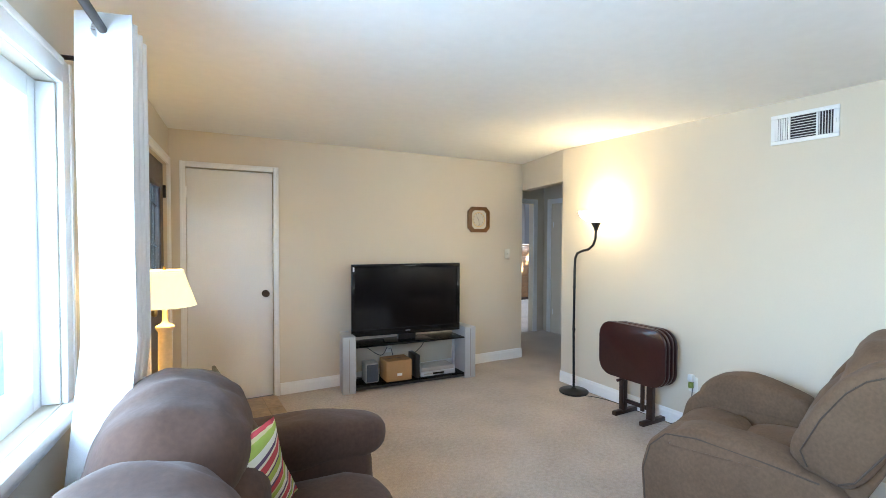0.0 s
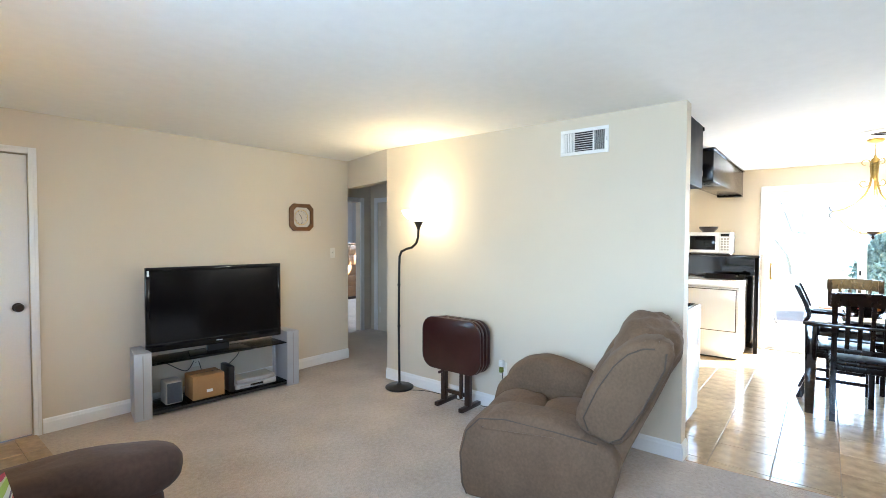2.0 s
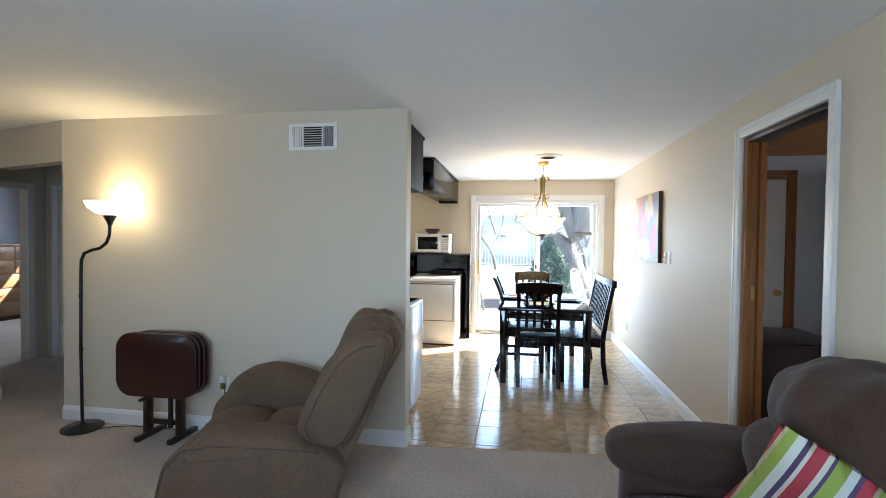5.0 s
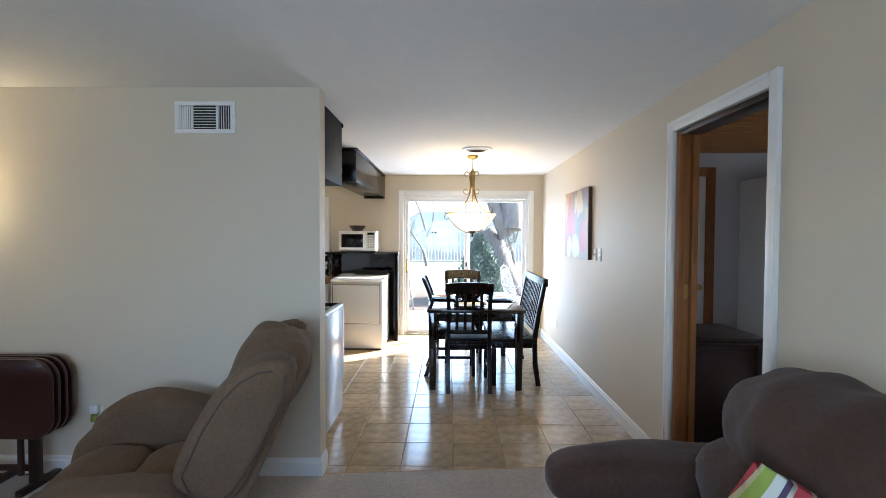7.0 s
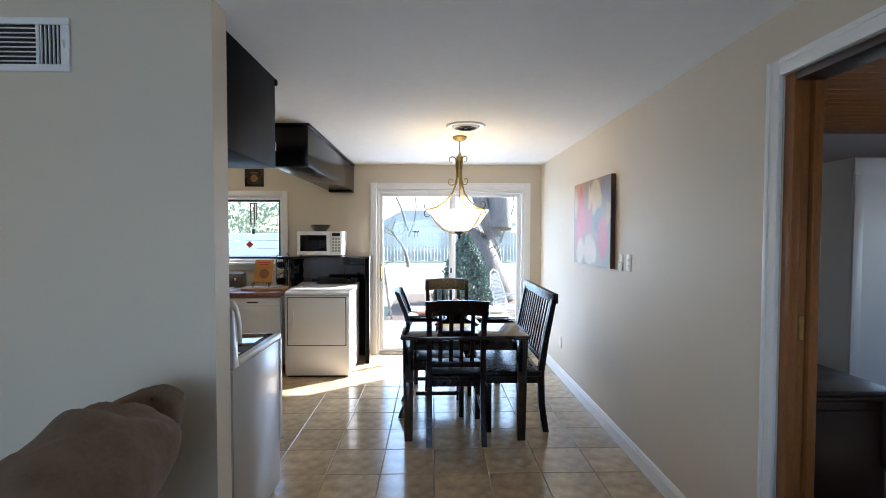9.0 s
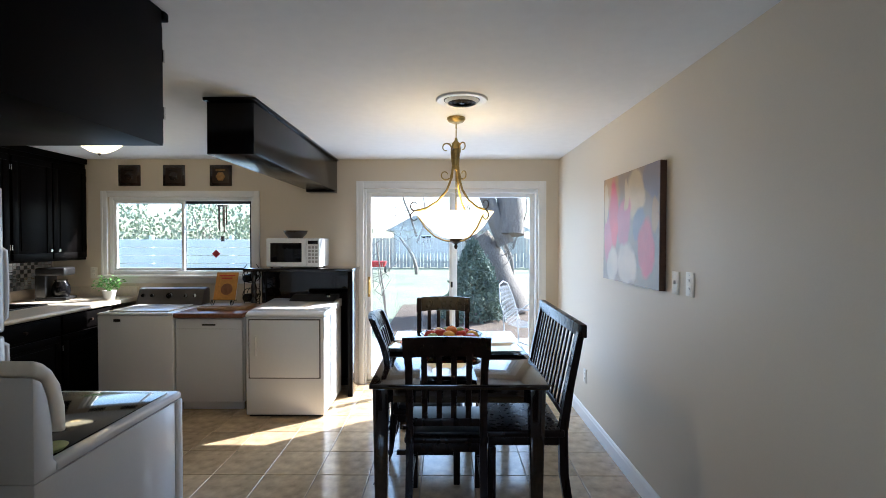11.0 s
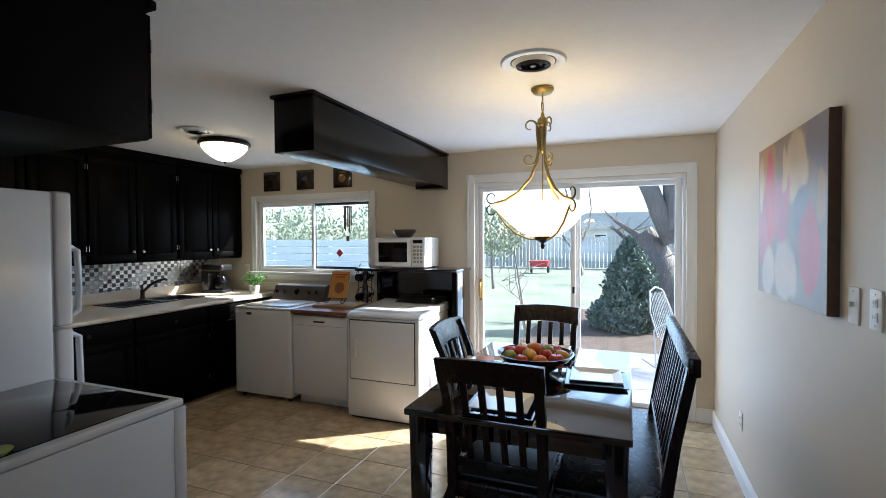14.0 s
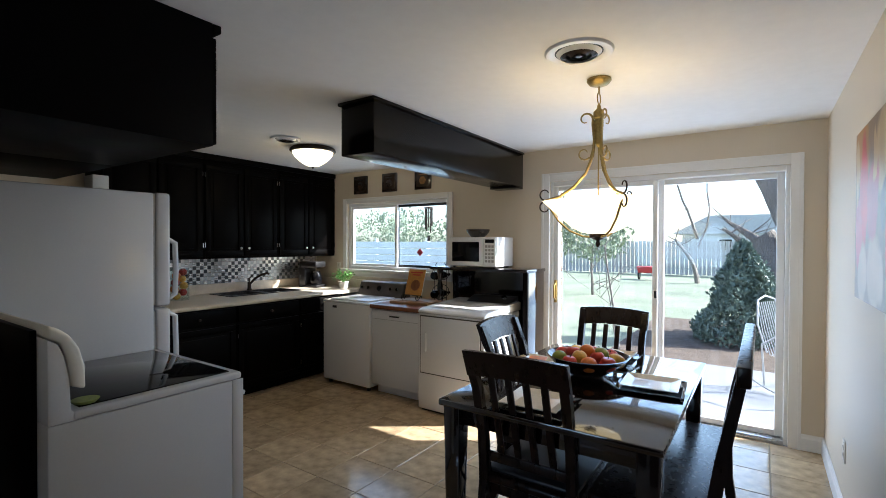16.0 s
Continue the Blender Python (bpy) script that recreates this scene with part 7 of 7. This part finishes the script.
def bare_tree(name, x, y, label, trunk, limbs, seed, twigs=40):
    """A leafless tree: trunk, limbs and one mesh of fine twigs."""
    t = thing(name, at(x, y, -0.12), label, "tree")
    rg = random.Random(seed)
    tw = bmesh.new()
    for p, d, L, r0, first in trunk:
        ob, pts = limb(t, p, d, L, r0, 0, rg, BARK, first)
        for k in range(limbs):
            i = rg.randint(3, len(pts) - 1)
            dd = Vector((rg.gauss(0, 0.7), rg.gauss(0, 0.7), 0.25 + 0.6 * rg.random())).normalized()
            l2, pts2 = limb(t, pts[i], dd, L * (0.35 + 0.25 * rg.random()), r0 * 0.22, 1, rg, BARK)
            for q in range(twigs // limbs):
                a = pts2[rg.randint(2, len(pts2) - 1)]
                e = Vector((rg.gauss(0, 0.8), rg.gauss(0, 0.8), 0.3 + 0.5 * rg.random())).normalized()
                b = a + e * (0.3 + 0.5 * rg.random())
                tube([a, (a + b) / 2 + Vector((rg.gauss(0, 0.05), rg.gauss(0, 0.05), 0)), b], max(0.006, r0 * 0.025), 4, 0.003, bm=tw)
    part("twigs", tw, BARK, t, smooth=0)
    return t


bare_tree("shade_tree", 15.2, -1.82, "large leafless shade tree with a forked trunk", [((0, 0, 0), (0, 0.05, 1), 1.9, 0.46, True), ((0, 0.0, 1.75), (0.0, 0.10, 1), 4.0, 0.31, True), ((0, 0.12, 1.55), (-0.05, 0.45, 1), 3.8, 0.19, True)], seed=8, limbs=5)
bare_tree("young_tree", 12.6, 0.55, "slender leafless sapling at the patio edge", [((0, 0, 0), (0.02, 0.03, 1), 1.6, 0.018, True), ((0, 0, 0), (0.1, 0.3, 1), 1.2, 0.012, True)], seed=21, limbs=4, twigs=12)
for i, (x, y, h) in enumerate(((27.0, 1.0, 5.0), (29.5, -6.0, 6.5), (26.0, 6.5, 5.5), (30.0, 13.0, 6.0), (24.5, -3.2, 4.2))):
    bare_tree("garden_tree", x, y, "distant leafless garden tree by the fence", [((0, 0, 0), (0, 0, 1), h * 0.4, 0.10, True), ((0, 0, h * 0.36), (0.15, 0.35, 1), h * 0.6, 0.06, True), ((0, 0, h * 0.3), (0.1, -0.4, 1), h * 0.55, 0.05, True)], seed=40 + i, limbs=5, twigs=30)

# fence at the end of the garden: boards on rails
fn = thing("garden_fence", at(32, 0, -0.12), "weathered grey wooden board fence behind the lawn", "fence")
for z in (0.3, 1.35):
    part("rail", box(0.03, 0.08, -22, 24, z, z + 0.09), FENCEWOOD, fn)
board = part("board", box(0, 0.022, -0.085, 0.085, 0.03, 1.75, 0.004, 1), FENCEWOOD, fn)
for k in range(1, 230):
    o = bpy.data.objects.new("board", board.data)
    scene.collection.objects.link(o)
    o.parent = fn
    o.location = (0, -22 + k * 0.2, 0.02 * math.sin(k * 1.7))
board.location = (0, -22, 0)
nb = thing("neighbour_house", at(62, -2, -0.12), "pale single-storey neighbour house beyond the fence", "house")
part("wall", box(0, 8, -8, 8, 0, 2.8), SIDING, nb)
part("roof", prism([(-9, 2.7), (9, 2.7), (5.5, 4.6), (-5.5, 4.6)], 9.0, "x"), ROOFING, nb, m=Matrix.Translation((-0.5, 0, 0)))
for y in (-5, -1, 4):
    w_ = part("window", box(-0.03, 0.01, y - 0.6, y + 0.6, 1.0, 2.1), BLACKGLASS, nb)
    part("window_frame", wall_mesh(y - 0.7, y + 0.7, 0.9, 2.2, 0.05, [(y - 0.6, y + 0.6, 1.0, 2.1)]), TRIM, w_, m=Matrix.Translation((0.0, 0, 0)) @ ALONG_Y)
kk = thing("red_garden_cart", at(27.5, 3.0, -0.12), "small red cart standing on the far lawn", "cart")
part("tub", prism([(-0.38, 0.32), (0.38, 0.32), (0.46, 0.6), (-0.46, 0.6)], 0.6, "x", 0.03), REDM, kk)
for y in (-0.4, 0.4):
    part("wheel", lathe([(0, -0.04), (0.18, -0.04), (0.2, 0), (0.18, 0.04), (0, 0.04)], 18, Matrix.Translation((0.35, y, 0.2)) @ pose(0, 0, 0, 90)), BLACKPLASTIC, kk)

# side fence and shrubs seen through the kitchen window
sf = thing("side_fence", at(17.5, 0, -0.12), "pale painted horizontal-board fence beside the house", "fence")
for k in range(7):
    part("board", box(0, 0.03, 3.2, 16, 0.12 + k * 0.22, 0.32 + k * 0.22, 0.006, 1), PALEFENCE, sf)
for y in (3.3, 5.5, 7.7, 9.9, 12.1, 14.3):
    part("post", box(0.031, 0.12, y - 0.05, y + 0.05, 0, 1.75, 0.006), PALEFENCE, sf)
for i, (x, y, s) in enumerate(((19.5, 5.0, 1.2), (20.5, 7.6, 1.4), (19.8, 10.2, 1.3), (21, 12.8, 1.5), (20.2, 3.2, 1.1))):
    hg = thing("hedge_shrub", at(x, y, -0.12), "loose leafy shrub behind the pale fence", "shrub", "shrubs behind the fence")
    part("trunk", tube([(0, 0, 0), (0, 0.05, 1.0), (0.05, 0, 1.8)], 0.05, 7, 0.02), BARK, hg)
    foliage_part(leaf_cloud((0, 0, 1.9), (s, s, s * 0.75), 1500, 0.14, 60 + i), HEDGELEAF, hg)

# brick pier at the patio edge
pr = thing("brick_pier", at(10.45, 0.86, -0.06), "whitewashed tan brick pier at the patio edge", "pillar")
part("core", box(-0.145, 0.145, -0.145, 0.145, 0.0, 2.28), GROUT, pr)
first_brick = None
for row in range(30):
    z = 0.005 + row * 0.076
    for side in range(4):
        for k in range(2):
            off = (-0.075 if k == 0 else 0.075)
            if first_brick is None:
                first_brick = part("brick", box(-0.068, 0.068, -0.012, 0.0, 0.0, 0.064, 0.004, 1), BRICKM, pr)
                o = first_brick
            else:
                o = bpy.data.objects.new("brick", first_brick.data)
                scene.collection.objects.link(o)
                o.parent = pr
            o.matrix_basis = Matrix.Rotation(side * math.pi / 2, 4, "Z") @ Matrix.Translation((off + (0.012 if row % 2 else -0.012), -0.146, z))

# wind chime under the eave
wc = thing("wind_chime", at(9.95, 2.10, 0), "dark metal wind chime hanging from the eave", "wind chime")
part("cord", tube([(0, 0, 2.359), (0, 0, 1.90)], 0.003, 5), BLACKMETAL, wc)
part("top_disc", lathe([(0, 1.885), (0.055, 1.885), (0.055, 1.90), (0, 1.90)], 20), DARKCHEST, wc)
for k in range(5):
    a = 2 * math.pi * k / 5
    part("chime_tube", tube([(0.04 * math.cos(a), 0.04 * math.sin(a), 1.885), (0.04 * math.cos(a), 0.04 * math.sin(a), 1.60 + 0.02 * k)], 0.008, 8), BRONZE, wc)
part("clapper", tube([(0, 0, 1.885), (0, 0, 1.55)], 0.002, 4), BLACKMETAL, wc)
part("sail", box(-0.002, 0.002, -0.02, 0.02, 1.50, 1.56, 0.001), DARKCHEST, wc)

# metal rocking chair on the patio
gc = thing("patio_chair", at(11.4, -1.55, -0.06, 150), "pale grey metal rocking lawn chair on the patio", "chair")
for s in (-0.26, 0.26):
    rocker = [(s, -0.42 + 0.84 * k / 10, 0.02 + 0.12 * ((k - 5) / 5) ** 2) for k in range(11)]
    part("rocker", tube(rocker, 0.011, 8), SILVER, gc)
    part("arm_loop", tube([(s, 0.25, 0.07), (s, 0.30, 0.42), (s, 0.22, 0.62), (s, -0.10, 0.63), (s, -0.28, 0.50), (s, -0.25, 0.08)], 0.010, 8), SILVER, gc)
seat = bmesh.new()
for k in range(11):
    xx = -0.22 + 0.044 * k
    tube([(xx, 0.26, 0.40), (xx, -0.05, 0.37), (xx, -0.22, 0.40), (xx * 0.95, -0.30, 0.62), (xx * 0.8, -0.38, 0.92)], 0.004, 6, bm=seat)
part("seat_wires", seat, SILVER, gc)
part("back_hoop", tube([(-0.24, -0.24, 0.42), (-0.25, -0.33, 0.70), (-0.15, -0.39, 0.94), (0, -0.40, 0.98), (0.15, -0.39, 0.94), (0.25, -0.33, 0.70), (0.24, -0.24, 0.42)], 0.009, 8), SILVER, gc)

# ---- floor tiles, each a piece ----


def tile_mesh(w, d, material):
    b = box(0, w, 0, d, -0.008, 0.0, 0.0025, 1)
    me = bpy.data.meshes.new("tile")
    b.to_mesh(me)
    b.free()
    me.materials.append(material)
    return me


def lay(parent, material, x0, x1, y0, y1, ox, oy, pitch, z, skip=None):
    """Tiles on a grid through (ox, oy), cut at the edges of the area."""
    cut = {}
    gap = 0.005
    i = math.floor((x0 - ox) / pitch)
    while ox + i * pitch < x1:
        k = math.floor((y0 - oy) / pitch)
        while oy + k * pitch < y1:
            a, b = max(x0, ox + i * pitch + gap / 2), min(x1, ox + (i + 1) * pitch - gap / 2)
            c, d = max(y0, oy + k * pitch + gap / 2), min(y1, oy + (k + 1) * pitch - gap / 2)
            k += 1
            if b - a < 0.02 or d - c < 0.02 or (skip and skip((a + b) / 2, (c + d) / 2)):
                continue
            key = (round(b - a, 4), round(d - c, 4))
            if key not in cut:
                cut[key] = tile_mesh(*key, material)
            o = bpy.data.objects.new("tile", cut[key])
            scene.collection.objects.link(o)
            o.parent = parent
            o.location = (a, c, z)
        i += 1


lay(kitchen_floor, TILE, XV + 0.002, XF - 0.002, YR + 0.002, 3.28, 6.423, -0.215, 0.338, 0.0)
lay(entry_floor, ENTRYTILE, 2.1, 2.998, 3.202, YT - 0.002, 2.2, 3.33, 0.338, 0.014)
